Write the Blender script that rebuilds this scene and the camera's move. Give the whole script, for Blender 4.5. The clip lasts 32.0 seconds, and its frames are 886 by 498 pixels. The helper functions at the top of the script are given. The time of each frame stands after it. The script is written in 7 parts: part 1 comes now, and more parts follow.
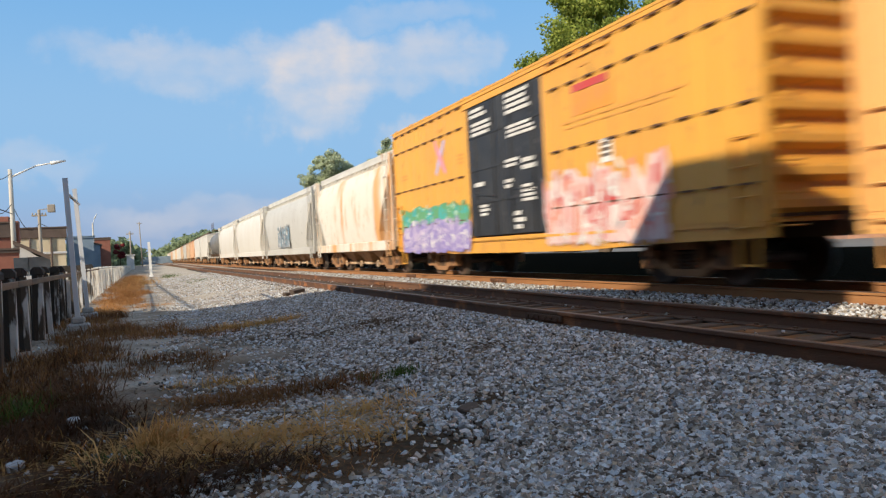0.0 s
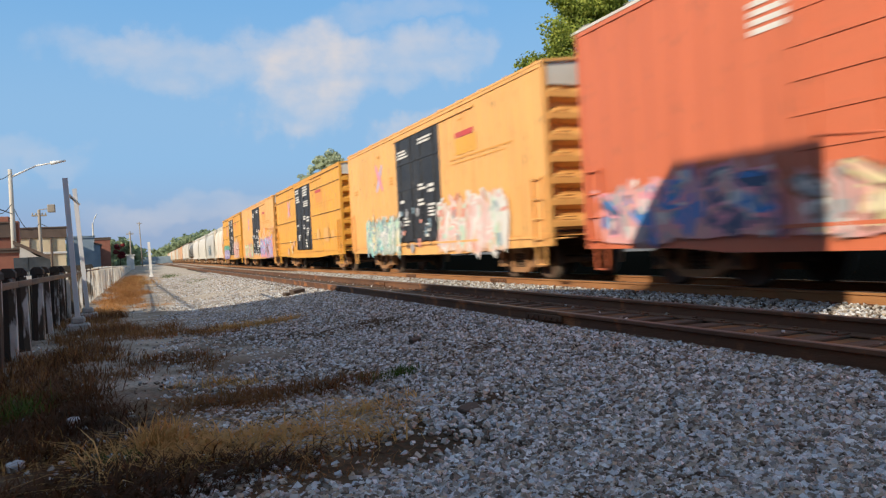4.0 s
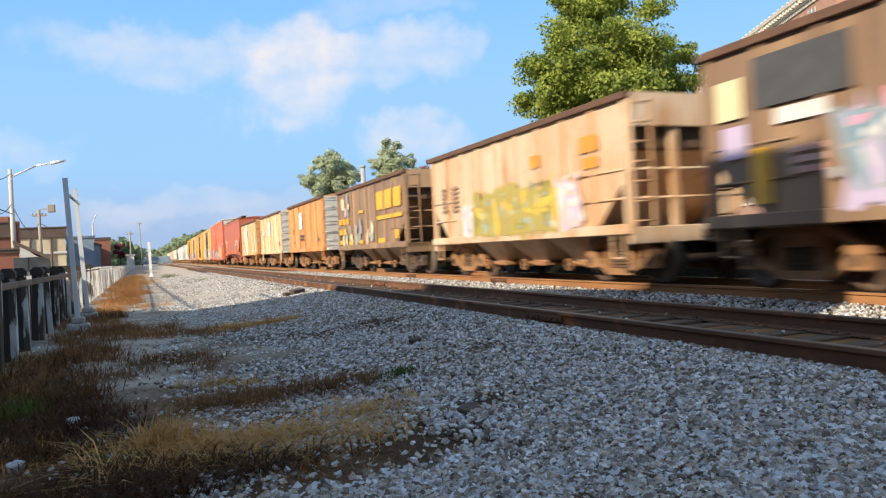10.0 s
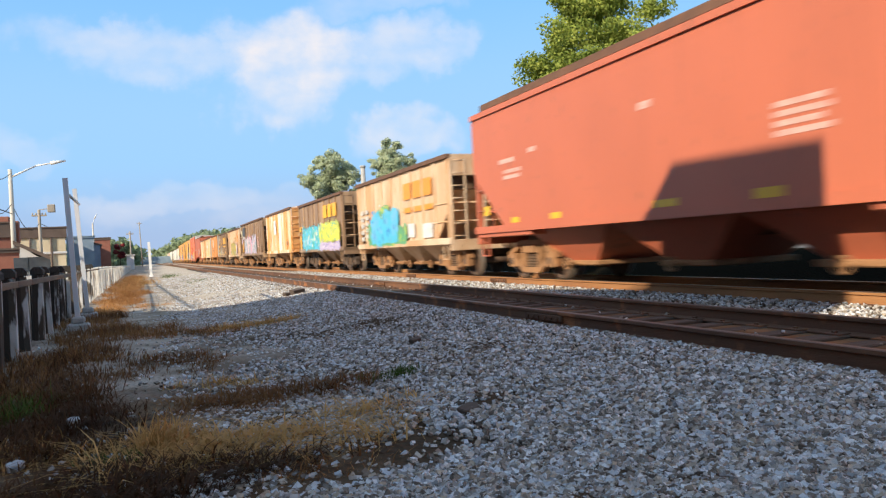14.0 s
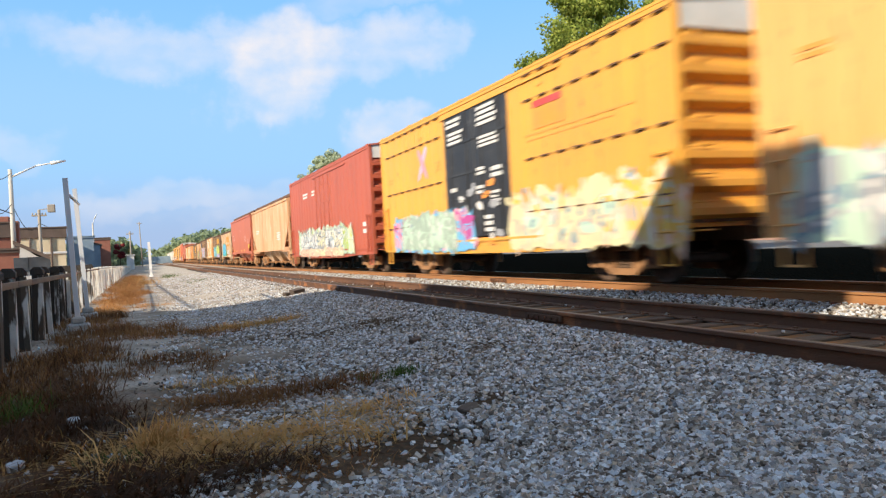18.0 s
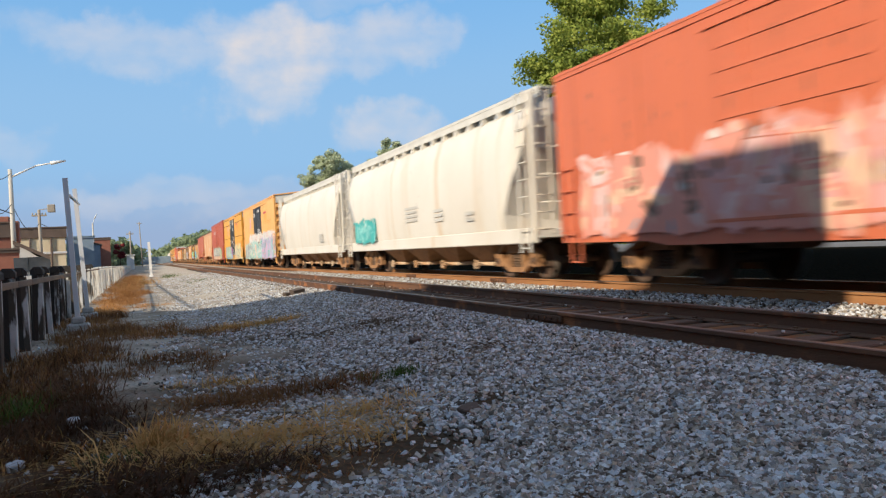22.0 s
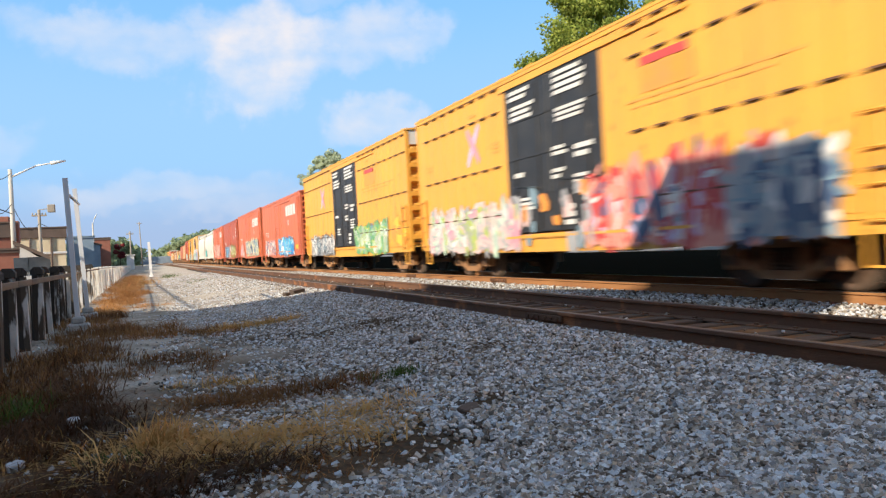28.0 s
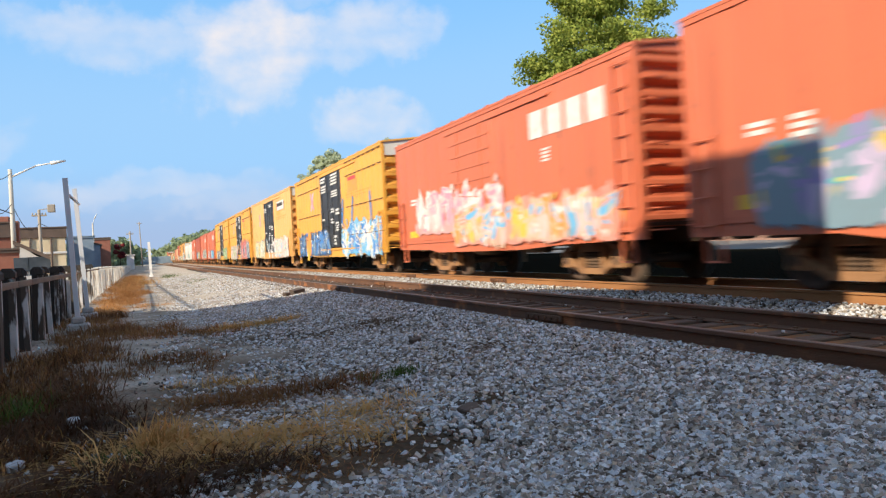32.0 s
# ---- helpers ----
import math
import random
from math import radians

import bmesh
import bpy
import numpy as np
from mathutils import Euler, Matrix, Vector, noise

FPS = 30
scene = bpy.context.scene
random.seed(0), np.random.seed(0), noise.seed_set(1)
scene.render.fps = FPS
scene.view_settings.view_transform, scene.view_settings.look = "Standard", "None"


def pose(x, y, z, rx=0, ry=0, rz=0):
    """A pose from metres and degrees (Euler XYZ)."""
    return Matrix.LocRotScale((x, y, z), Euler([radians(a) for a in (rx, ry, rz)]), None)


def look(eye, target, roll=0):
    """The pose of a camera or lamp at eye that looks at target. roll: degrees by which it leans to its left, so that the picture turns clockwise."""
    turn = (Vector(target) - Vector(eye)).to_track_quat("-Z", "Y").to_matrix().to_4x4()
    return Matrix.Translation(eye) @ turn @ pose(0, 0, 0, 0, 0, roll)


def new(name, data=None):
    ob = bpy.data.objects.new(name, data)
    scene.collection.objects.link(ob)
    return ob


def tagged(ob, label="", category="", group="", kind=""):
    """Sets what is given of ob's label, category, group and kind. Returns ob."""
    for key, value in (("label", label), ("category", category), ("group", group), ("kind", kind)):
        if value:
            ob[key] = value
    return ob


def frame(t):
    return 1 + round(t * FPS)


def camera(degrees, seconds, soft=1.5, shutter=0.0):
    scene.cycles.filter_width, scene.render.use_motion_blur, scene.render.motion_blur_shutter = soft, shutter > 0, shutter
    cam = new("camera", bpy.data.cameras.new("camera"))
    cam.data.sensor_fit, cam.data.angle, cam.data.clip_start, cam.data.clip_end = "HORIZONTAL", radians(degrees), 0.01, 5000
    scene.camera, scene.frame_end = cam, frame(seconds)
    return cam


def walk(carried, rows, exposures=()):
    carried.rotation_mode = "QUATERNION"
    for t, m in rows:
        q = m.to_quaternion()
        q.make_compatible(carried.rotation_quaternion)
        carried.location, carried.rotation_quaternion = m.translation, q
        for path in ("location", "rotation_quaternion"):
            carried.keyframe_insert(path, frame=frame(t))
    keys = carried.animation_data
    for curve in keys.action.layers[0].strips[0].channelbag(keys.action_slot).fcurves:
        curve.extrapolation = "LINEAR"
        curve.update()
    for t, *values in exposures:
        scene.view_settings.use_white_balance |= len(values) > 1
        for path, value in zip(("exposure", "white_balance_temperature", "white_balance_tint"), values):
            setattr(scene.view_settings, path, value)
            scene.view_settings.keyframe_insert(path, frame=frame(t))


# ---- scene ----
# World: rail tops at z = 0, tracks run towards +Y, the fence stands at negative X.
EYE = (0.0, 0.0, 0.868)
YAW, PITCH = radians(22.08), radians(-0.24)
AIM = (math.sin(YAW) * 10, math.cos(YAW) * 10, EYE[2] + math.tan(PITCH) * 10)
cam = camera(61.5, 32.0, soft=1.25, shutter=0.62)
walk(cam, [(0.0, look(EYE, AIM, -3.01)), (32.0, look(EYE, AIM, -3.01))],
     exposures=[(0.0, 0.22), (1.0, 0.08), (3.0, 0.04), (4.5, 0.25), (6.0, 0.42), (9.0, 0.54), (13.0, 0.56), (18.0, 0.58), (20.0, 0.46), (22.0, 0.24), (24.0, 0.18), (25.0, 0.40), (28.0, 0.56), (32.0, 0.52)])

# ---- light ----
SUN_TRAVEL = Vector((0.885, 0.465, -0.5095)).normalized()   # the way in which sunlight goes
sun = new("sun", bpy.data.lights.new("sun", "SUN"))
sun.data.energy, sun.data.angle, sun.data.color = 4.6, radians(0.55), (1.0, 0.87, 0.68)
sun.matrix_world = look((-60, -30, 40), Vector((-60, -30, 40)) + SUN_TRAVEL)
world = bpy.data.worlds.new("sky")
scene.world = world
world.use_nodes = True
_n, _l = world.node_tree.nodes, world.node_tree.links
_sky = _n.new("ShaderNodeTexSky")
_sky.sky_type, _sky.sun_disc = "NISHITA", False
_sky.sun_elevation = math.asin(-SUN_TRAVEL.z)
_sky.sun_rotation = math.atan2(-SUN_TRAVEL.x, -SUN_TRAVEL.y)
_sky.air_density, _sky.dust_density, _sky.ozone_density = 1.0, 0.1, 3.0
_geo = _n.new("ShaderNodeTexCoord")
_up = _n.new("ShaderNodeSeparateXYZ")
_l.new(_geo.outputs["Generated"], _up.inputs[0])


def veil(colour, below, low, high, amount, along=None):
    """A layer of haze in the sky: nothing at height low, amount at height high (or as far along another field)."""
    f, q = _n.new("ShaderNodeMapRange"), _n.new("ShaderNodeMix")
    f.interpolation_type = "SMOOTHSTEP"
    f.inputs[1].default_value, f.inputs[2].default_value, f.inputs[3].default_value, f.inputs[4].default_value = low, high, 0.0, amount
    _l.new(along or _up.outputs[2], f.inputs[0])
    q.data_type = "RGBA"
    q.inputs[7].default_value = (*colour, 1)
    _l.new(f.outputs[0], q.inputs[0])
    _l.new(below, q.inputs[6])
    return q.outputs[2]


_air = veil((1.08, 2.62, 4.65), _sky.outputs[0], -1.0, -0.9, 0.85)
_air = veil((1.72, 3.02, 4.60), _air, 0.36, 0.16, 0.9)
_air = veil((1.88, 2.40, 3.50), _air, 0.13, 0.02, 0.85)
_air = veil((1.75, 2.35, 3.20), _air, 0.38, 0.62, 0.70)          # thin high haze overhead
_dot = _n.new("ShaderNodeVectorMath")                            # the bright hazy glow round the sun
_dot.operation = "DOT_PRODUCT"
_dot.inputs[1].default_value = -SUN_TRAVEL
_l.new(_geo.outputs["Generated"], _dot.inputs[0])
_air = veil((3.3, 3.4, 3.7), _air, 0.2, 0.95, 0.40, _dot.outputs["Value"])
_l.new(_air, _n["Background"].inputs[0])
_n["Background"].inputs[1].default_value = 0.15

# ---- track lines and the train's run ----
BEND_AT, RADIUS, BEND = 43.1, 3238.0, radians(0.75)
TRAIN_X, SIDING_X, HALF = 9.29, 5.42, 1.59


def path(s, off):
    """Place and heading at s metres along the line, off metres to its right."""
    a = min(max(s - BEND_AT, 0) / RADIUS, BEND)
    d = max(0.0, s - BEND_AT - BEND * RADIUS)
    x = RADIUS * (1 - math.cos(a)) + d * math.sin(BEND)
    y = min(s, BEND_AT) + RADIUS * math.sin(a) + d * math.cos(BEND)
    return x + off * math.cos(a), y - off * math.sin(a), -a


def run(t):
    """Metres that the train has gone by t seconds: it slows a little."""
    u = t / 10
    return 140.614 * u - 1.855 * u ** 2 + 0.1295 * u ** 3 - 0.03014 * u ** 4


# ---- materials ----
def material(name):
    m = bpy.data.materials.new(name)
    m.use_nodes = True
    return m, m.node_tree.nodes, m.node_tree.links, m.node_tree.nodes["Principled BSDF"]


def mix(n, l, fac, a, b):
    """A colour mixed from a to b by fac, each a value or a socket."""
    q = n.new("ShaderNodeMix")
    q.data_type = "RGBA"
    for sock, v in ((q.inputs[0], fac), (q.inputs[6], a), (q.inputs[7], b)):
        if hasattr(v, "is_linked"):
            l.new(v, sock)
        elif sock is q.inputs[0]:
            sock.default_value = v
        else:
            sock.default_value = (*v, 1)
    return q.outputs[2]


def noise_fac(n, l, scale, stretch=(1, 1, 1), low=0.4, high=0.6, detail=5, shift=True, coords="Object"):
    """A noise field in metres, cut between low and high; shifted from object to object."""
    tc = n.new("ShaderNodeTexCoord")
    mp = n.new("ShaderNodeMapping")
    mp.inputs["Scale"].default_value = stretch
    l.new(tc.outputs[coords], mp.inputs["Vector"])
    if shift:
        oi = n.new("ShaderNodeObjectInfo")
        mu = n.new("ShaderNodeMath")
        mu.operation = "MULTIPLY"
        mu.inputs[1].default_value = 37.0
        l.new(oi.outputs["Random"], mu.inputs[0])
        l.new(mu.outputs[0], mp.inputs["Location"])
    t = n.new("ShaderNodeTexNoise")
    t.inputs["Scale"].default_value, t.inputs["Detail"].default_value = scale, detail
    l.new(mp.outputs[0], t.inputs["Vector"])
    r = n.new("ShaderNodeMapRange")
    r.inputs[1].default_value, r.inputs[2].default_value = low, high
    l.new(t.outputs["Fac"], r.inputs[0])
    return r.outputs[0]


def bump(n, l, b, height, strength=0.3, distance=0.01):
    q = n.new("ShaderNodeBump")
    q.inputs["Strength"].default_value, q.inputs["Distance"].default_value = strength, distance
    l.new(height, q.inputs["Height"])
    l.new(q.outputs[0], b.inputs["Normal"])


def surface(name, base, second=None, scale=3.0, low=0.35, high=0.7, rough=0.6, metal=0.0, grain=40.0, relief=0.2,
            stretch=(1, 1, 1), spot=None, spot_scale=1.2, spot_low=0.58, spot_high=0.66, spot_stretch=(1, 1, 1), distance=0.01):
    """Base colour worn towards a second one, with spots of a third, and fine relief."""
    m, n, l, b = material(name)
    second = second or tuple(c * 0.72 for c in base)
    col = mix(n, l, noise_fac(n, l, scale, stretch, low, high), base, second)
    if spot:
        col = mix(n, l, noise_fac(n, l, spot_scale, spot_stretch, spot_low, spot_high, 8), col, spot)
    l.new(col, b.inputs["Base Color"])
    b.inputs["Roughness"].default_value, b.inputs["Metallic"].default_value = rough, metal
    if relief:
        bump(n, l, b, noise_fac(n, l, grain, stretch, 0.3, 0.7), relief, distance)
    return m


STREAK = (1, 2.2, 0.12)     # runs downward: stretched along z
def car_paint(name, base, second, rust, amount=0.56, rough=0.5, dirt=(0.10, 0.075, 0.05), dirt_low=0.55, run=1.5, spread=0.14):
    """Weathered car paint: faded patches, rust running down, road dirt."""
    m, n, l, b = material(name)
    c = mix(n, l, noise_fac(n, l, 0.7, (1, 1, 0.6), 0.35, 0.7, 6), base, second)
    c = mix(n, l, noise_fac(n, l, run, STREAK, amount, amount + spread, 7), c, rust)
    c = mix(n, l, noise_fac(n, l, 9.0, (1, 1, 0.3), dirt_low + 0.08, dirt_low + 0.22, 8), c, dirt)
    l.new(c, b.inputs["Base Color"])
    b.inputs["Roughness"].default_value = rough
    bump(n, l, b, noise_fac(n, l, 14, (1, 1, 0.4), 0.3, 0.7), 0.12, 0.01)
    return m


def stained_paint(name, base, band, stain, low=0.40, high=0.66, mottle=0.50):
    """Pale paint under soft, broad rust: bands that run down, blotches within them, dark specks."""
    m, n, l, b = material(name)
    c = mix(n, l, noise_fac(n, l, 0.85, (1, 1.15, 0.16), low, high, 4), base, band)
    c = mix(n, l, noise_fac(n, l, 1.7, (1, 1, 0.42), mottle, mottle + 0.2, 7), c, stain)
    c = mix(n, l, noise_fac(n, l, 5.5, (1, 1, 0.25), 0.58, 0.78, 8), c, tuple(v * 0.8 for v in band))
    c = mix(n, l, noise_fac(n, l, 13.0, (1, 1, 0.4), 0.66, 0.78, 8), c, (0.14, 0.08, 0.05))
    l.new(c, b.inputs["Base Color"])
    b.inputs["Roughness"].default_value = 0.6
    bump(n, l, b, noise_fac(n, l, 14, (1, 1, 0.4), 0.3, 0.7), 0.12, 0.01)
    return m


YELLOW = car_paint("yellow_car_paint", (0.76, 0.375, 0.055), (0.68, 0.33, 0.06), (0.42, 0.20, 0.05), 0.64)
YELLOW_WORN = car_paint("faded_yellow_car_paint", (0.80, 0.43, 0.14), (0.74, 0.38, 0.12), (0.50, 0.25, 0.07), 0.60)
RED = car_paint("red_oxide_paint", (0.51, 0.142, 0.073), (0.46, 0.130, 0.068), (0.27, 0.085, 0.045), 0.62)
ORANGE_RED = car_paint("orange_red_paint", (0.61, 0.160, 0.074), (0.56, 0.147, 0.068), (0.36, 0.09, 0.04), 0.63)
BROWN_RED = car_paint("brown_red_paint", (0.46, 0.105, 0.055), (0.40, 0.095, 0.05), (0.22, 0.06, 0.035), 0.64)
WHITE = car_paint("off_white_paint", (0.70, 0.66, 0.59), (0.65, 0.60, 0.52), (0.60, 0.44, 0.28), 0.58, dirt_low=0.60, run=0.9, spread=0.22)
GREY_WHITE = car_paint("grey_white_paint", (0.55, 0.53, 0.48), (0.50, 0.47, 0.42), (0.35, 0.26, 0.18), 0.68)
CREAM = stained_paint("cream_paint", (0.66, 0.51, 0.36), (0.55, 0.31, 0.15), (0.48, 0.27, 0.13), 0.40, 0.68, 0.50)
CREAM_RUST = stained_paint("rust_streaked_cream_paint", (0.78, 0.70, 0.58), (0.68, 0.32, 0.085), (0.62, 0.27, 0.075), 0.40, 0.57, 0.52)
RUST_CREAM = stained_paint("rusty_orange_paint", (0.62, 0.32, 0.115), (0.54, 0.20, 0.05), (0.64, 0.48, 0.31), 0.36, 0.64, 0.57)
TAN_RUST = stained_paint("pale_tan_paint", (0.74, 0.64, 0.50), (0.70, 0.41, 0.16), (0.66, 0.32, 0.10), 0.34, 0.66, 0.50)
RUST_BANDS = stained_paint("white_paint_with_rust_bands", (0.72, 0.66, 0.56), (0.70, 0.36, 0.14), (0.66, 0.30, 0.10), 0.50, 0.64, 0.58)
BROWN = car_paint("dull_brown_paint", (0.275, 0.172, 0.100), (0.215, 0.132, 0.078), (0.42, 0.265, 0.145), 0.50, run=0.9, spread=0.16)
RUST_AND_SEAM_SHADE = surface("dark_rust_and_seam_shade", (0.10, 0.055, 0.035), (0.16, 0.08, 0.045), 4, rough=0.8, relief=0.2)
TANK = car_paint("sooty_grey_tank_paint", (0.20, 0.19, 0.17), (0.13, 0.125, 0.12), (0.16, 0.09, 0.05), 0.58)
TAN_FADED = stained_paint("faded_salmon_paint", (0.66, 0.40, 0.22), (0.62, 0.27, 0.12), (0.66, 0.48, 0.30), 0.40, 0.66, 0.52)
BLACK_DOOR = surface("black_door_paint", (0.022, 0.022, 0.024), (0.04, 0.038, 0.036), 2.0, rough=0.5, spot=(0.11, 0.10, 0.09), spot_scale=5, spot_low=0.66, spot_high=0.75)
GALV = surface("galvanised_roof", (0.70, 0.67, 0.60), (0.58, 0.55, 0.49), 1.5, rough=0.5, metal=0.1, relief=0.08)
UNDER = surface("brown_running_gear", (0.085, 0.05, 0.03), (0.14, 0.085, 0.05), 5, rough=0.85, relief=0.3)
TRUCK = surface("dusty_cast_steel", (0.38, 0.195, 0.085), (0.24, 0.125, 0.06), 4, rough=0.8, relief=0.3)
TRUCK_DARK = surface("dark_cast_steel", (0.075, 0.05, 0.035), (0.12, 0.08, 0.055), 4, rough=0.8, relief=0.3)
WHEEL = surface("rusty_wheel_plate", (0.12, 0.07, 0.045), (0.07, 0.045, 0.03), 6, rough=0.7, relief=0.2)
TREAD = surface("worn_wheel_tread", (0.11, 0.085, 0.065), None, 8, rough=0.7, metal=0.2, relief=0.05)
WHITE_MARK = surface("white_stencil_paint", (0.72, 0.70, 0.66), (0.55, 0.53, 0.49), 6, rough=0.6, relief=0)
FAINT_WHITE = surface("worn_white_stencil", (0.62, 0.42, 0.36), (0.56, 0.26, 0.20), 5, rough=0.6, relief=0)
BLACK_MARK = surface("black_stencil_paint", (0.04, 0.03, 0.025), (0.10, 0.06, 0.03), 6, rough=0.6, relief=0)
FAINT_MARK = surface("faded_ochre_stencil", (0.64, 0.29, 0.06), (0.72, 0.34, 0.07), 6, rough=0.6, relief=0)
GOLD_MARK = surface("deep_yellow_paint", (0.84, 0.42, 0.025), (0.72, 0.36, 0.05), 4, rough=0.5, relief=0)
YELLOW_MARK = surface("yellow_marker_film", (0.80, 0.48, 0.02), (0.70, 0.40, 0.03), 4, rough=0.35, relief=0)
ORANGE_MARK = surface("orange_stencil_paint", (0.78, 0.30, 0.03), (0.70, 0.26, 0.04), 4, rough=0.5, relief=0)
PATCH = surface("white_patch_panel", (0.78, 0.77, 0.74), (0.68, 0.66, 0.62), 4, rough=0.5, relief=0)
DARK_PATCH = surface("dark_grey_patch_paint", (0.06, 0.06, 0.062), (0.085, 0.083, 0.08), 4, rough=0.6, relief=0)

SPRAY = {}
def spray(name, col):
    SPRAY[name] = surface("spray_" + name, col, tuple(c * 0.8 + 0.04 for c in col), 2.5, 0.35, 0.7, rough=0.5, relief=0)


for _name, _col in dict(white=(0.74, 0.71, 0.66), black=(0.03, 0.03, 0.035), purple=(0.30, 0.24, 0.52), green=(0.12, 0.36, 0.16), pink=(0.78, 0.30, 0.38),
                        lilac=(0.55, 0.45, 0.62), red=(0.58, 0.06, 0.05), rose=(0.72, 0.36, 0.33), teal=(0.05, 0.42, 0.40), aqua=(0.28, 0.62, 0.58),
                        sky=(0.16, 0.46, 0.72), blue=(0.04, 0.22, 0.58), navy=(0.05, 0.09, 0.18), orange=(0.80, 0.30, 0.04), gold=(0.80, 0.50, 0.05),
                        lime=(0.42, 0.52, 0.08), olive=(0.28, 0.24, 0.04), mint=(0.52, 0.68, 0.52), grey=(0.36, 0.36, 0.37), steel=(0.20, 0.30, 0.36),
                        peach=(0.78, 0.50, 0.34), magenta=(0.50, 0.06, 0.28), butter=(0.76, 0.66, 0.38), brown=(0.18, 0.09, 0.05), mustard=(0.44, 0.34, 0.07), sage=(0.36, 0.45, 0.36), lemon=(0.74, 0.68, 0.08), cyan=(0.08, 0.48, 0.68), salmon=(0.74, 0.30, 0.22), blush=(0.76, 0.52, 0.48)).items():
    spray(_name, _col)


# ---- mesh helpers ----
def part(name, bm, mat, parent=None, label="", place=None):
    """One mesh object from a bmesh; mat is a material or a list of them."""
    me = bpy.data.meshes.new(name)
    bm.to_mesh(me)
    bm.free()
    for m in mat if isinstance(mat, (list, tuple)) else [mat]:
        me.materials.append(m)
    ob = new(name, me)
    if parent is not None:
        ob.parent = parent
    if place is not None:
        ob.matrix_basis = place
    if label:
        tagged(ob, label)
    return ob


def sheet(name, verts, faces, mats, parent=None, slots=None, smooth=False):
    me = bpy.data.meshes.new(name)
    me.from_pydata(verts, [], faces)
    for m in mats if isinstance(mats, (list, tuple)) else [mats]:
        me.materials.append(m)
    if slots is not None:
        me.polygons.foreach_set("material_index", slots)
    if smooth:
        me.polygons.foreach_set("use_smooth", [True] * len(me.polygons))
    ob = new(name, me)
    if parent is not None:
        ob.parent = parent
    return ob


def thing(name, label, category, group="", at=(0, 0, 0)):
    ob = new(name)
    ob.empty_display_size = 0.3
    ob.location = at
    return tagged(ob, label, category, group)


def box(bm, x0, x1, y0, y1, z0, z1, slot=0, bevel=0.0):
    """A box from corner to corner, its edges bevelled where asked."""
    v = [bm.verts.new((x, y, z)) for x in (x0, x1) for y in (y0, y1) for z in (z0, z1)]
    fs = [bm.faces.new([v[i] for i in q]) for q in ((0, 1, 3, 2), (4, 6, 7, 5), (0, 4, 5, 1), (2, 3, 7, 6), (0, 2, 6, 4), (1, 5, 7, 3))]
    for f in fs:
        f.material_index = slot
    if bevel:
        r = bmesh.ops.bevel(bm, geom=list({e for f in fs for e in f.edges}), offset=bevel, segments=1, affect="EDGES")
        for f in r["faces"]:
            f.material_index = slot
    return fs


def prism(bm, outline, a, b, axis="y", slot=0, caps=True):
    """An outline of (u, v) drawn from a to b along an axis. For y: (x, z); for x: (y, z); for z: (x, y)."""
    def at(u, v, w):
        return {"y": (u, w, v), "x": (w, u, v), "z": (u, v, w)}[axis]
    p0 = [bm.verts.new(at(u, v, a)) for u, v in outline]
    p1 = [bm.verts.new(at(u, v, b)) for u, v in outline]
    n = len(outline)
    fs = [bm.faces.new((p0[i], p0[(i + 1) % n], p1[(i + 1) % n], p1[i])) for i in range(n)]
    if caps:
        fs += [bm.faces.new(p0), bm.faces.new(p1)]
    for f in fs:
        f.material_index = slot
    bmesh.ops.recalc_face_normals(bm, faces=fs)
    return fs


def rod(bm, a, b, r0, r1=None, n=8, slot=0, smooth=True):
    """A round bar from a to b."""
    a, b = Vector(a), Vector(b)
    r1 = r0 if r1 is None else r1
    q = (b - a).to_track_quat("Z", "Y").to_matrix()
    rings = [[bm.verts.new(c + q @ Vector((math.cos(2 * math.pi * i / n) * r, math.sin(2 * math.pi * i / n) * r, 0))) for i in range(n)]
             for c, r in ((a, r0), (b, r1))]
    fs = [bm.faces.new((rings[0][i], rings[0][(i + 1) % n], rings[1][(i + 1) % n], rings[1][i])) for i in range(n)]
    for f in fs:
        f.smooth = smooth
    fs += [bm.faces.new(rings[0][::-1]), bm.faces.new(rings[1])]
    for f in fs:
        f.material_index = slot
    return fs


def lathe(bm, profile, n=20, axis="x", centre=(0, 0, 0), slot=0):
    """A closed profile of (radius, along) turned round an axis."""
    rings = []
    for r, w in profile:
        ring = []
        for i in range(n):
            c, s = math.cos(2 * math.pi * i / n) * r, math.sin(2 * math.pi * i / n) * r
            co = (w, c, s) if axis == "x" else (c, w, s) if axis == "y" else (c, s, w)
            ring.append(bm.verts.new(Vector(co) + Vector(centre)))
        rings.append(ring)
    fs = []
    for k in range(len(rings)):
        p, q = rings[k], rings[(k + 1) % len(rings)]
        for i in range(n):
            fs.append(bm.faces.new((p[i], p[(i + 1) % n], q[(i + 1) % n], q[i])))
    for f in fs:
        f.material_index = slot
        f.smooth = True
    bmesh.ops.recalc_face_normals(bm, faces=fs)
    return fs


def quad(bm, pts, slot=0):
    f = bm.faces.new([bm.verts.new(q) for q in pts])
    f.material_index = slot
    return f
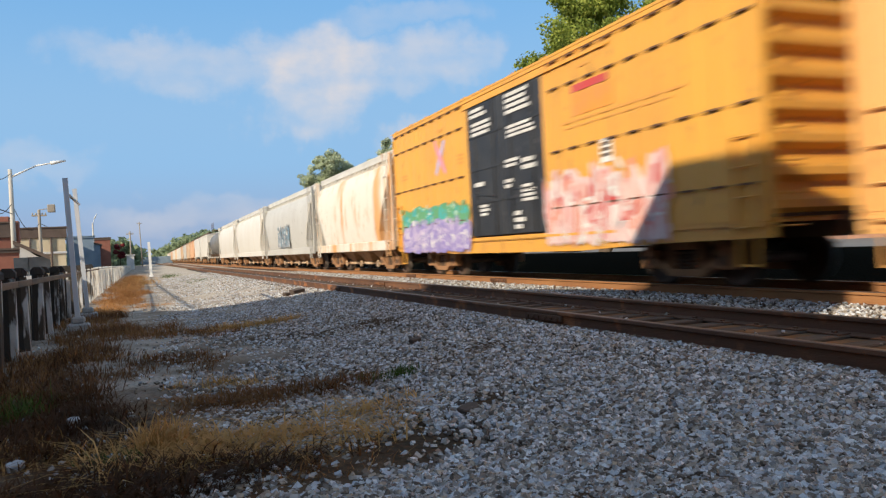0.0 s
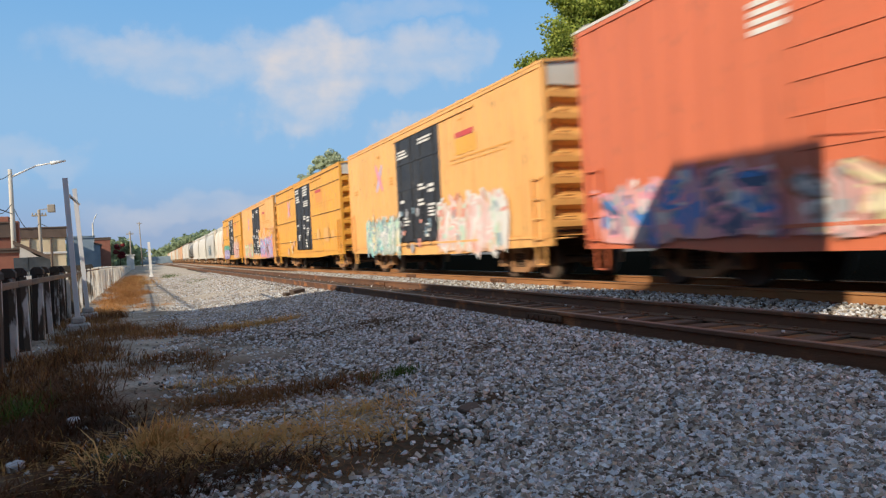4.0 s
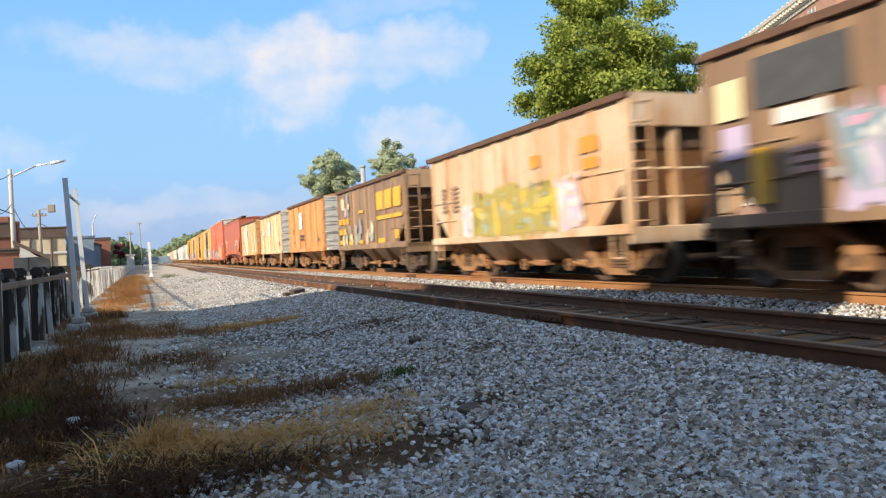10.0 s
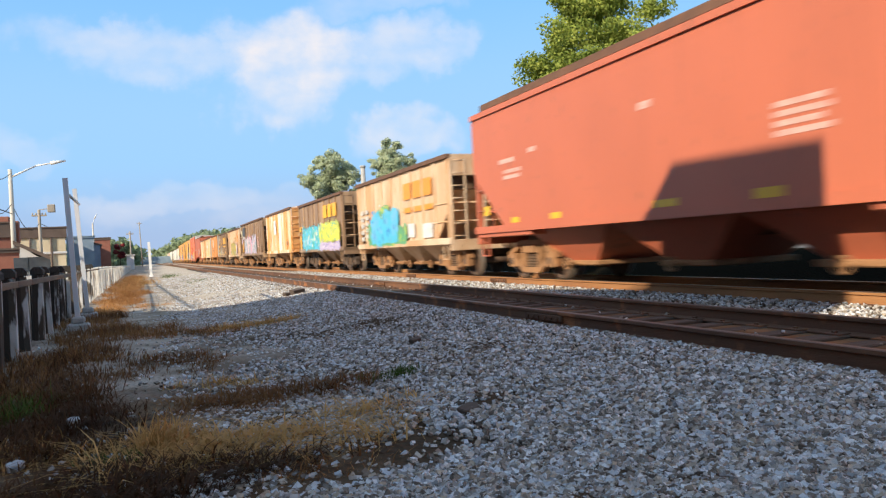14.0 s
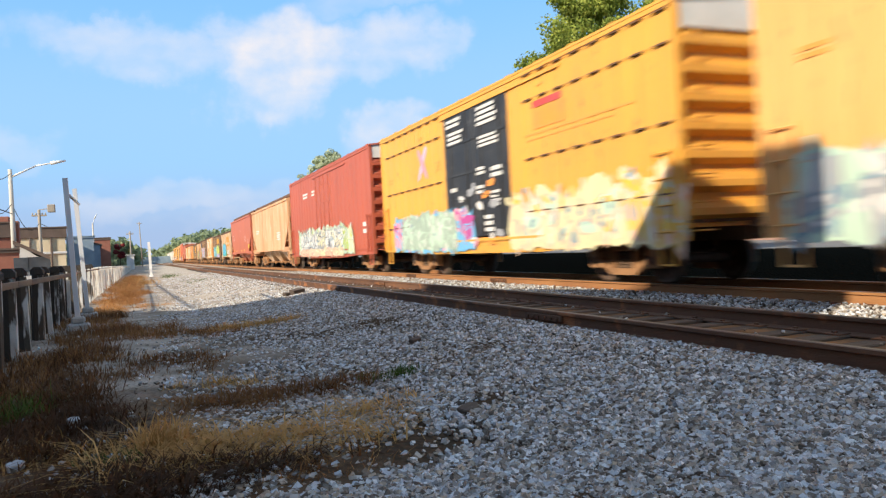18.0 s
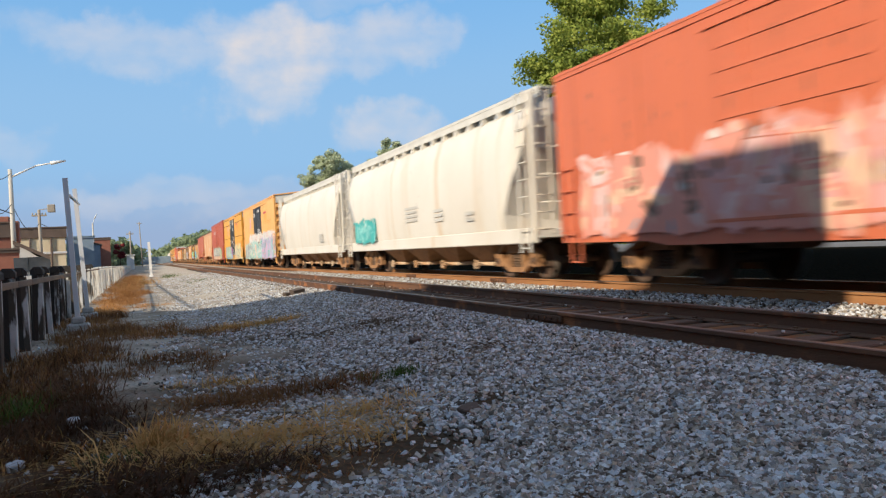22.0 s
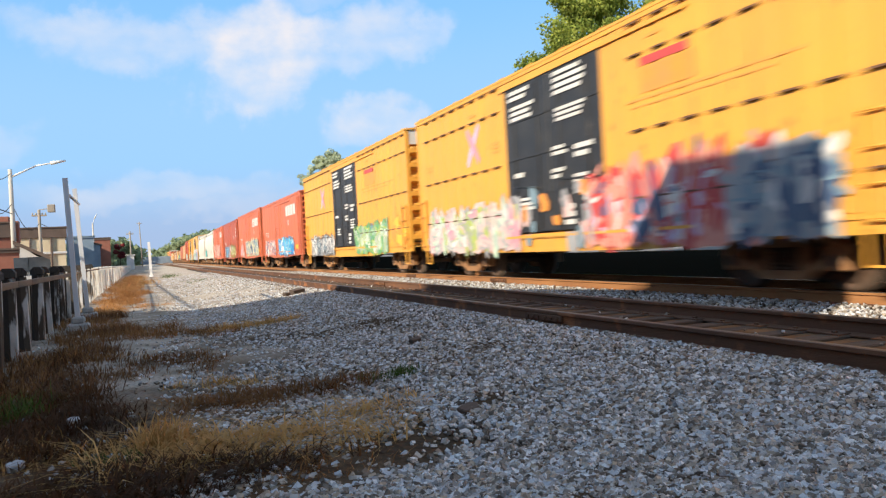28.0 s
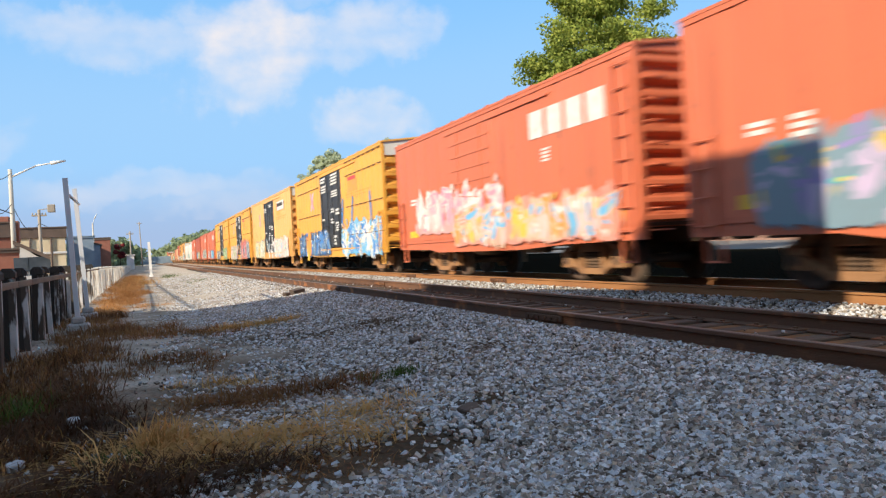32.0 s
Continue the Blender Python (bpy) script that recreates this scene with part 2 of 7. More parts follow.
# ---- running gear, shared by all cars ----
def wheelset_mesh():
    bm = bmesh.new()
    for s in (-1, 1):
        lathe(bm, [(0.10, s * 0.66), (0.13, s * 0.70), (0.33, s * 0.72), (0.36, s * 0.685), (0.45, s * 0.685), (0.445, s * 0.715), (0.42, s * 0.72),
                   (0.415, s * 0.81), (0.36, s * 0.815), (0.34, s * 0.76), (0.15, s * 0.79), (0.10, s * 0.80)], 24, "x")
    for f in bm.faces:
        c = f.calc_center_median()
        f.material_index = 1 if math.hypot(c.y, c.z) > 0.405 else 0
    rod(bm, (-0.98, 0, 0), (0.98, 0, 0), 0.085, n=10)
    for s in (-1, 1):                      # bearing end cap with its three bolts
        rod(bm, (s * 1.0, 0, 0), (s * 1.13, 0, 0), 0.095, 0.08, 10)
        for k in range(3):
            a = k * 2.094
            rod(bm, (s * 1.12, math.cos(a) * 0.05, math.sin(a) * 0.05), (s * 1.15, math.cos(a) * 0.05, math.sin(a) * 0.05), 0.014, n=5)
    me = bpy.data.meshes.new("wheelset")
    bm.to_mesh(me)
    bm.free()
    me.materials.append(WHEEL)
    me.materials.append(TREAD)
    return me


def sideframe_mesh(mat):
    """A cast truck side frame round its own centre, window left open for the springs."""
    bm = bmesh.new()
    w0, w1 = -0.09, 0.09
    prism(bm, [(-1.08, 0.50), (-0.80, 0.60), (-0.45, 0.80), (0.45, 0.80), (0.80, 0.60), (1.08, 0.50), (1.08, 0.60), (0.82, 0.72), (0.48, 0.90), (-0.48, 0.90), (-0.82, 0.72), (-1.08, 0.60)], w0, w1, "x")
    prism(bm, [(-1.02, 0.30), (-0.72, 0.36), (-0.36, 0.16), (0.36, 0.16), (0.72, 0.36), (1.02, 0.30), (1.02, 0.40), (0.70, 0.47), (0.34, 0.28), (-0.34, 0.28), (-0.70, 0.47), (-1.02, 0.40)], w0 * 0.9, w1 * 0.9, "x")
    for s in (-1, 1):
        box(bm, w0 - 0.01, w1 + 0.01, s * 0.88 - 0.17, s * 0.88 + 0.17, 0.28, 0.60, 0, 0.02)
        box(bm, w0, w1, s * 0.36 - 0.05, s * 0.36 + 0.05, 0.24, 0.84, 0, 0.015)
        box(bm, w0 - 0.02, w1 - 0.1, s * 0.88 - 0.10, s * 0.88 + 0.10, 0.58, 0.66, 0, 0.01)
    box(bm, -0.13, 0.13, -0.26, 0.26, 0.60, 0.80, 0, 0.02)
    me = bpy.data.meshes.new("side_frame")
    bm.to_mesh(me)
    bm.free()
    me.materials.append(mat)
    return me


def spring_mesh():
    bm = bmesh.new()
    for k in (-0.17, 0.0, 0.17):
        coil = [(0.02, 0.27)]
        for i in range(5):
            z = 0.28 + i * 0.064
            coil += [(0.05, z), (0.075, z + 0.01), (0.075, z + 0.032), (0.05, z + 0.042)]
        lathe(bm, coil + [(0.02, 0.60)], 10, "z", (0, k, 0))
    me = bpy.data.meshes.new("spring_nest")
    bm.to_mesh(me)
    bm.free()
    me.materials.append(UNDER)
    return me


def bolster_mesh():
    bm = bmesh.new()
    box(bm, -0.95, 0.95, -0.2, 0.2, 0.50, 0.78, 0, 0.03)
    rod(bm, (0, 0, 0.76), (0, 0, 0.95), 0.2, n=12)
    for s in (-1, 1):                       # brake beams and their shoes
        box(bm, -0.8, 0.8, s * 0.36 - 0.03, s * 0.36 + 0.03, 0.33, 0.42)
        for k in (-0.74, 0.74):
            box(bm, k - 0.05, k + 0.05, s * 0.42 - 0.05, s * 0.42 + 0.04, 0.30, 0.58, 0, 0.01)
    me = bpy.data.meshes.new("bolster")
    bm.to_mesh(me)
    bm.free()
    me.materials.append(UNDER)
    return me


def coupler_mesh():
    """A knuckle coupler with its draft gear box, facing +Y."""
    bm = bmesh.new()
    box(bm, -0.17, 0.17, -0.9, -0.25, 0.72, 1.0, 0, 0.02)
    box(bm, -0.09, 0.09, -0.25, 0.30, 0.78, 0.94, 0, 0.02)
    box(bm, -0.20, 0.05, 0.30, 0.52, 0.72, 1.0, 0, 0.03)
    box(bm, 0.05, 0.18, 0.28, 0.40, 0.73, 0.99, 0, 0.03)
    rod(bm, (0.14, 0.42, 0.74), (0.14, 0.42, 0.98), 0.07, n=10)
    me = bpy.data.meshes.new("coupler")
    bm.to_mesh(me)
    bm.free()
    me.materials.append(UNDER)
    return me


WHEELSET, FRAME_LIGHT, FRAME_DARK, SPRINGS, BOLSTER, COUPLER = wheelset_mesh(), sideframe_mesh(TRUCK), sideframe_mesh(TRUCK_DARK), spring_mesh(), bolster_mesh(), coupler_mesh()
FRONT_AXLES, REAR_AXLES = [], []


def child(name, me, parent, m=None):
    ob = new(name, me)
    ob.parent = parent
    if m is not None:
        ob.matrix_basis = m
    return ob


def bogies(car, half_base, dark=False, half=8.0):
    """Two trucks and two couplers under a car."""
    for s in (1, -1):
        tr = child("bogie", BOLSTER, car, pose(0, s * half_base, 0))
        for k in (-1, 1):
            child("side_frame", FRAME_DARK if dark else FRAME_LIGHT, tr, pose(k * 1.0, 0, 0))
            child("spring_nest", SPRINGS, tr, pose(k * 1.0, 0, 0))
        for q, keep in ((0.88, FRONT_AXLES), (-0.88, REAR_AXLES)):
            keep.append(child("wheelset", WHEELSET, tr, pose(0, q, 0.42)))
        child("coupler", COUPLER, car, pose(0, s * (half + 0.12), 0, 0, 0, 0 if s > 0 else 180))


# ---- marks on car sides: u metres back from the leading end, seen on the side that faces the fence ----
def bars(bm, u, z, w, h, lines, half, out, slot=0, seed=1, tail=0.3):
    """Rows of plain bars in place of writing, w by h metres from (u, z) downward."""
    r = random.Random(seed)
    step = h / max(lines, 1)
    for i in range(lines):
        ww = w * (1 - tail * r.random())
        z1 = z - i * step
        quad(bm, [(out, half - u, z1), (out, half - u, z1 - step * 0.62), (out, half - u - ww, z1 - step * 0.62), (out, half - u - ww, z1)], slot)


def plate(bm, u, z, w, h, half, out, slot=0):
    quad(bm, [(out, half - u, z), (out, half - u, z - h), (out, half - u - w, z - h), (out, half - u - w, z)], slot)


def blob(bm, y, z, ry, rz, turn, out, slot, r, n=12, wobble=0.16, square=0.5):
    pts = []
    for i in range(n):
        a = 2 * math.pi * i / n
        c, s = math.cos(a), math.sin(a)
        k = (1 - square) + square / max(abs(c), abs(s), 0.01) * 0.9
        k *= 1 + r.uniform(-wobble, wobble)
        py, pz = c * ry * k, s * rz * k
        pts.append((out, y + py * math.cos(turn) - pz * math.sin(turn), z + py * math.sin(turn) + pz * math.cos(turn)))
    quad(bm, pts[::-1], slot)


def graffiti(car, half, u0, u1, z0, z1, fills, edge, back, seed, letters, half_width=HALF, shine="white", ground=True):
    """Spray-paint piece: a ragged ground coat, then slanted interlocking strokes letter by letter, thin outlines, chips and shines."""
    r = random.Random(seed)
    names = [back, edge, shine, *fills, "steel", "white"]
    mats = [SPRAY[k] for k in names]
    base = -half_width - 0.033
    w, h = (u1 - u0) / letters, z1 - z0
    bm = bmesh.new()
    n = letters * 4
    top, low = [], []
    for i in range(n + 1):
        y = half - u0 - (u1 - u0) * i / n
        rise = 0.55 if i in (0, n) else 1.0
        top.append(bm.verts.new((base, y + r.uniform(-0.2, 0.2) * w, z0 + h * (0.80 + r.uniform(-0.16, 0.18)) * rise)))
        low.append(bm.verts.new((base, y, z0 + h * r.uniform(0.0, 0.10))))
    if not ground:
        for a, b in zip(top, low):
            a.co.z = b.co.z + 0.25 * h
    for i in range(n):
        bm.faces.new((top[i], low[i], low[i + 1], top[i + 1]))
    coat = part("graffiti", bm, mats, car, "spray-painted " + " and ".join(list(dict.fromkeys(fills))[:2]) + " graffiti")
    for i in range(letters):
        bm = bmesh.new()
        cu = half - (u0 + (i + 0.5) * w)
        lift = base - 0.004 - 0.0012 * (i % 3)
        fill = 3 + (i + r.randrange(2)) % len(fills)
        lean = r.uniform(-0.35, 0.35)
        k = 0

        def stroke(y, z, ry, rz, turn, slot, wobble=0.2):
            nonlocal k
            blob(bm, y, z, ry, rz, turn, lift - 0.00012 * k, slot, r, 7, wobble, 0.45)
            k += 1

        strokes = []
        for q in range(r.choice((2, 3, 3))):                  # uprights
            strokes.append((cu + (q - 1) * w * 0.36 + r.uniform(-.08, .08) * w, z0 + h * r.uniform(0.38, 0.52), w * r.uniform(0.13, 0.22), h * r.uniform(0.30, 0.46), lean + r.uniform(-.2, .2)))
        for q in range(r.choice((1, 2, 2))):                  # cross strokes
            strokes.append((cu + r.uniform(-.2, .2) * w, z0 + h * r.uniform(0.2, 0.8), w * r.uniform(0.28, 0.5), h * r.uniform(0.07, 0.13), r.uniform(-.5, .5)))
        for y, z, ry, rz, t in strokes:
            stroke(y, z, ry + 0.035, rz + 0.04, t, 1)
            stroke(y, z, ry, rz, t, fill if r.random() < 0.7 else 3 + r.randrange(len(fills)))
            stroke(y + r.uniform(-.3, .3) * ry, z + 0.45 * rz, ry * 0.6, rz * 0.35, t, 3 + r.randrange(len(fills)), 0.35)
        for q in range(9):                                     # chips of the other colours
            stroke(cu + r.uniform(-.6, .6) * w, z0 + h * r.uniform(0.08, 0.9), w * r.uniform(0.04, 0.14), h * r.uniform(0.03, 0.12), r.uniform(-1, 1), r.choice((0, 1, 2, 3 + r.randrange(len(fills)), 3 + r.randrange(len(fills) + 2))), 0.4)
        for q in range(2):                                     # shines
            y, z, ry, rz, t = r.choice(strokes)
            stroke(y + r.uniform(-.5, .5) * ry, z + r.uniform(-.6, .6) * rz, ry * 0.16 + 0.02, rz * 0.3, t, 2, 0.3)
        part("letter", bm, mats, coat)
    return coat


def daubs(car, half, u0, u1, z0, z1, colours, count, seed, size=(0.35, 0.3), out=-HALF - 0.034, square=0.75):
    """Loose patches of paint, each a part of its own."""
    r = random.Random(seed)
    for i in range(count):
        bm = bmesh.new()
        blob(bm, half - r.uniform(u0, u1), r.uniform(z0, z1), size[0] * r.uniform(0.4, 1.0), size[1] * r.uniform(0.4, 1.0), r.uniform(-.15, .15), out - 0.0004 * i, 0, r, 9, 0.22, square)
        part("paint_patch", bm, SPRAY[colours[i % len(colours)]], car)


# ---- parts of car bodies ----
def corrugated(bm, a, b, z0, z1, x, pitch, depth, out):
    """A side sheet with upright folds, from y = a to b, thick by the fold."""
    ys, xs, y = [], [], a
    while y < b - 1e-4:
        e = min(pitch, b - y)
        for k, d in ((0, 0), (0.60, 0), (0.66, 1), (0.94, 1)):
            ys.append(y + e * k)
            xs.append(x - out * depth * d)
        y += e
    ys.append(b), xs.append(x)
    lo = [bm.verts.new((xx, yy, z0)) for xx, yy in zip(xs, ys)]
    hi = [bm.verts.new((xx, yy, z1)) for xx, yy in zip(xs, ys)]
    fs = [bm.faces.new((lo[i], lo[i + 1], hi[i + 1], hi[i])) for i in range(len(lo) - 1)]
    back = [bm.verts.new((x - out * 0.08, yy, zz)) for yy, zz in ((a, z0), (b, z0), (b, z1), (a, z1))]
    fs.append(bm.faces.new(back))
    bmesh.ops.recalc_face_normals(bm, faces=fs)


def ladder(car, x, y, z0, z1, w, n, mat, along="y", stiles=True):
    """Round rungs standing off the wall, with or without stiles."""
    bm = bmesh.new()
    for s in (-1, 1) if stiles else ():
        if along == "y":
            box(bm, x - 0.02, x + 0.02, y + s * w / 2 - 0.02, y + s * w / 2 + 0.02, z0, z1)
        else:
            box(bm, x + s * w / 2 - 0.02, x + s * w / 2 + 0.02, y - 0.02, y + 0.02, z0, z1)
    for i in range(n):
        z = z0 + 0.1 + (z1 - z0 - 0.15) * i / max(n - 1, 1)
        if along == "y":
            rod(bm, (x, y - w / 2, z), (x, y + w / 2, z), 0.016, n=6)
        else:
            rod(bm, (x - w / 2, y, z), (x + w / 2, y, z), 0.016, n=6)
        if not stiles:
            part("rung", bm, mat, car)
            bm = bmesh.new()
    if stiles:
        return part("ladder", bm, mat, car)
    bm.free()


def stirrup(car, half, mat, z):
    for s in (1, -1):
        bm = bmesh.new()
        y = s * (half - 0.45)
        for k in (-0.17, 0.17):
            box(bm, -HALF + 0.01, -HALF + 0.05, y + k - 0.015, y + k + 0.015, z - 0.42, z)
        box(bm, -HALF + 0.01, -HALF + 0.05, y - 0.185, y + 0.185, z - 0.44, z - 0.41)
        part("step", bm, mat, car)


def span(bm, x0, x1, *rest):
    box(bm, min(x0, x1), max(x0, x1), *rest)


# seam dash; its dark colour stands in for a shaded groove
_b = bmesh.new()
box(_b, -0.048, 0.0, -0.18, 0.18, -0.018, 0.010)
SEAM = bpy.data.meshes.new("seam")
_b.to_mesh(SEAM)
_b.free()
SEAM.materials.append(RUST_AND_SEAM_SHADE)


def boxcar(name, label, s_lead, s_tail, paint, eave=4.50, sill=0.70, rows=(3.84, 2.61, 1.5), door=None, leaf=3.72, door_mat=None, roof_mat=None, ribs=7,
           pitch=0.62, fold=0.012, high_end=True, dash=True, centre=0.0):
    half = (s_lead - s_tail) / 2
    car = thing(name, label, "freight car", "cars of the passing train")
    roof_mat = roof_mat or paint
    d0, d1 = centre - leaf / 2, centre + leaf / 2
    for o, a, b in ((1, -half, d0), (1, d1, half), (-1, -half, -leaf / 2), (-1, leaf / 2, half)):
        bm = bmesh.new()
        corrugated(bm, a, b, sill + 0.30, eave, -HALF * o, pitch, fold, -o)
        part("side_wall", bm, paint, car)
    for o in (1, -1):
        bm = bmesh.new()
        span(bm, -o * HALF - 0.02 * o, -o * HALF + 0.06 * o, -half, half, eave - 0.10, eave)
        part("top_chord", bm, paint, car)
        bm = bmesh.new()
        span(bm, -o * HALF, -o * HALF + 0.06 * o, d0, d1, eave - 0.3, eave - 0.1)
        part("door_header", bm, paint, car)
        for y in (-half + 0.05, half - 0.05):
            bm = bmesh.new()
            span(bm, -o * HALF - 0.015 * o, -o * HALF + 0.1 * o, y - 0.05, y + 0.05, sill + 0.3, eave - 0.1)
            part("corner_post", bm, paint, car)
    for o in (-1, 1):                                        # the side sill, deeper under the door
        bm = bmesh.new()
        x = o * HALF
        prism(bm, [(-half, sill + 0.05), (-half, sill + 0.32), (half, sill + 0.32), (half, sill + 0.05), (half - 2.6, sill + 0.02), (d1 + 1.2, sill - 0.06), (d0 - 1.2, sill - 0.06), (-half + 2.6, sill + 0.02)], x - o * 0.012, x - o * 0.10, "x")
        box(bm, min(x, x + o * 0.02), max(x, x + o * 0.02), -half, half, sill + 0.22, sill + 0.26)
        part("side_sill", bm, paint, car)
    bm = bmesh.new()
    box(bm, -HALF + 0.1, HALF - 0.1, -half + 0.1, half - 0.1, 1.02, 1.10)
    box(bm, -0.22, 0.22, -half + 0.1, half - 0.1, 0.72, 1.02)
    for k in range(7):
        y = -half + 1.6 + (2 * half - 3.2) * k / 6
        box(bm, -HALF + 0.12, HALF - 0.12, y - 0.06, y + 0.06, 0.86, 1.02)
    part("underframe", bm, UNDER, car)
    # roof: shallow gable with cross ribs and an overhanging edge
    bm = bmesh.new()
    prism(bm, [(-HALF - 0.03, eave - 0.02), (-HALF - 0.03, eave + 0.03), (0, eave + 0.20), (HALF + 0.03, eave + 0.03), (HALF + 0.03, eave - 0.02), (0, eave + 0.14)], -half - 0.04, half + 0.04, "y")
    part("roof", bm, roof_mat, car)
    for k in range(12):
        bm = bmesh.new()
        y = -half + 0.3 + (2 * half - 0.6) * k / 11
        prism(bm, [(-HALF - 0.02, eave + 0.02), (-HALF - 0.02, eave + 0.065), (0, eave + 0.235), (HALF + 0.02, eave + 0.065), (HALF + 0.02, eave + 0.02), (0, eave + 0.19)], y - 0.04, y + 0.04, "y")
        part("roof_rib", bm, roof_mat, car)
    for s in (1, -1):                                        # pressed ends with deep level folds
        bm = bmesh.new()
        z, prof = sill + 0.25, []
        top = eave - 0.45 if high_end else eave - 0.1
        step = (top - z) / ribs
        prof.append((s * (half - 0.14), z))
        for k in range(ribs):
            zz = z + k * step
            prof += [(s * (half - 0.14), zz + step * 0.22), (s * (half + 0.01), zz + step * 0.42), (s * (half + 0.01), zz + step * 0.66), (s * (half - 0.14), zz + step * 0.96)]
        prof += [(s * (half - 0.14), top), (s * (half - 0.2), top), (s * (half - 0.2), z)]
        prism(bm, prof, -HALF + 0.10, HALF - 0.10, "x")
        for o in (-1, 1):
            box(bm, o * HALF - 0.1 if o > 0 else -HALF, HALF if o > 0 else -HALF + 0.1, min(s * half, s * (half - 0.2)), max(s * half, s * (half - 0.2)), sill + 0.25, eave - 0.04, 0, 0.02)
        part("end_wall", bm, paint, car)
        bm = bmesh.new()
        prism(bm, [(-HALF + 0.1, top), (-HALF + 0.1, eave), (0, eave + 0.14), (HALF - 0.1, eave), (HALF - 0.1, top)], s * (half - 0.02), s * (half - 0.14), "y")
        part("end_fascia", bm, GALV if high_end else paint, car)
    # doors
    dm = door_mat or paint
    for o, leaves in ((-1, door or 2), (1, 1)):
        lw = leaf / leaves
        for k in range(leaves):
            bm = bmesh.new()
            a, b = d0 + k * lw + 0.015, d0 + (k + 1) * lw - 0.015
            x0, x1 = o * (HALF - 0.04), o * (HALF + 0.012)
            z0, z1 = sill + 0.36, eave - 0.22
            box(bm, min(x0, x1), max(x0, x1), a, b, z0, z1, 0, 0.01)
            dr = part("door", bm, dm, car, "black plug door" if dm is BLACK_DOOR else "")
            xx0, xx1 = o * (HALF + 0.012), o * (HALF + 0.03)
            nrib = 0 if o > 0 else 5 if dm is BLACK_DOOR else 9
            for q in range(nrib):
                bm = bmesh.new()
                zz = z0 + (z1 - z0) * q / (nrib - 1)
                box(bm, min(xx0, xx1), max(xx0, xx1), a + 0.04, b - 0.04, zz - 0.03 + (0.03 if q == 0 else 0), zz + 0.03 - (0.03 if q == nrib - 1 else 0))
                part("door_rib", bm, dm, dr)
            if o < 0:
                bm = bmesh.new()
                for yy in (a + lw * 0.22, b - lw * 0.22):
                    rod(bm, (-HALF - 0.026, yy, z0), (-HALF - 0.026, yy, z1), 0.012, n=6)
                rod(bm, (-HALF - 0.032, a + lw * 0.22, z0 + 0.9), (-HALF - 0.032, b - lw * 0.22, z0 + 1.0), 0.012, n=6)
                part("lock_bar", bm, dm, dr)
    for z in (sill + 0.27, eave - 0.24):
        bm = bmesh.new()
        box(bm, -HALF - 0.04, -HALF, -half * 0.55, d1 + 0.2, z - 0.03, z + 0.02)
        part("door_track", bm, paint, car)
    if dash:                                                 # level seams: dark dashes painted in for shaded gaps between the folds
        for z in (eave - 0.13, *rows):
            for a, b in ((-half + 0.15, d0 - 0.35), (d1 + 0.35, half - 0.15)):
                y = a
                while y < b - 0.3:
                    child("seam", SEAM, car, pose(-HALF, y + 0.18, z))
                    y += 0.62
    ladder(car, -HALF - 0.05, -half + 0.38, sill + 0.1, sill + 1.5 if high_end else eave - 0.2, 0.42, 4 if high_end else 8, paint)
    ladder(car, -HALF - 0.05, half - 0.38, sill + 0.1, sill + 1.5, 0.42, 4, paint)
    ladder(car, -HALF + 0.36, -half - 0.035, sill + 0.1, eave - 0.5, 0.42, 8, paint, "x", False)
    stirrup(car, half, paint, sill + 0.1)
    bm = bmesh.new()                                         # hand brake on the trailing end
    rod(bm, (0.55, -half - 0.06, 2.6), (0.55, -half - 0.12, 2.6), 0.05, n=8)
    lathe(bm, [(0.26, -half - 0.13), (0.29, -half - 0.13), (0.29, -half - 0.10), (0.26, -half - 0.10)], 16, "y", (0.55, 0, 2.6))
    for k in range(3):
        rod(bm, (0.55, -half - 0.115, 2.6), (0.55 + 0.27 * math.cos(k * 2.1), -half - 0.115, 2.6 + 0.27 * math.sin(k * 2.1)), 0.014, n=5)
    part("brake_wheel", bm, paint, car)
    bm = bmesh.new()
    rod(bm, (-0.8, 0.9, 0.78), (-0.8, 2.0, 0.78), 0.2, n=12)
    rod(bm, (-0.7, -1.6, 0.74), (-0.7, -0.6, 0.74), 0.15, n=12)
    rod(bm, (-0.6, -half + 3.2, 0.66), (-0.6, half - 3.2, 0.66), 0.02, n=5)
    part("brake_tank", bm, UNDER, car)
    bogies(car, half - 2.35, half=half)
    return car, half


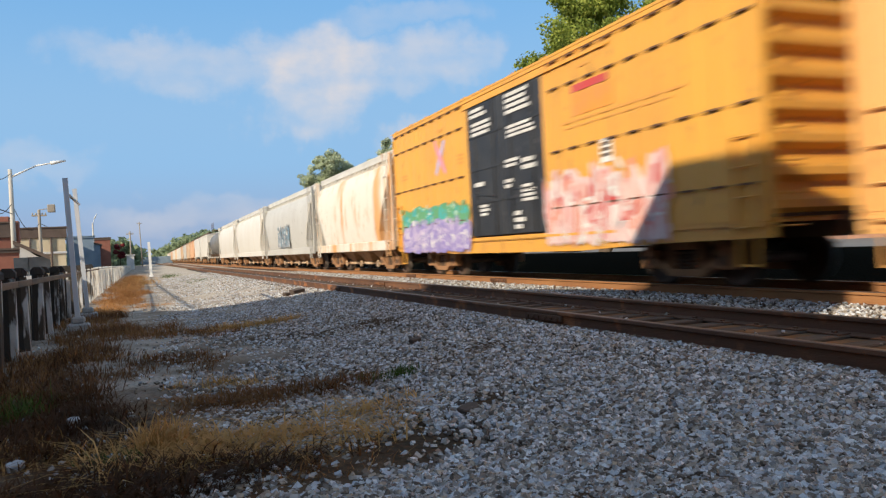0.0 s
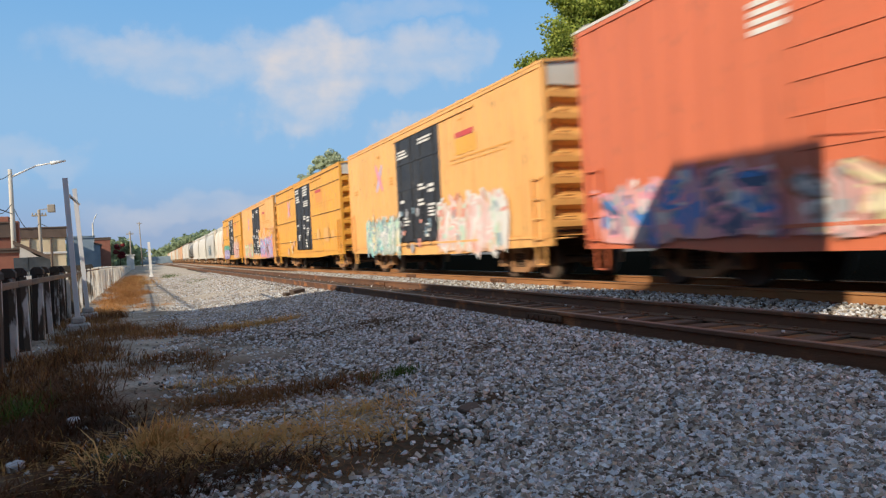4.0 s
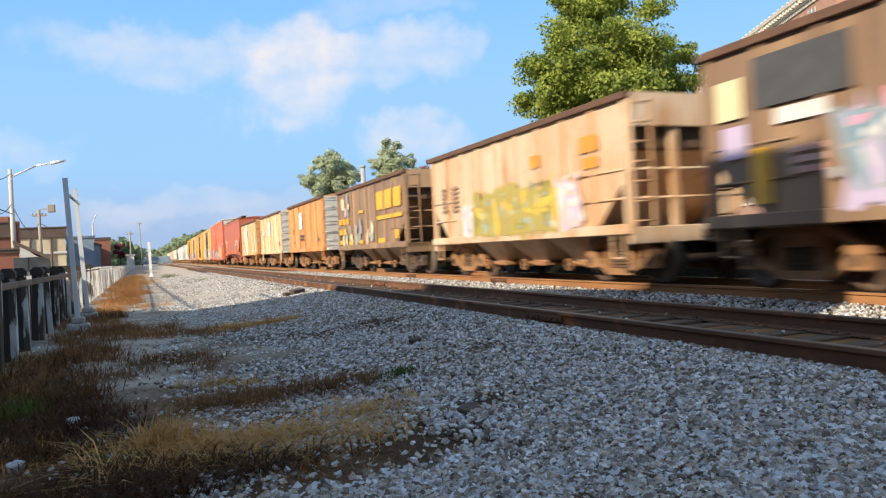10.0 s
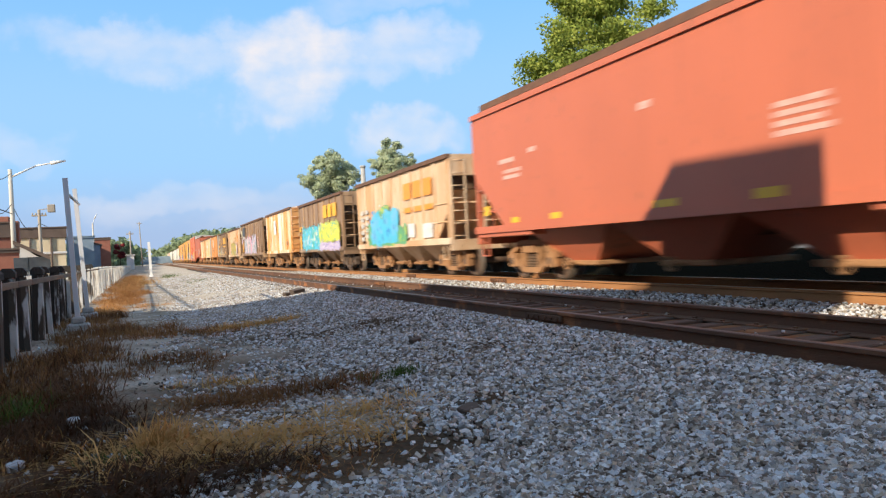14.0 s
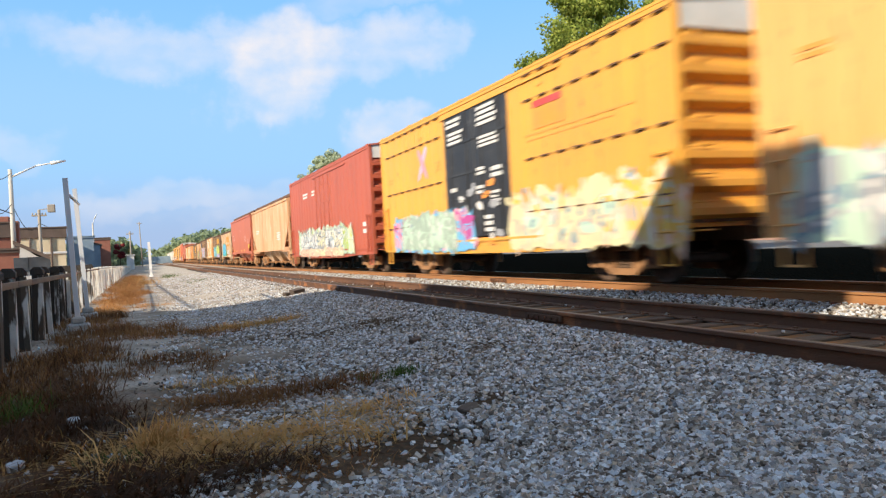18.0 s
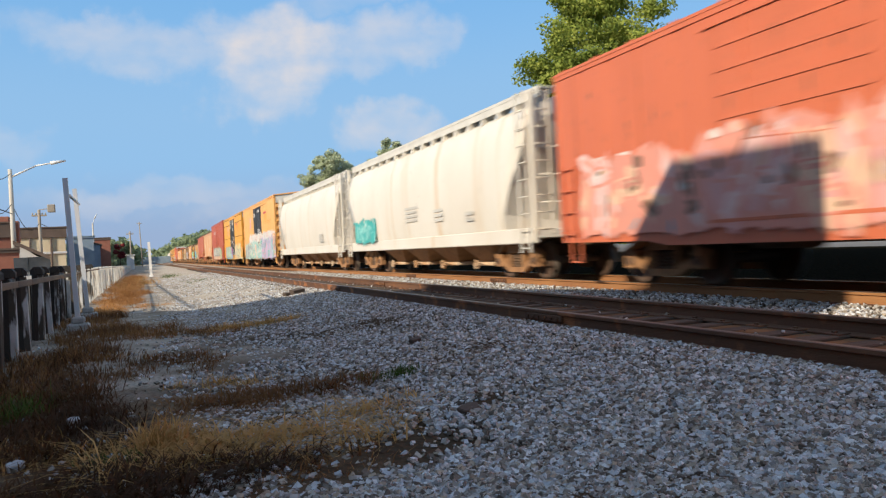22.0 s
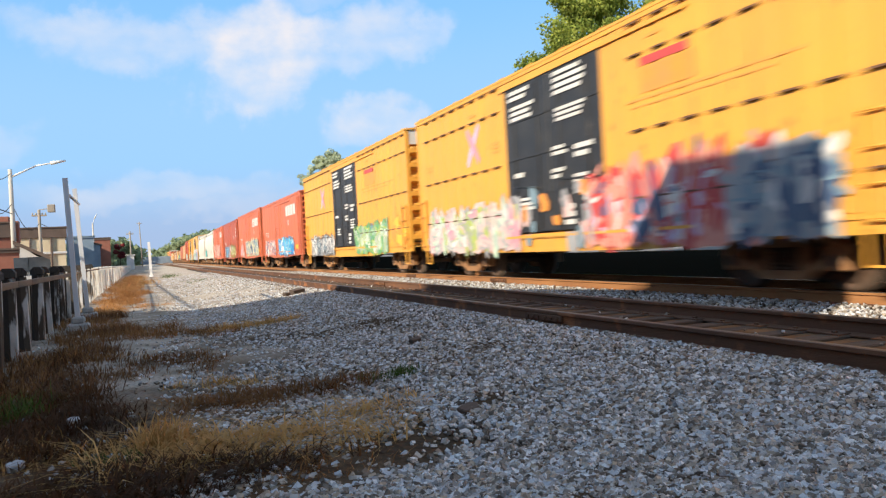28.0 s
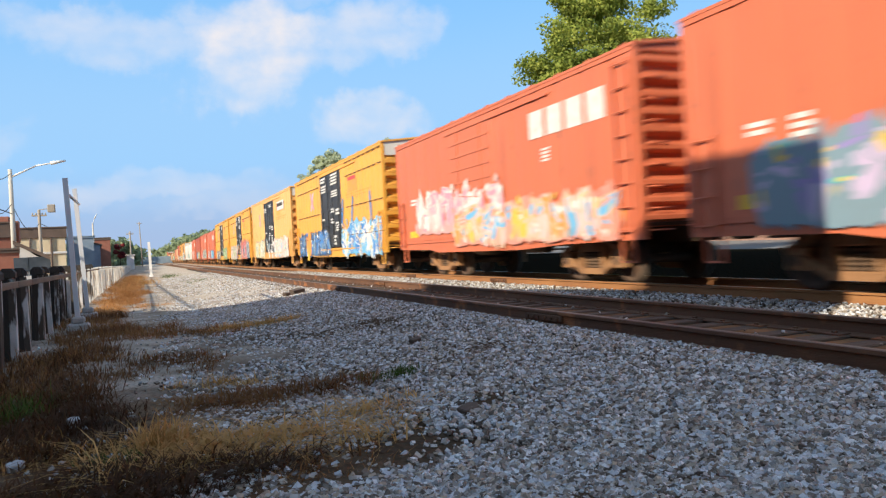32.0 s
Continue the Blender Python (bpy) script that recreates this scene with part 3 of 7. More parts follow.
def yellow_marks(car, half, seed, worn=False):
    """The stencils that this fleet carries, as plain bars and shapes."""
    out, flat = -HALF - 0.03, -HALF - 0.006
    r = random.Random(seed)
    c = half                                                 # the door's middle
    for u, z, w, h, n in ((-1.62, 3.88, 1.0, 0.28, 3), (0.3, 4.04, 1.15, 0.20, 2)) if worn else ((-1.62, 4.14, 0.95, 0.26, 2), (-1.55, 3.80, 1.05, 0.36, 3), (0.28, 4.16, 1.25, 0.50, 4), (0.32, 3.45, 1.25, 0.30, 3)):
        bm = bmesh.new()
        bars(bm, c + u, z, w, h, n, half, out - 0.006, 0, r.random(), 0.25)
        part("door_stencil", bm, WHITE_MARK, car)
    for u, z, w, h, n in ((0.15, 2.72, 0.7, 0.22, 2), (0.95, 2.66, 0.7, 0.3, 2), (-1.5, 2.35, 0.6, 0.16, 1), (0.1, 2.28, 0.5, 0.24, 2), (0.9, 2.1, 0.62, 0.4, 4), (-1.25, 1.8, 0.6, 0.3, 3), (0.5, 1.55, 0.5, 0.45, 3)):
        bm = bmesh.new()
        bars(bm, c + u, z, w, h, n, half, out - 0.006, 0, r.random(), 0.4)
        part("door_stencil", bm, WHITE_MARK, car)
    bm = bmesh.new()
    bars(bm, half + 3.0, 3.76, 1.15, 0.22, 1, half, flat - 0.002, 0, 2, 0)
    part("red_emblem", bm, SPRAY["red"], car)
    for u, z, w, h, n in ((half + 2.6, 3.12, 3.9, 0.07, 1), (half + 2.7, 3.0, 3.2, 0.045, 1), (half - 3.9, 4.05, 0.4, 0.12, 1), (half + 3.2, 4.1, 0.35, 0.08, 1), (0.7, 3.1, 0.5, 0.2, 2), (half - 2.6, 3.2, 0.4, 0.3, 3)):
        bm = bmesh.new()
        bars(bm, u, z, w, h, n, half, flat, 0, r.random(), 0.1)
        part("side_stencil", bm, FAINT_MARK, car)
    bm = bmesh.new()
    plate(bm, half + 3.0, 3.60, 1.3, 0.42, half, flat)
    part("emblem_ground", bm, SPRAY["orange"] if not worn else YELLOW, car)
    bm = bmesh.new()
    y, z = half - 3.9, 3.28                                    # crossed emblem
    for t in (0.9, -0.9):
        blob(bm, y, z, 0.62, 0.12, t, flat - 0.002 * (t > 0), 0 if t > 0 else 1, r, 10, 0.1)
    part("cross_emblem", bm, [SPRAY["pink"], SPRAY["lilac"]], car)


def hopper_bays(car, half, n, top, low, mat, span=0.72, width=1.25, gate_mat=None):
    """Chutes under a hopper car, each with its gate."""
    L = 2 * half * span
    for k in range(n):
        y = -L / 2 + L * (k + 0.5) / n
        w = L / n * 0.48
        bm = bmesh.new()
        a = [(-width, y - w, top), (width, y - w, top), (width, y + w, top), (-width, y + w, top)]
        b = [(-width * 0.62, y - w * 0.32, low), (width * 0.62, y - w * 0.32, low), (width * 0.62, y + w * 0.32, low), (-width * 0.62, y + w * 0.32, low)]
        va, vb = [bm.verts.new(q) for q in a], [bm.verts.new(q) for q in b]
        for i in range(4):
            bm.faces.new((va[i], va[(i + 1) % 4], vb[(i + 1) % 4], vb[i]))
        bm.faces.new(vb), bm.faces.new(va)
        bmesh.ops.recalc_face_normals(bm, faces=bm.faces[:])
        bay = part("hopper_bay", bm, mat, car)
        bm = bmesh.new()
        box(bm, -width * 0.72, width * 0.72, y - w * 0.42, y + w * 0.42, low - 0.10, low, 0, 0.02)
        rod(bm, (-width * 0.95, y, low - 0.05), (width * 0.95, y, low - 0.05), 0.03, n=6)
        lathe(bm, [(0.10, -width * 0.97), (0.13, -width * 0.97), (0.13, -width * 0.93), (0.10, -width * 0.93)], 10, "x", (0, y, low - 0.05))
        part("gate", bm, gate_mat or TRUCK, bay)


def end_frame(car, half, z_floor, z_top, mat, slope_in, slope_z):
    """Open end of a hopper: platform, posts, rungs and the slope sheet behind them."""
    for s in (1, -1):
        bm = bmesh.new()
        box(bm, -HALF + 0.02, HALF - 0.02, min(s * half, s * (half - slope_in)), max(s * half, s * (half - slope_in)), z_floor - 0.14, z_floor, 0, 0.015)
        box(bm, -HALF + 0.02, HALF - 0.02, min(s * half, s * (half - 0.1)), max(s * half, s * (half - 0.1)), z_floor - 0.3, z_floor, 0, 0.015)
        part("end_platform", bm, mat, car)
        bm = bmesh.new()
        v = [(s * (half - 0.25), slope_z), (s * (half - 0.32), slope_z), (s * (half - slope_in - 0.1), z_floor), (s * (half - slope_in), z_floor)]
        prism(bm, v, -HALF + 0.08, HALF - 0.08, "x")
        part("slope_sheet", bm, mat, car)
        for x in (-HALF + 0.07, -0.55, 0.55, HALF - 0.07):
            bm = bmesh.new()
            box(bm, x - 0.06, x + 0.06, s * (half - 0.12) - 0.06, s * (half - 0.12) + 0.06, z_floor, slope_z)
            part("end_post", bm, mat, car)
        bm = bmesh.new()
        for z in (z_floor + 0.5, z_floor + 1.0):
            rod(bm, (-HALF + 0.05, s * (half - 0.08), z), (HALF - 0.05, s * (half - 0.08), z), 0.022, n=6)
            rod(bm, (-HALF + 0.03, s * (half - 0.08), z), (-HALF + 0.03, s * (half - slope_in * 0.8), z), 0.022, n=6)
        part("hand_rail", bm, mat, car)
        ladder(car, -HALF + 0.28, s * half, z_floor, z_top - 0.1, 0.40, 7, mat, "x")


def covered_hopper(name, label, s_lead, s_tail, paint, eave=4.0, sill=1.25, bays=3, slope_z=2.95, bay_mat=None, cut=1.5):
    """Flat-sided covered hopper with open ends."""
    half = (s_lead - s_tail) / 2
    car = thing(name, label, "freight car", "cars of the passing train")
    for o in (-1, 1):
        bm = bmesh.new()
        prism(bm, [(-half + cut, sill), (half - cut, sill), (half - 0.15, slope_z - 0.55), (half, slope_z - 0.3), (half, eave), (-half, eave), (-half, slope_z - 0.3), (-half + 0.15, slope_z - 0.55)], o * HALF, o * (HALF - 0.06), "x")
        box(bm, min(o * HALF, o * (HALF + 0.05)), max(o * HALF, o * (HALF + 0.05)), -half, half, eave - 0.12, eave)
        box(bm, min(o * (HALF - 0.02), o * (HALF + 0.03)), max(o * (HALF - 0.02), o * (HALF + 0.03)), -half, half, sill - 0.14, sill + 0.02)
        part("side_wall", bm, paint, car)
    for s in (1, -1):
        bm = bmesh.new()
        prism(bm, [(-HALF + 0.07, slope_z), (HALF - 0.07, slope_z), (HALF - 0.07, eave), (0.7, eave + 0.19), (-0.7, eave + 0.19), (-HALF + 0.07, eave)], s * half, s * (half - 0.06), "y")
        part("end_wall", bm, paint, car)
    bm = bmesh.new()
    prism(bm, [(-HALF, eave), (-0.75, eave + 0.20), (0.75, eave + 0.20), (HALF, eave), (HALF - 0.1, eave - 0.05), (-HALF + 0.1, eave - 0.05)], -half, half, "y")
    part("roof", bm, paint, car)
    for x in (-1.1, 1.1):
        bm = bmesh.new()
        box(bm, x - 0.2, x + 0.2, -half - 0.05, half + 0.05, eave + 0.26, eave + 0.29)
        span(bm, x * 1.18, x * 1.2, -half - 0.05, half + 0.05, eave + 0.14, eave + 0.29)
        for k in range(14):
            y = -half + 0.3 + (2 * half - 0.6) * k / 13
            box(bm, x - 0.15, x + 0.15, y - 0.02, y + 0.02, eave + 0.08, eave + 0.26)
        part("running_board", bm, RUST_AND_SEAM_SHADE, car)
    for k in range(4):
        bm = bmesh.new()
        y = -half * 0.75 + half * 1.5 * k / 3
        lathe(bm, [(0.0, eave + 0.19), (0.36, eave + 0.19), (0.36, eave + 0.27), (0.2, eave + 0.30), (0.0, eave + 0.30)], 14, "z", (0, y, 0))
        part("roof_hatch", bm, paint, car)
    end_frame(car, half, 1.15, eave, paint, cut + 1.2, slope_z)
    hopper_bays(car, half, bays, sill - 0.14, 0.42, bay_mat or UNDER)
    bm = bmesh.new()
    box(bm, -0.25, 0.25, -half + 0.1, half - 0.1, 0.78, 1.1)
    part("centre_sill", bm, UNDER, car)
    stirrup(car, half, paint, 1.0)
    bogies(car, half - 1.75, half=half)
    return car, half


def round_hopper(name, label, s_lead, s_tail, paint, top=3.80, sill=0.82, bays=4, rail_mat=None):
    """Covered hopper with bowed sides, a sill along its foot and walkways on the roof."""
    half = (s_lead - s_tail) / 2
    car = thing(name, label, "freight car", "cars of the passing train")
    sec = [(1.50, sill + 0.30), (1.56, 1.5), (1.59, 2.1), (1.59, 2.7), (1.53, 3.25), (1.36, top - 0.08), (1.05, top + 0.12), (0.55, top + 0.26), (0.0, top + 0.30)]
    full = [(-x, z) for x, z in sec] + [(x, z) for x, z in sec[-2::-1]]
    bm = bmesh.new()
    rows = []
    m = 26
    for j in range(m + 1):
        rows.append([])
        for x, z in full:
            # the ends draw in towards the foot in a curve
            k = max(0.0, min(1.0, (3.1 - z) / 2.0))
            inset = 0.12 + 1.25 * math.sin(k * math.pi / 2) ** 1.4 * (1 if z < 3.1 else 0)
            h = half - inset
            rows[-1].append(bm.verts.new((x, -h + 2 * h * j / m, z)))
    for j in range(m):
        for i in range(len(full) - 1):
            f = bm.faces.new((rows[j][i], rows[j][i + 1], rows[j + 1][i + 1], rows[j + 1][i]))
            f.smooth = True
    bm.faces.new(rows[0])
    bm.faces.new(rows[-1][::-1])
    bmesh.ops.recalc_face_normals(bm, faces=bm.faces[:])
    part("tank_body", bm, paint, car)
    for o in (-1, 1):
        bm = bmesh.new()
        x = o * 1.52
        box(bm, min(x, x - o * 0.12), max(x, x - o * 0.12), -half, half, sill, sill + 0.34, 0, 0.02)
        part("side_sill", bm, paint, car)
        bm = bmesh.new()
        x = o * 1.22
        box(bm, min(x, x - o * 0.62), max(x, x - o * 0.62), -half, half, top + 0.36, top + 0.39)
        box(bm, min(x, x + o * 0.03), max(x, x + o * 0.03), -half, half, top + 0.33, top + 0.40)
        for k in range(18):
            y = -half + 0.25 + (2 * half - 0.5) * k / 17
            prism(bm, [(o * 1.20, top + 0.36), (o * 1.30, top - 0.03), (o * 1.22, top - 0.03), (o * 0.9, top + 0.2), (o * 0.9, top + 0.36)], y - 0.05, y + 0.05, "y")
        box(bm, min(x, x + o * 0.02), max(x, x + o * 0.02), -half, half, top + 0.17, top + 0.33)
        part("running_board", bm, rail_mat or GALV, car)
    for s in (1, -1):
        bm = bmesh.new()
        box(bm, -1.5, 1.5, min(s * half, s * (half - 1.9)), max(s * half, s * (half - 1.9)), sill + 0.1, sill + 0.3, 0, 0.02)
        for x in (-1.42, 1.42):
            box(bm, x - 0.06, x + 0.06, s * (half - 0.06) - 0.06, s * (half - 0.06) + 0.06, sill + 0.3, top + 0.3)
        for x in (-0.6, 0.6):
            box(bm, x - 0.05, x + 0.05, s * (half - 0.06) - 0.05, s * (half - 0.06) + 0.05, sill + 0.3, 2.2)
        for z in (1.7, 2.3, 2.9):
            rod(bm, (-1.42, s * (half - 0.05), z), (1.42, s * (half - 0.05), z), 0.02, n=6)
        part("end_frame", bm, paint, car)
        ladder(car, -1.25, s * half, sill + 0.2, top + 0.3, 0.4, 9, paint, "x")
        ladder(car, -1.57, s * (half - 0.3), sill - 0.2, top + 0.3, 0.4, 10, paint)
    hopper_bays(car, half, bays, sill + 0.1, 0.38, TRUCK, 0.62, 1.1, CREAM)
    for k in range(4):
        bm = bmesh.new()
        y = -half * 0.75 + half * 1.5 * k / 3
        lathe(bm, [(0.0, top + 0.28), (0.4, top + 0.28), (0.4, top + 0.42), (0.2, top + 0.46), (0.0, top + 0.46)], 14, "z", (0, y, 0))
        part("roof_hatch", bm, paint, car)
    bogies(car, half - 1.75, half=half)
    return car, half


def stake_hopper(name, label, s_lead, s_tail, paint, top=3.30, sill=0.92, posts=9, roofed=False, end_mat=None, bays=3, dark=False):
    """Hopper car with upright stakes on its sides; open on top, or roofed."""
    half = (s_lead - s_tail) / 2
    car = thing(name, label, "freight car", "cars of the passing train")
    inset = 0.10 if roofed else 0.9
    for o in (-1, 1):
        bm = bmesh.new()
        x0 = o * (HALF - 0.045)
        if roofed:
            box(bm, min(x0, x0 - o * 0.05), max(x0, x0 - o * 0.05), -half, half, sill, top)
        else:
            prism(bm, [(-half + 1.2, sill), (half - 1.2, sill), (half - 0.02, sill + 1.05), (half, top), (-half, top), (-half + 0.02, sill + 1.05)], x0, x0 - o * 0.05, "x")
        part("side_wall", bm, paint, car)
        bm = bmesh.new()
        box(bm, min(x0 + o * 0.075, x0 - o * 0.06), max(x0 + o * 0.075, x0 - o * 0.06), -half, half, sill - 0.02, sill + 0.16, 0, 0.01)
        part("side_sill", bm, paint, car)
        bm = bmesh.new()
        box(bm, min(x0 + o * 0.09, x0 - o * 0.06), max(x0 + o * 0.09, x0 - o * 0.06), -half, half, top - 0.09, top + 0.03, 0, 0.01)
        part("top_chord", bm, RUST_AND_SEAM_SHADE, car)
        for k in range(posts):
            bm = bmesh.new()
            y = -half + 0.12 + (2 * half - 0.24) * k / (posts - 1)
            z_low = sill + 0.16
            box(bm, min(x0, x0 + o * 0.045), max(x0, x0 + o * 0.045), y - 0.055, y + 0.055, z_low, top - 0.09, 0, 0.012)
            part("stake", bm, paint, car)
    if roofed:
        bm = bmesh.new()
        prism(bm, [(-HALF, top), (0, top + 0.22), (HALF, top), (HALF - 0.1, top - 0.05), (-HALF + 0.1, top - 0.05)], -half, half, "y")
        part("roof", bm, paint, car)
        for k in range(8):
            bm = bmesh.new()
            y = -half + 0.4 + (2 * half - 0.8) * k / 7
            prism(bm, [(-HALF - 0.01, top + 0.01), (0, top + 0.26), (HALF + 0.01, top + 0.01), (0, top + 0.2)], y - 0.05, y + 0.05, "y")
            part("roof_rib", bm, paint, car)
        for s in (1, -1):
            bm = bmesh.new()
            prism(bm, [(-HALF + 0.1, sill), (HALF - 0.1, sill), (HALF - 0.1, top), (0, top + 0.2), (-HALF + 0.1, top)], s * (half - 0.02), s * (half - 0.1), "y")
            part("end_wall", bm, end_mat or paint, car)
            for k in range(5):
                bm = bmesh.new()
                z = sill + 0.25 + k * (top - sill - 0.3) / 4
                box(bm, -HALF + 0.1, HALF - 0.1, min(s * half, s * (half + 0.010)), max(s * half, s * (half + 0.010)), z - 0.04, z + 0.04)
                part("end_rib", bm, end_mat or paint, car)
            ladder(car, -HALF + 0.34, s * (half + 0.05), sill, top - 0.1, 0.5, 7, end_mat or paint, "x", False)
            bm = bmesh.new()
            box(bm, -HALF + 0.1, HALF - 0.1, min(s * half, s * (half + 0.42)), max(s * half, s * (half + 0.42)), sill, sill + 0.08, 0, 0.01)
            part("end_platform", bm, end_mat or paint, car)
        hopper_bays(car, half, bays, sill, 0.40, TRUCK, 0.6)
    else:
        for s in (1, -1):
            bm = bmesh.new()
            box(bm, -HALF + 0.1, HALF - 0.1, min(s * half, s * (half - 0.1)), max(s * half, s * (half - 0.1)), top - 0.55, top + 0.02)
            part("end_wall", bm, paint, car)
        end_frame(car, half, sill + 0.1, top, paint, 2.0, top - 0.5)
        bm = bmesh.new()                                      # the load, heaped below the rim
        box(bm, -HALF + 0.13, HALF - 0.13, -half + 0.2, half - 0.2, top - 0.9, top - 0.4)
        part("load", bm, UNDER, car)
        hopper_bays(car, half, bays, sill + 0.1, 0.40, paint, 0.62)
    bm = bmesh.new()
    box(bm, -0.25, 0.25, -half + 0.1, half - 0.1, 0.74, 1.0)
    part("centre_sill", bm, UNDER, car)
    stirrup(car, half, paint, sill)
    bogies(car, half - 1.15, dark, half=half)
    return car, half


def tank_car(name, label, s_lead, s_tail, paint):
    half = (s_lead - s_tail) / 2
    car = thing(name, label, "freight car", "cars of the passing train")
    bm = bmesh.new()
    prof = [(0.0, -half + 0.5), (0.7, -half + 0.55), (1.2, -half + 0.75), (1.48, -half + 1.1), (1.48, half - 1.1), (1.2, half - 0.75), (0.7, half - 0.55), (0.0, half - 0.5)]
    lathe(bm, prof, 28, "y", (0, 0, 2.6))
    part("tank_shell", bm, paint, car)
    bm = bmesh.new()
    rod(bm, (0, 0, 4.0), (0, 0, 4.45), 0.5, n=16)
    part("dome", bm, paint, car)
    bm = bmesh.new()
    box(bm, -1.5, 1.5, -1.6, 1.6, 4.1, 4.16)
    for x in (-1.5, 1.5):
        for z in (4.6, 5.0):
            rod(bm, (x, -1.6, z), (x, 1.6, z), 0.02, n=6)
        for y in (-1.6, 0, 1.6):
            rod(bm, (x, y, 4.1), (x, y, 5.0), 0.02, n=6)
    part("dome_platform", bm, UNDER, car)
    bm = bmesh.new()
    box(bm, -0.3, 0.3, -half + 0.1, half - 0.1, 0.8, 1.2)
    for s in (1, -1):
        box(bm, -1.4, 1.4, s * (half - 1.6) - 0.7, s * (half - 1.6) + 0.7, 1.0, 1.35)
    part("underframe", bm, UNDER, car)
    bogies(car, half - 1.75, half=half)
    return car, half
# ---- the train, car by car: leading and trailing ends in metres along the line at 0 s ----
TRAIN = []


def couple(made, s_lead, s_tail):
    TRAIN.append((made[0], (s_lead + s_tail) / 2))
    return made


def yellow_car(a, b, seed, paint=None, label=""):
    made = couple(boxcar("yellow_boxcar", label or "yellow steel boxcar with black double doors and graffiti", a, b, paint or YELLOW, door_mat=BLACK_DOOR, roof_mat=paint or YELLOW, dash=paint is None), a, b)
    yellow_marks(*made, seed, paint is not None)
    return made


YELLOWS = ((22.75, 7.45), (6.15, -9.55), (-10.7, -26.1), (-27.6, -42.8), (-223.4, -238.4), (-239.95, -255.0), (-343.2, -358.6), (-359.6, -374.7), (-376.0, -391.4), (-392.85, -408.0))
YC = [yellow_car(a, b, i + 1, YELLOW_WORN if i in (1, 3, 5, 8) else None) for i, (a, b) in enumerate(YELLOWS)]
# graffiti of the yellow cars
_c, _h = YC[0]
graffiti(_c, _h, 0.5, 5.6, 1.30, 2.10, ["green", "teal"], "green", "green", 12, 7, shine="mint")
graffiti(_c, _h, 0.6, 5.7, 0.66, 1.70, ["purple", "lilac", "purple"], "lilac", "purple", 11, 7, half_width=HALF + 0.01)
graffiti(_c, _h, 9.5, 13.3, 0.70, 2.35, ["red", "salmon", "rose", "white"], "white", "blush", 13, 6, shine="white")
bm = bmesh.new()
plate(bm, 11.5, 2.62, 0.36, 0.42, _h, -HALF - 0.006)
bars(bm, 11.54, 2.56, 0.28, 0.30, 3, _h, -HALF - 0.009, 1, 4, 0.2)
part("data_plate", bm, [PATCH, BLACK_MARK], _c, "small white data plate with dark bars")
_c, _h = YC[1]
graffiti(_c, _h, 1.4, 5.8, 0.68, 1.95, ["pink", "mint", "rose", "butter"], "lime", "pink", 21, 6)
daubs(_c, _h, 5.9, 9.4, 0.9, 2.3, ["grey", "black", "white", "grey"], 26, 22, (0.34, 0.16))
graffiti(_c, _h, 9.2, 15.2, 1.5, 2.75, ["orange", "gold", "peach"], "peach", "orange", 24, 6, shine="gold")
graffiti(_c, _h, 9.8, 15.0, 0.66, 2.25, ["lilac", "purple", "pink", "sky", "brown"], "lilac", "pink", 23, 6, half_width=HALF + 0.01, shine="sky")
_c, _h = YC[2]
daubs(_c, _h, 3.4, 5.2, 0.9, 1.5, ["peach", "butter"], 5, 31, (0.3, 0.3))
for _u, _z, _w, _t in ((10.7, 1.95, 0.6, 0.5), (12.2, 1.95, 0.9, 0.6), (13.6, 1.8, 0.5, 0.4)):
    bm = bmesh.new()
    plate(bm, _u, _z, _w, _t, _h, -HALF - 0.020)
    part("faded_patch", bm, YELLOW_WORN, _c)
_c, _h = YC[3]
graffiti(_c, _h, 2.2, 5.9, 0.62, 2.1, ["white", "mint", "butter", "aqua"], "steel", "sage", 41, 6, shine="white")
daubs(_c, _h, 5.9, 9.3, 0.8, 2.0, ["grey", "black", "steel", "black", "salmon", "black"], 26, 43, (0.17, 0.16))
graffiti(_c, _h, 9.2, 13.4, 0.62, 2.3, ["blush", "salmon", "white", "mint"], "white", "peach", 42, 6)
_c, _h = YC[4]
graffiti(_c, _h, 1.2, 7.4, 0.66, 1.95, ["pink", "sky", "magenta"], "sky", "sky", 53, 8, shine="pink")
graffiti(_c, _h, 1.9, 6.2, 0.70, 1.95, ["sage", "mint", "sage"], "mint", "sage", 51, 6, half_width=HALF + 0.01)
daubs(_c, _h, 6.2, 9.0, 0.9, 2.4, ["grey", "white", "orange"], 14, 54, (0.3, 0.14))
graffiti(_c, _h, 9.3, 15.0, 0.62, 2.1, ["butter", "white", "mint", "gold"], "peach", "butter", 52, 8, shine="steel")
_c, _h = YC[5]
graffiti(_c, _h, 3.2, 15.0, 1.75, 2.5, ["white", "blush", "white"], "white", "white", 62, 14)
graffiti(_c, _h, 0.4, 4.6, 0.6, 2.0, ["mint", "grey", "white", "grey"], "steel", "mint", 61, 5, half_width=HALF + 0.01)
graffiti(_c, _h, 4.4, 9.2, 0.6, 2.1, ["teal", "aqua", "teal", "peach"], "white", "aqua", 63, 6, half_width=HALF + 0.01)
graffiti(_c, _h, 9.2, 15.0, 0.6, 2.2, ["lilac", "aqua", "steel", "lilac", "teal"], "lilac", "lilac", 64, 7, half_width=HALF + 0.01, shine="pink")
_c, _h = YC[6]
graffiti(_c, _h, 1.2, 5.8, 0.68, 1.75, ["grey", "white", "steel"], "black", "grey", 71, 7)
graffiti(_c, _h, 9.2, 13.2, 0.68, 1.95, ["green", "mint", "sage"], "lime", "green", 72, 6)
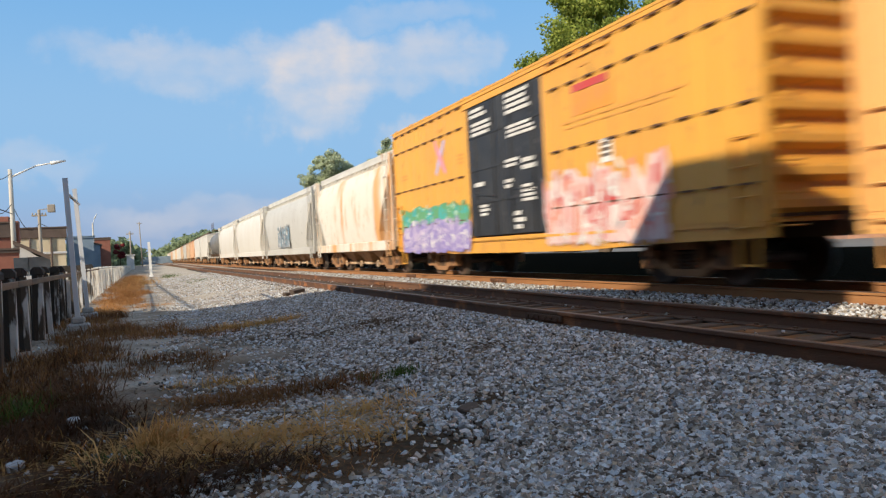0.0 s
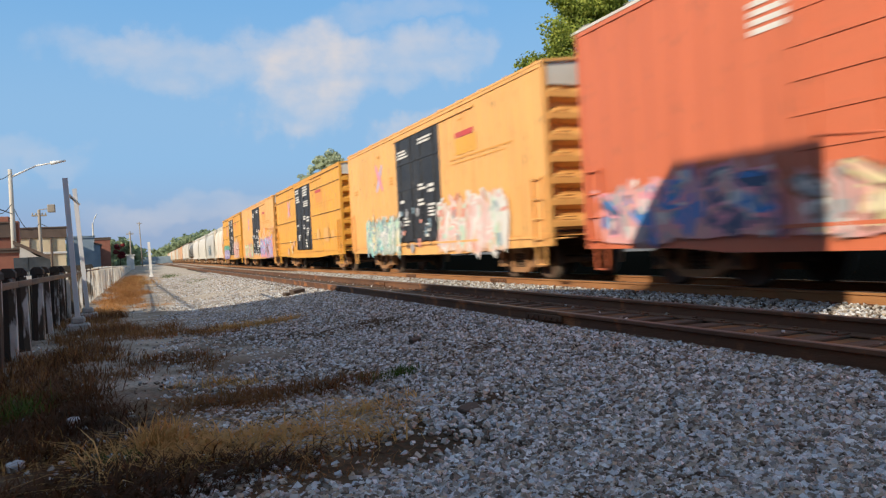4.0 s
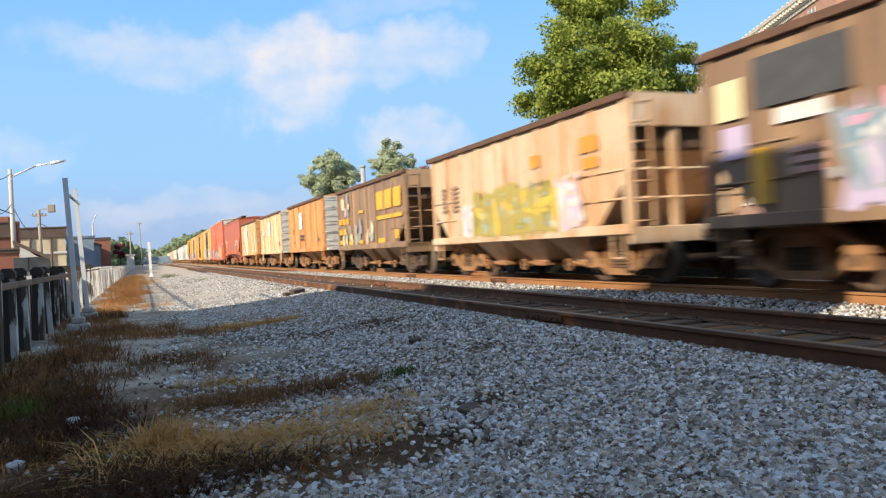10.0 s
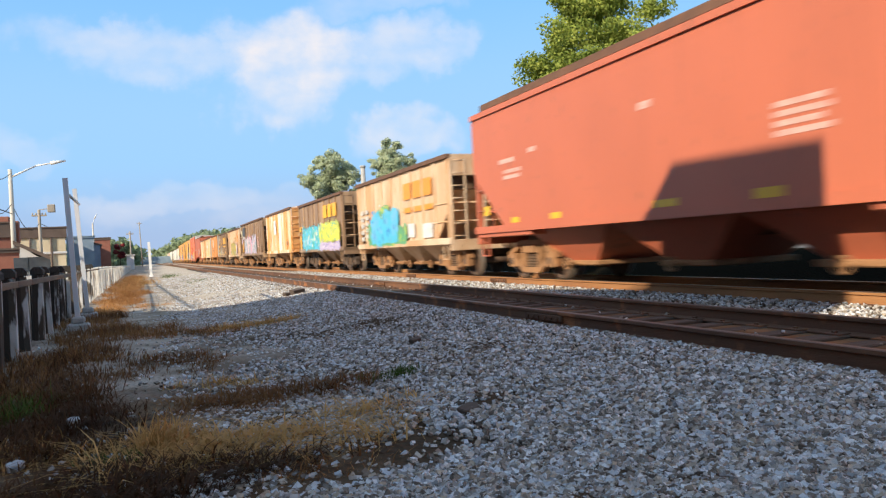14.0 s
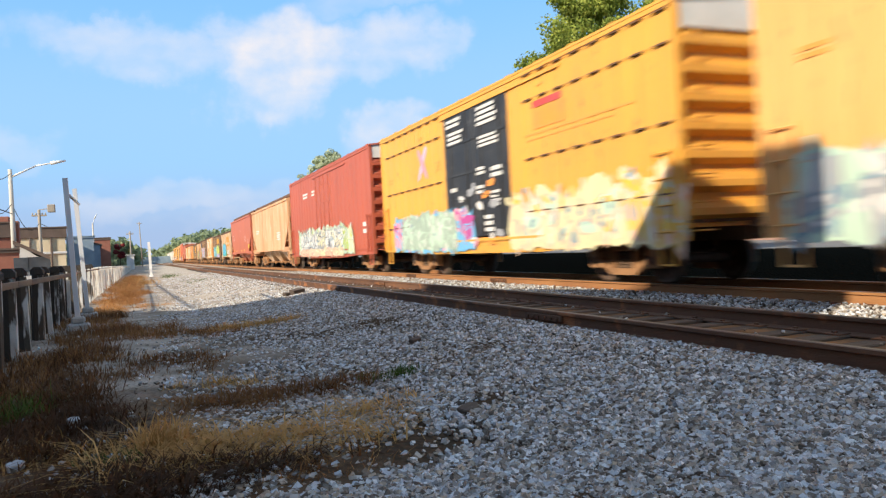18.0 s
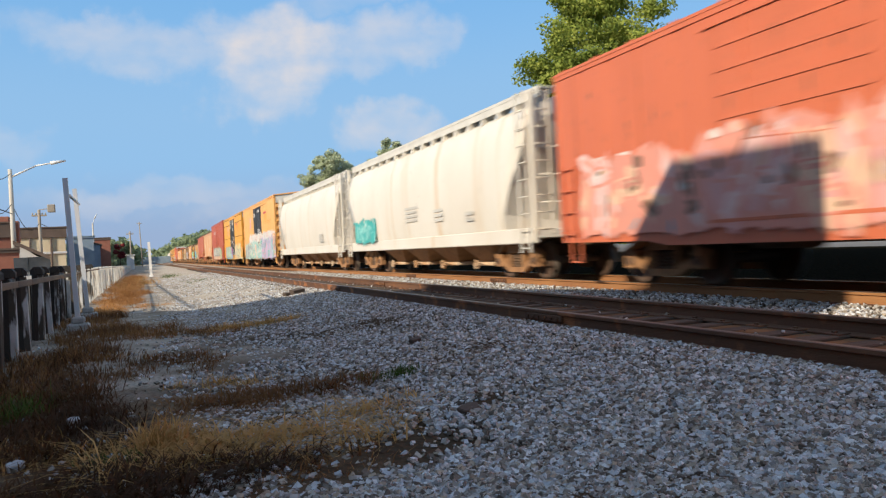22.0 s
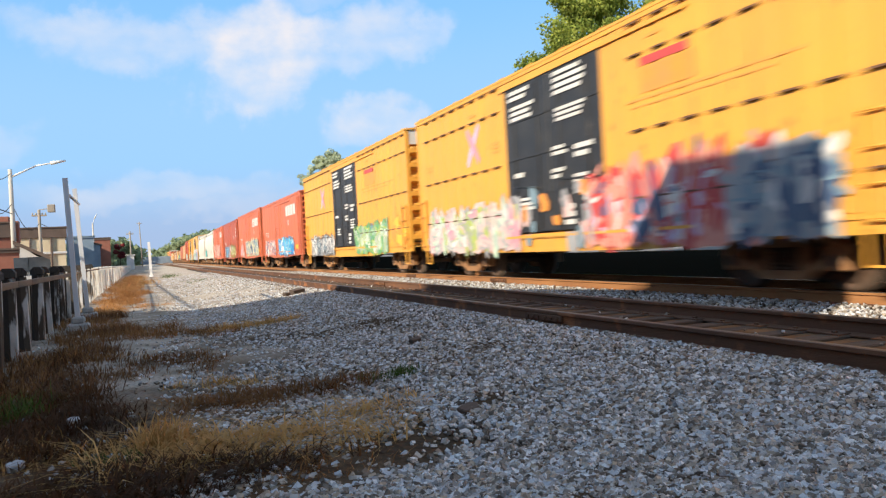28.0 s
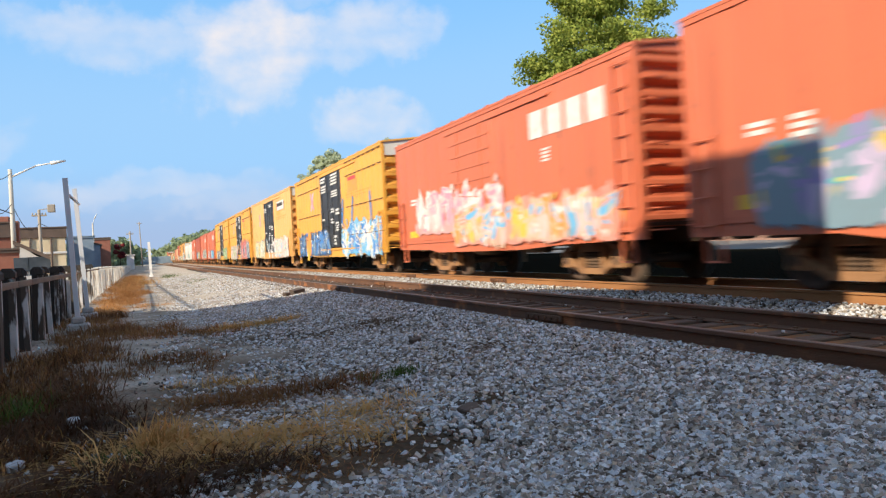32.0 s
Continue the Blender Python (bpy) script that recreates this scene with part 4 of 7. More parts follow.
daubs(_c, _h, 13.4, 15.2, 0.9, 1.8, ["orange", "gold"], 7, 73, (0.4, 0.35))
_c, _h = YC[7]
graffiti(_c, _h, 0.7, 6.2, 0.62, 1.95, ["blush", "mint", "white", "pink", "lime"], "grey", "blush", 81, 8, shine="grey")
daubs(_c, _h, 6.2, 9.0, 0.8, 2.1, ["grey", "steel", "orange", "grey", "blush"], 24, 82, (0.2, 0.24))
graffiti(_c, _h, 8.8, 13.0, 0.62, 2.35, ["red", "salmon", "navy", "salmon", "white"], "red", "salmon", 83, 6, shine="lilac")
graffiti(_c, _h, 12.4, 14.2, 0.7, 2.1, ["grey", "navy"], "steel", "grey", 84, 2, half_width=HALF + 0.01)
_c, _h = YC[8]
graffiti(_c, _h, 1.4, 5.6, 0.66, 2.0, ["white", "butter", "mint", "gold"], "steel", "butter", 91, 6)
daubs(_c, _h, 6.0, 9.4, 0.8, 2.0, ["grey", "white", "steel"], 18, 93, (0.3, 0.22))
graffiti(_c, _h, 9.4, 14.2, 0.66, 2.0, ["white", "blush", "mint", "white"], "peach", "white", 92, 7, shine="sky")
_c, _h = YC[9]
graffiti(_c, _h, 0.6, 7.2, 0.66, 1.95, ["navy", "steel", "blue", "black"], "blue", "navy", 101, 9, shine="white")
daubs(_c, _h, 2.4, 3.6, 0.8, 1.6, ["orange", "orange", "gold"], 5, 102, (0.5, 0.5), out=-HALF - 0.045)
graffiti(_c, _h, 9.4, 14.8, 0.62, 2.2, ["sky", "white", "blue", "sky"], "white", "sky", 105, 6, shine="gold")
bm = bmesh.new()
for _u, _t in ((9.6, 0.25), (11.1, 0.3), (13.6, -0.1)):
    blob(bm, _h - _u, 2.45, 0.10, 0.62, _t, -HALF - 0.02, 0, random.Random(7), 8, 0.1)
part("graffiti_spike", bm, SPRAY["blue"], _c, "tall blue sprayed spikes")
bm = bmesh.new()
plate(bm, 10.9, 4.0, 2.3, 0.52, _h, -HALF - 0.03)
_c8, _h8 = YC[8]
bars(bm, 11.05, 3.9, 2.0, 0.32, 1, _h8, -HALF - 0.032, 1)
part("name_panel", bm, [WHITE_MARK, BLACK_MARK], _c8, "white name panel with dark bars")


def stencils(car, half, marks, mat, name="stencil", out=-HALF - 0.007):
    for i, (u, z, w, h, n) in enumerate(marks):
        bm = bmesh.new()
        bars(bm, u, z, w, h, n, half, out, 0, i + 3, 0.25)
        part(name, bm, mat, car)


def panels(car, half, marks, mat, name="panel", out=-HALF - 0.007):
    for u, z, w, h in marks:
        bm = bmesh.new()
        plate(bm, u, z, w, h, half, out)
        part(name, bm, mat, car)


def emblem(car, half, u, z, w, h, n, mat, lean=0.0, out=-HALF - 0.009):
    """A row of plain blocks where the owner's mark stands."""
    step = w / n
    for i in range(n):
        bm = bmesh.new()
        y = half - u - i * step
        quad(bm, [(out, y, z - h), (out, y - step * 0.80, z - h), (out, y - step * 0.80 + lean, z), (out, y + lean, z)])
        part("emblem_block", bm, mat, car)


# tall red boxcar
_c, _h = couple(boxcar("red_boxcar", "tall red-orange boxcar with a pale roof and colourful graffiti", -44.1, -59.5, ORANGE_RED, eave=4.68, sill=0.62, door_mat=ORANGE_RED, roof_mat=GALV, leaf=3.4, centre=1.2, ribs=9, dash=False), -44.1, -59.5)
graffiti(_c, _h, 0.5, 4.6, 0.7, 1.95, ["navy", "rose", "blue", "grey"], "pink", "rose", 111, 5)
graffiti(_c, _h, 4.8, 9.5, 0.7, 1.7, ["rose", "grey", "butter"], "brown", "rose", 112, 6)
graffiti(_c, _h, 9.6, 13.3, 0.7, 2.4, ["gold", "gold", "orange"], "pink", "pink", 113, 3)
stencils(_c, _h, [(4.2, 3.9, 0.7, 0.5, 4), (5.6, 3.9, 0.8, 0.4, 3), (13.3, 3.3, 0.4, 0.2, 1), (14.2, 2.4, 0.7, 0.3, 1)], WHITE_MARK)
# red covered hoppers
for _a, _b, _s in ((-61.0, -74.4, 1), (-176.75, -190.2, 2)):
    _c, _h = couple(covered_hopper("red_covered_hopper", "red covered hopper car with three discharge bays and yellow markers", _a, _b, RED, bay_mat=RED), _a, _b)
    if _s == 1:
        stencils(_c, _h, [(1.5, 2.45, 0.9, 0.34, 2), (2.5, 2.45, 0.35, 0.3, 3), (1.7, 1.95, 0.8, 0.22, 2), (9.6, 2.25, 0.7, 0.4, 3), (10.7, 2.3, 0.5, 0.5, 5), (11.3, 2.3, 0.4, 0.4, 4)], WHITE_MARK)
    else:
        stencils(_c, _h, [(1.4, 2.75, 0.8, 0.16, 1), (2.8, 2.85, 0.35, 0.16, 1), (1.6, 2.5, 1.0, 0.26, 2), (6.6, 3.05, 0.4, 0.2, 1), (9.4, 2.5, 0.9, 0.5, 4), (11.4, 2.2, 0.5, 0.4, 3)], FAINT_WHITE)
    panels(_c, _h, [(0.5, 1.75, 0.3, 0.22), (1.9, 1.42, 0.35, 0.12), (3.6, 1.42, 0.4, 0.12), (6.9, 1.42, 0.55, 0.12), (9.0, 1.42, 0.5, 0.14), (11.6, 1.78, 0.75, 0.3)], YELLOW_MARK, "marker")
    if _s == 1:
        panels(_c, _h, [(8.3, 1.95, 0.6, 0.5)], SPRAY["steel"], "patch")
# faded salmon covered hopper
_c, _h = couple(covered_hopper("tan_covered_hopper", "faded tan and salmon covered hopper car with rust", -191.4, -205.8, TAN_FADED, bay_mat=CREAM), -191.4, -205.8)
stencils(_c, _h, [(2.0, 2.6, 1.2, 0.3, 2), (10.5, 2.2, 1.2, 0.5, 4)], WHITE_MARK)
# short roofed hoppers, pale and rusty
for (_a, _b, _m, _e, _k) in ((-75.7, -83.9, CREAM_RUST, RUST_CREAM, 0), (-86.6, -94.5, TAN_RUST, GREY_WHITE, 1), (-97.2, -105.6, RUST_CREAM, GREY_WHITE, 2), (-143.85, -152.4, CREAM_RUST, RUST_CREAM, 3)):
    _c, _h = couple(stake_hopper("short_covered_hopper", ("pale cream", "tan", "rust-orange", "rust-and-cream")[_k] + " short covered hopper with rust streaks, white panel", _a, _b, _m, top=3.42, sill=0.95, posts=7, roofed=True, end_mat=_e, bays=2), _a, _b)
    panels(_c, _h, [(3.0, 2.95, 0.75, 0.85)] if _k != 1 else [(3.4, 2.95, 0.8, 0.85)], PATCH, "white_panel", -HALF - 0.005)
    stencils(_c, _h, [(1.1, 2.15, 0.45, 0.3, 3), (1.2, 1.5, 0.4, 0.14, 2), (7.0, 1.6, 0.6, 0.22, 3)], BROWN)
    if _k == 2:
        stencils(_c, _h, [(3.1, 1.8, 1.1, 0.34, 2)], DARK_PATCH, "grey_patch", -HALF - 0.005)
    if _k == 1:
        stencils(_c, _h, [(1.0, 2.4, 0.9, 0.35, 1)], WHITE_MARK)
# open hoppers: brown and cream
_c, _h = couple(stake_hopper("open_hopper", "dirty brown open hopper car with a large yellow block emblem", -108.3, -116.95, BROWN, posts=9, dark=True), -108.3, -116.95)
emblem(_c, _h, 5.6, 2.85, 2.8, 0.62, 3, GOLD_MARK, -0.05)
panels(_c, _h, [(5.6, 2.02, 0.8, 0.13), (6.5, 2.02, 0.8, 0.13), (7.4, 2.02, 0.85, 0.13), (0.3, 2.15, 0.4, 0.22), (0.85, 2.15, 0.4, 0.22), (1.4, 2.15, 0.4, 0.22), (0.3, 1.75, 0.4, 0.22), (0.85, 1.75, 0.4, 0.22), (0.3, 1.3, 0.5, 0.16), (1.7, 1.25, 0.5, 0.14), (3.2, 1.25, 0.5, 0.14), (5.6, 1.25, 0.8, 0.16), (7.5, 1.5, 0.4, 0.3), (3.3, 2.35, 0.6, 0.1)], GOLD_MARK, "yellow_mark", -HALF - 0.006)
daubs(_c, _h, 0.8, 1.9, 2.4, 3.0, ["butter", "grey", "blush"], 7, 121, (0.2, 0.28), -HALF - 0.004, 0.3)
daubs(_c, _h, 0.9, 5.2, 1.15, 2.0, ["grey", "peach", "sage", "grey", "butter"], 20, 129, (0.2, 0.30), -HALF - 0.004, 0.3)
_c, _h = couple(stake_hopper("open_hopper", "cream open hopper car with mustard-yellow graffiti", -119.2, -128.4, CREAM, posts=10), -119.2, -128.4)
graffiti(_c, _h, 2.2, 3.4, 1.0, 2.0, ["white", "lilac", "blush"], "blush", "white", 132, 2)
graffiti(_c, _h, 6.4, 7.7, 1.0, 2.2, ["white", "lilac", "peach"], "blush", "blush", 133, 2)
graffiti(_c, _h, 2.9, 6.9, 0.98, 2.25, ["mustard", "olive", "mustard", "gold"], "mustard", "mustard", 122, 6, half_width=HALF + 0.01, shine="sage")
panels(_c, _h, [(5.8, 2.65, 0.4, 0.26), (7.7, 2.75, 0.6, 0.3), (7.8, 2.35, 0.5, 0.2)], ORANGE_MARK, "orange_mark", -HALF - 0.006)
stencils(_c, _h, [(0.8, 2.4, 0.4, 0.7, 6), (1.5, 2.4, 0.4, 0.7, 6)], BROWN)
_c, _h = couple(stake_hopper("open_hopper", "long brown open hopper car with pink and grey-blue graffiti", -130.2, -142.0, BROWN, top=3.42, posts=13), -130.2, -142.0)
panels(_c, _h, [(1.0, 3.15, 1.5, 0.68)], DARK_PATCH, "dark_patch", -HALF - 0.006)
panels(_c, _h, [(1.35, 2.42, 0.8, 0.2)], WHITE_MARK, "white_patch", -HALF - 0.006)
panels(_c, _h, [(0.9, 1.95, 0.35, 0.75)], GOLD_MARK, "yellow_mark", -HALF - 0.006)
panels(_c, _h, [(0.3, 2.95, 0.5, 0.55)], SPRAY["butter"], "pale_patch", -HALF - 0.006)
panels(_c, _h, [(0.4, 2.3, 0.45, 0.45)], SPRAY["lilac"], "lilac_patch", -HALF - 0.006)
graffiti(_c, _h, 2.3, 8.8, 1.0, 2.5, ["lilac", "steel", "blush", "grey", "pink", "white"], "grey", "lilac", 123, 8, shine="white")
stencils(_c, _h, [(9.2, 2.2, 0.8, 0.8, 5), (1.6, 1.9, 0.5, 0.4, 3)], FAINT_WHITE)
_c, _h = couple(stake_hopper("open_hopper", "brown open hopper car with blue and yellow graffiti", -154.7, -163.7, BROWN, posts=9, dark=True), -154.7, -163.7)
graffiti(_c, _h, 1.0, 5.9, 0.95, 2.3, ["cyan", "aqua", "cyan", "butter", "teal"], "teal", "cyan", 124, 7, shine="white")
graffiti(_c, _h, 4.9, 8.6, 1.25, 2.3, ["lemon", "lime", "lemon"], "lime", "lemon", 125, 4, half_width=HALF + 0.01, shine="teal")
graffiti(_c, _h, 4.9, 8.6, 0.95, 1.35, ["lilac", "purple", "lilac"], "lilac", "lilac", 135, 4, half_width=HALF + 0.02)
emblem(_c, _h, 5.6, 2.95, 2.6, 0.56, 3, GOLD_MARK, -0.05)
panels(_c, _h, [(0.25, 2.2, 0.3, 0.24), (0.7, 2.2, 0.3, 0.24), (0.25, 1.75, 0.35, 0.7)], GOLD_MARK, "yellow_mark", -HALF - 0.006)
_c, _h = couple(stake_hopper("open_hopper", "cream open hopper car with a blue and green graffiti mound", -166.0, -175.1, CREAM, posts=10), -166.0, -175.1)
graffiti(_c, _h, 1.5, 5.6, 0.95, 1.75, ["green", "lime", "green"], "green", "green", 127, 4, shine="lime")
graffiti(_c, _h, 2.9, 3.9, 1.6, 2.45, ["green", "lime"], "green", "green", 128, 1)
graffiti(_c, _h, 1.9, 4.8, 0.98, 2.3, ["cyan", "sky", "cyan"], "cyan", "cyan", 126, 4, half_width=HALF + 0.01, shine="blue")
emblem(_c, _h, 5.4, 2.85, 2.6, 0.5, 3, ORANGE_MARK, -0.05)
panels(_c, _h, [(5.4, 2.1, 0.7, 0.16), (6.3, 2.1, 0.7, 0.16), (7.2, 2.1, 0.7, 0.16)], ORANGE_MARK, "orange_mark", -HALF - 0.006)
panels(_c, _h, [(5.7, 1.6, 0.6, 0.42), (7.0, 1.55, 0.8, 0.42)], WHITE_MARK, "white_patch", -HALF - 0.006)
stencils(_c, _h, [(0.5, 2.3, 0.4, 1.2, 5), (1.1, 2.3, 0.4, 1.1, 5)], GREY_WHITE)
# maroon boxcar
_c, _h = couple(boxcar("maroon_boxcar", "tall maroon boxcar with long pale green and white graffiti", -206.8, -222.05, BROWN_RED, eave=4.60, sill=0.66, door_mat=BROWN_RED, leaf=3.2, dash=False), -206.8, -222.05)
graffiti(_c, _h, 2.0, 12.6, 0.70, 2.15, ["mint", "butter", "sage", "lime"], "sage", "mint", 131, 13, shine="white")
graffiti(_c, _h, 2.6, 11.0, 1.0, 1.95, ["white", "white", "butter", "white"], "steel", "grey", 136, 11, half_width=HALF + 0.01, shine="black")
graffiti(_c, _h, 2.4, 11.0, 0.68, 1.05, ["peach", "salmon", "butter"], "peach", "peach", 137, 9, half_width=HALF + 0.02)
stencils(_c, _h, [(3.4, 3.8, 1.2, 0.3, 2), (5.4, 3.8, 1.4, 0.3, 2), (14.0, 1.9, 0.7, 0.5, 2)], WHITE_MARK)
# white bow-sided hoppers of the middle
_c, _h = couple(round_hopper("white_covered_hopper", "white bow-sided covered hopper car, lightly stained", -256.3, -270.85, WHITE), -256.3, -270.85)
stencils(_c, _h, [(1.4, 2.0, 0.6, 0.3, 3), (10.6, 1.7, 0.8, 0.4, 4)], GREY_WHITE, "stencil", -HALF - 0.012)
_c, _h = couple(round_hopper("white_covered_hopper", "white bow-sided covered hopper car with a teal graffiti patch", -271.9, -287.1, WHITE), -271.9, -287.1)
graffiti(_c, _h, 1.3, 3.9, 1.08, 2.05, ["teal", "teal", "aqua"], "teal", "teal", 161, 4, half_width=HALF - 0.028, shine="aqua")
stencils(_c, _h, [(7.2, 2.1, 1.2, 0.5, 4), (9.6, 1.9, 0.7, 0.4, 3), (11.8, 1.7, 0.6, 0.3, 2)], GREY_WHITE, "stencil", -HALF - 0.012)
# shorter red boxcars with a pale block emblem
for (_a, _b, _m, _k) in ((-288.35, -300.75, ORANGE_RED, 0), (-301.7, -314.4, BROWN_RED, 1), (-315.3, -328.2, ORANGE_RED, 2), (-329.1, -342.1, ORANGE_RED, 3), (-409.5, -421.9, ORANGE_RED, 4), (-423.05, -435.6, ORANGE_RED, 5), (-436.9, -449.4, ORANGE_RED, 6)):
    _c, _h = couple(boxcar("short_red_boxcar", ("orange-red", "brown-red", "orange-red", "orange-red", "orange-red", "orange-red", "orange-red")[_k] + " boxcar with graffiti along its foot",
                           _a, _b, _m, eave=4.05 if _k != 2 else 4.12, sill=0.75, door=1, leaf=2.5, door_mat=_m, ribs=10, high_end=False, dash=False, centre=0.6, pitch=0.9, fold=0.01), _a, _b)
    if _k != 1:
        emblem(_c, _h, 8.75, 3.55, 2.9, 0.56, 4, WHITE_MARK)
    else:
        stencils(_c, _h, [(11.0, 3.4, 0.5, 0.9, 3)], WHITE_MARK)
    stencils(_c, _h, [(1.2, 2.3, 0.45, 0.22, 2), (1.95, 2.3, 0.35, 0.34, 3), (9.2, 2.75, 0.4, 0.3, 4)], WHITE_MARK)
    panels(_c, _h, [(1.0, 1.35, 0.7, 0.2), (4.2, 1.35, 0.8, 0.16), (8.3, 1.6, 0.35, 0.5), (11.2, 1.35, 0.7, 0.22)], YELLOW_MARK, "marker")
    if _k == 0:
        graffiti(_c, _h, 0.8, 8.6, 0.8, 2.5, ["blush", "peach", "salmon", "rose"], "salmon", "salmon", 140, 8, shine="brown")
    elif _k == 1:
        graffiti(_c, _h, 1.4, 5.2, 0.8, 2.0, ["steel", "white", "navy", "sky"], "navy", "steel", 141, 6, shine="white")
        daubs(_c, _h, 5.0, 6.6, 0.9, 1.9, ["blush", "grey", "rose"], 10, 142, (0.4, 0.35))
        graffiti(_c, _h, 6.6, 10.6, 0.8, 2.1, ["olive", "butter", "mustard", "sage"], "mustard", "olive", 143, 5, shine="butter")
    elif _k == 2:
        daubs(_c, _h, 1.4, 4.6, 0.9, 1.9, ["rose", "lilac", "salmon", "blush"], 16, 144, (0.4, 0.35))
        graffiti(_c, _h, 4.6, 11.4, 0.8, 2.25, ["butter", "grey", "steel", "sage", "navy"], "steel", "butter", 145, 9, shine="white")
    elif _k == 3:
        graffiti(_c, _h, 1.0, 5.0, 0.8, 1.9, ["white", "navy", "grey", "rose"], "salmon", "rose", 147, 6, shine="white")
        graffiti(_c, _h, 6.0, 10.8, 0.78, 1.95, ["cyan", "blue", "white", "sky"], "cyan", "blue", 148, 5, shine="white")
    elif _k == 4:
        graffiti(_c, _h, 1.8, 7.4, 1.15, 2.55, ["blush", "white", "pink"], "blush", "rose", 149, 6, ground=False)
        graffiti(_c, _h, 4.6, 11.8, 0.8, 1.9, ["orange", "peach", "sky", "salmon", "gold", "blush"], "peach", "salmon", 150, 9, half_width=HALF + 0.01)
    else:
        graffiti(_c, _h, 1.4, 5.4, 0.8, 2.2, ["purple", "steel", "teal", "lilac"], "steel", "steel", 151, 5, shine="gold")
        graffiti(_c, _h, 5.0, 11.6, 0.8, 2.35, ["butter", "mint", "aqua", "sage"], "blush", "mint", 152, 7, half_width=HALF + 0.01, shine="teal")
# the leading hoppers and the tank car
_c, _h = couple(round_hopper("rusty_covered_hopper", "white bow-sided covered hopper car with broad orange rust streaks", 34.7, 23.6, RUST_BANDS, bays=3), 34.7, 23.6)
_c, _h = couple(round_hopper("grey_covered_hopper", "grey-white bow-sided covered hopper car with dark scribbles", 50.4, 35.9, GREY_WHITE), 50.4, 35.9)
graffiti(_c, _h, 5.4, 9.0, 1.2, 2.6, ["steel", "grey"], "black", "grey", 160, 4, ground=False)
couple(round_hopper("white_covered_hopper", "clean white bow-sided covered hopper car", 67.4, 51.6, WHITE), 67.4, 51.6)
couple(round_hopper("white_covered_hopper", "cream-white bow-sided covered hopper car", 84.6, 68.8, WHITE), 84.6, 68.8)
couple(tank_car("tank_car", "sooty grey tank car with a railed dome platform", 101.5, 86.2, TANK), 101.5, 86.2)
_s = 103.0
for _k in range(30):
    _m = (WHITE, WHITE, TAN_FADED, CREAM, GREY_WHITE, CREAM, WHITE, WHITE, TAN_RUST)[_k % 9]
    _b, _a = _s, _s + 15.4
    couple(covered_hopper("distant_covered_hopper", ("white" if _m in (WHITE, GREY_WHITE) else "tan") + " covered hopper car near the head of the train", _a, _b, _m, bays=2, cut=1.2), _a, _b)
    _s = _a + 1.3


def motions():
    """The train rolls away along the far track and its wheels turn."""
    times = [i * 1.0 for i in range(33)]
    for car, mid in TRAIN:
        rows = []
        for t in times:
            x, y, turn = path(mid + run(t), TRAIN_X)
            rows.append((t, Matrix.Translation((x, y, 0)) @ Matrix.Rotation(turn, 4, "Z")))
        walk(car, rows)
    shift = CLOUD_TURN @ Vector((-205, 0, 92))
    walk(cloud, [(0.0, Matrix.Translation(CLOUD_AT) @ CLOUD_TURN), (32.0, Matrix.Translation(CLOUD_AT + shift) @ CLOUD_TURN)])
    spins = [(i / FPS, run(i / FPS) / 0.42) for i in range(frame(32.0))]
    for axles, q in ((FRONT_AXLES, 0.88), (REAR_AXLES, -0.88)):
        walk(axles[0], [(t, Matrix.Translation((0, q, 0.42)) @ Matrix.Rotation(-a, 4, "X")) for t, a in spins])
        keys = axles[0].animation_data
        for w in axles[1:]:                    # all wheels of one size turn alike
            w.rotation_mode = "QUATERNION"
            w.animation_data_create()
            w.animation_data.action = keys.action
            w.animation_data.action_slot = keys.action_slot
# ---- ground and tracks ----
def ground_z(x, y):
    """Height of the ground: flat yard by the fence, rising to the ballast of the two tracks."""
    a, b, _ = path(y, 0)
    u = x - a
    def ease(p, q):
        k = max(0.0, min(1.0, (u - p) / (q - p)))
        return k * k * (3 - 2 * k)
    z = -0.40 + 0.21 * ease(0.6, 4.2)
    z -= 0.25 * ease(11.0, 12.0)
    z += 0.66 * ease(12.4, 15.0) - 0.56 * ease(19.0, 25.0)    # low bank added past the tracks, hiding lit ground under the cars
    return z


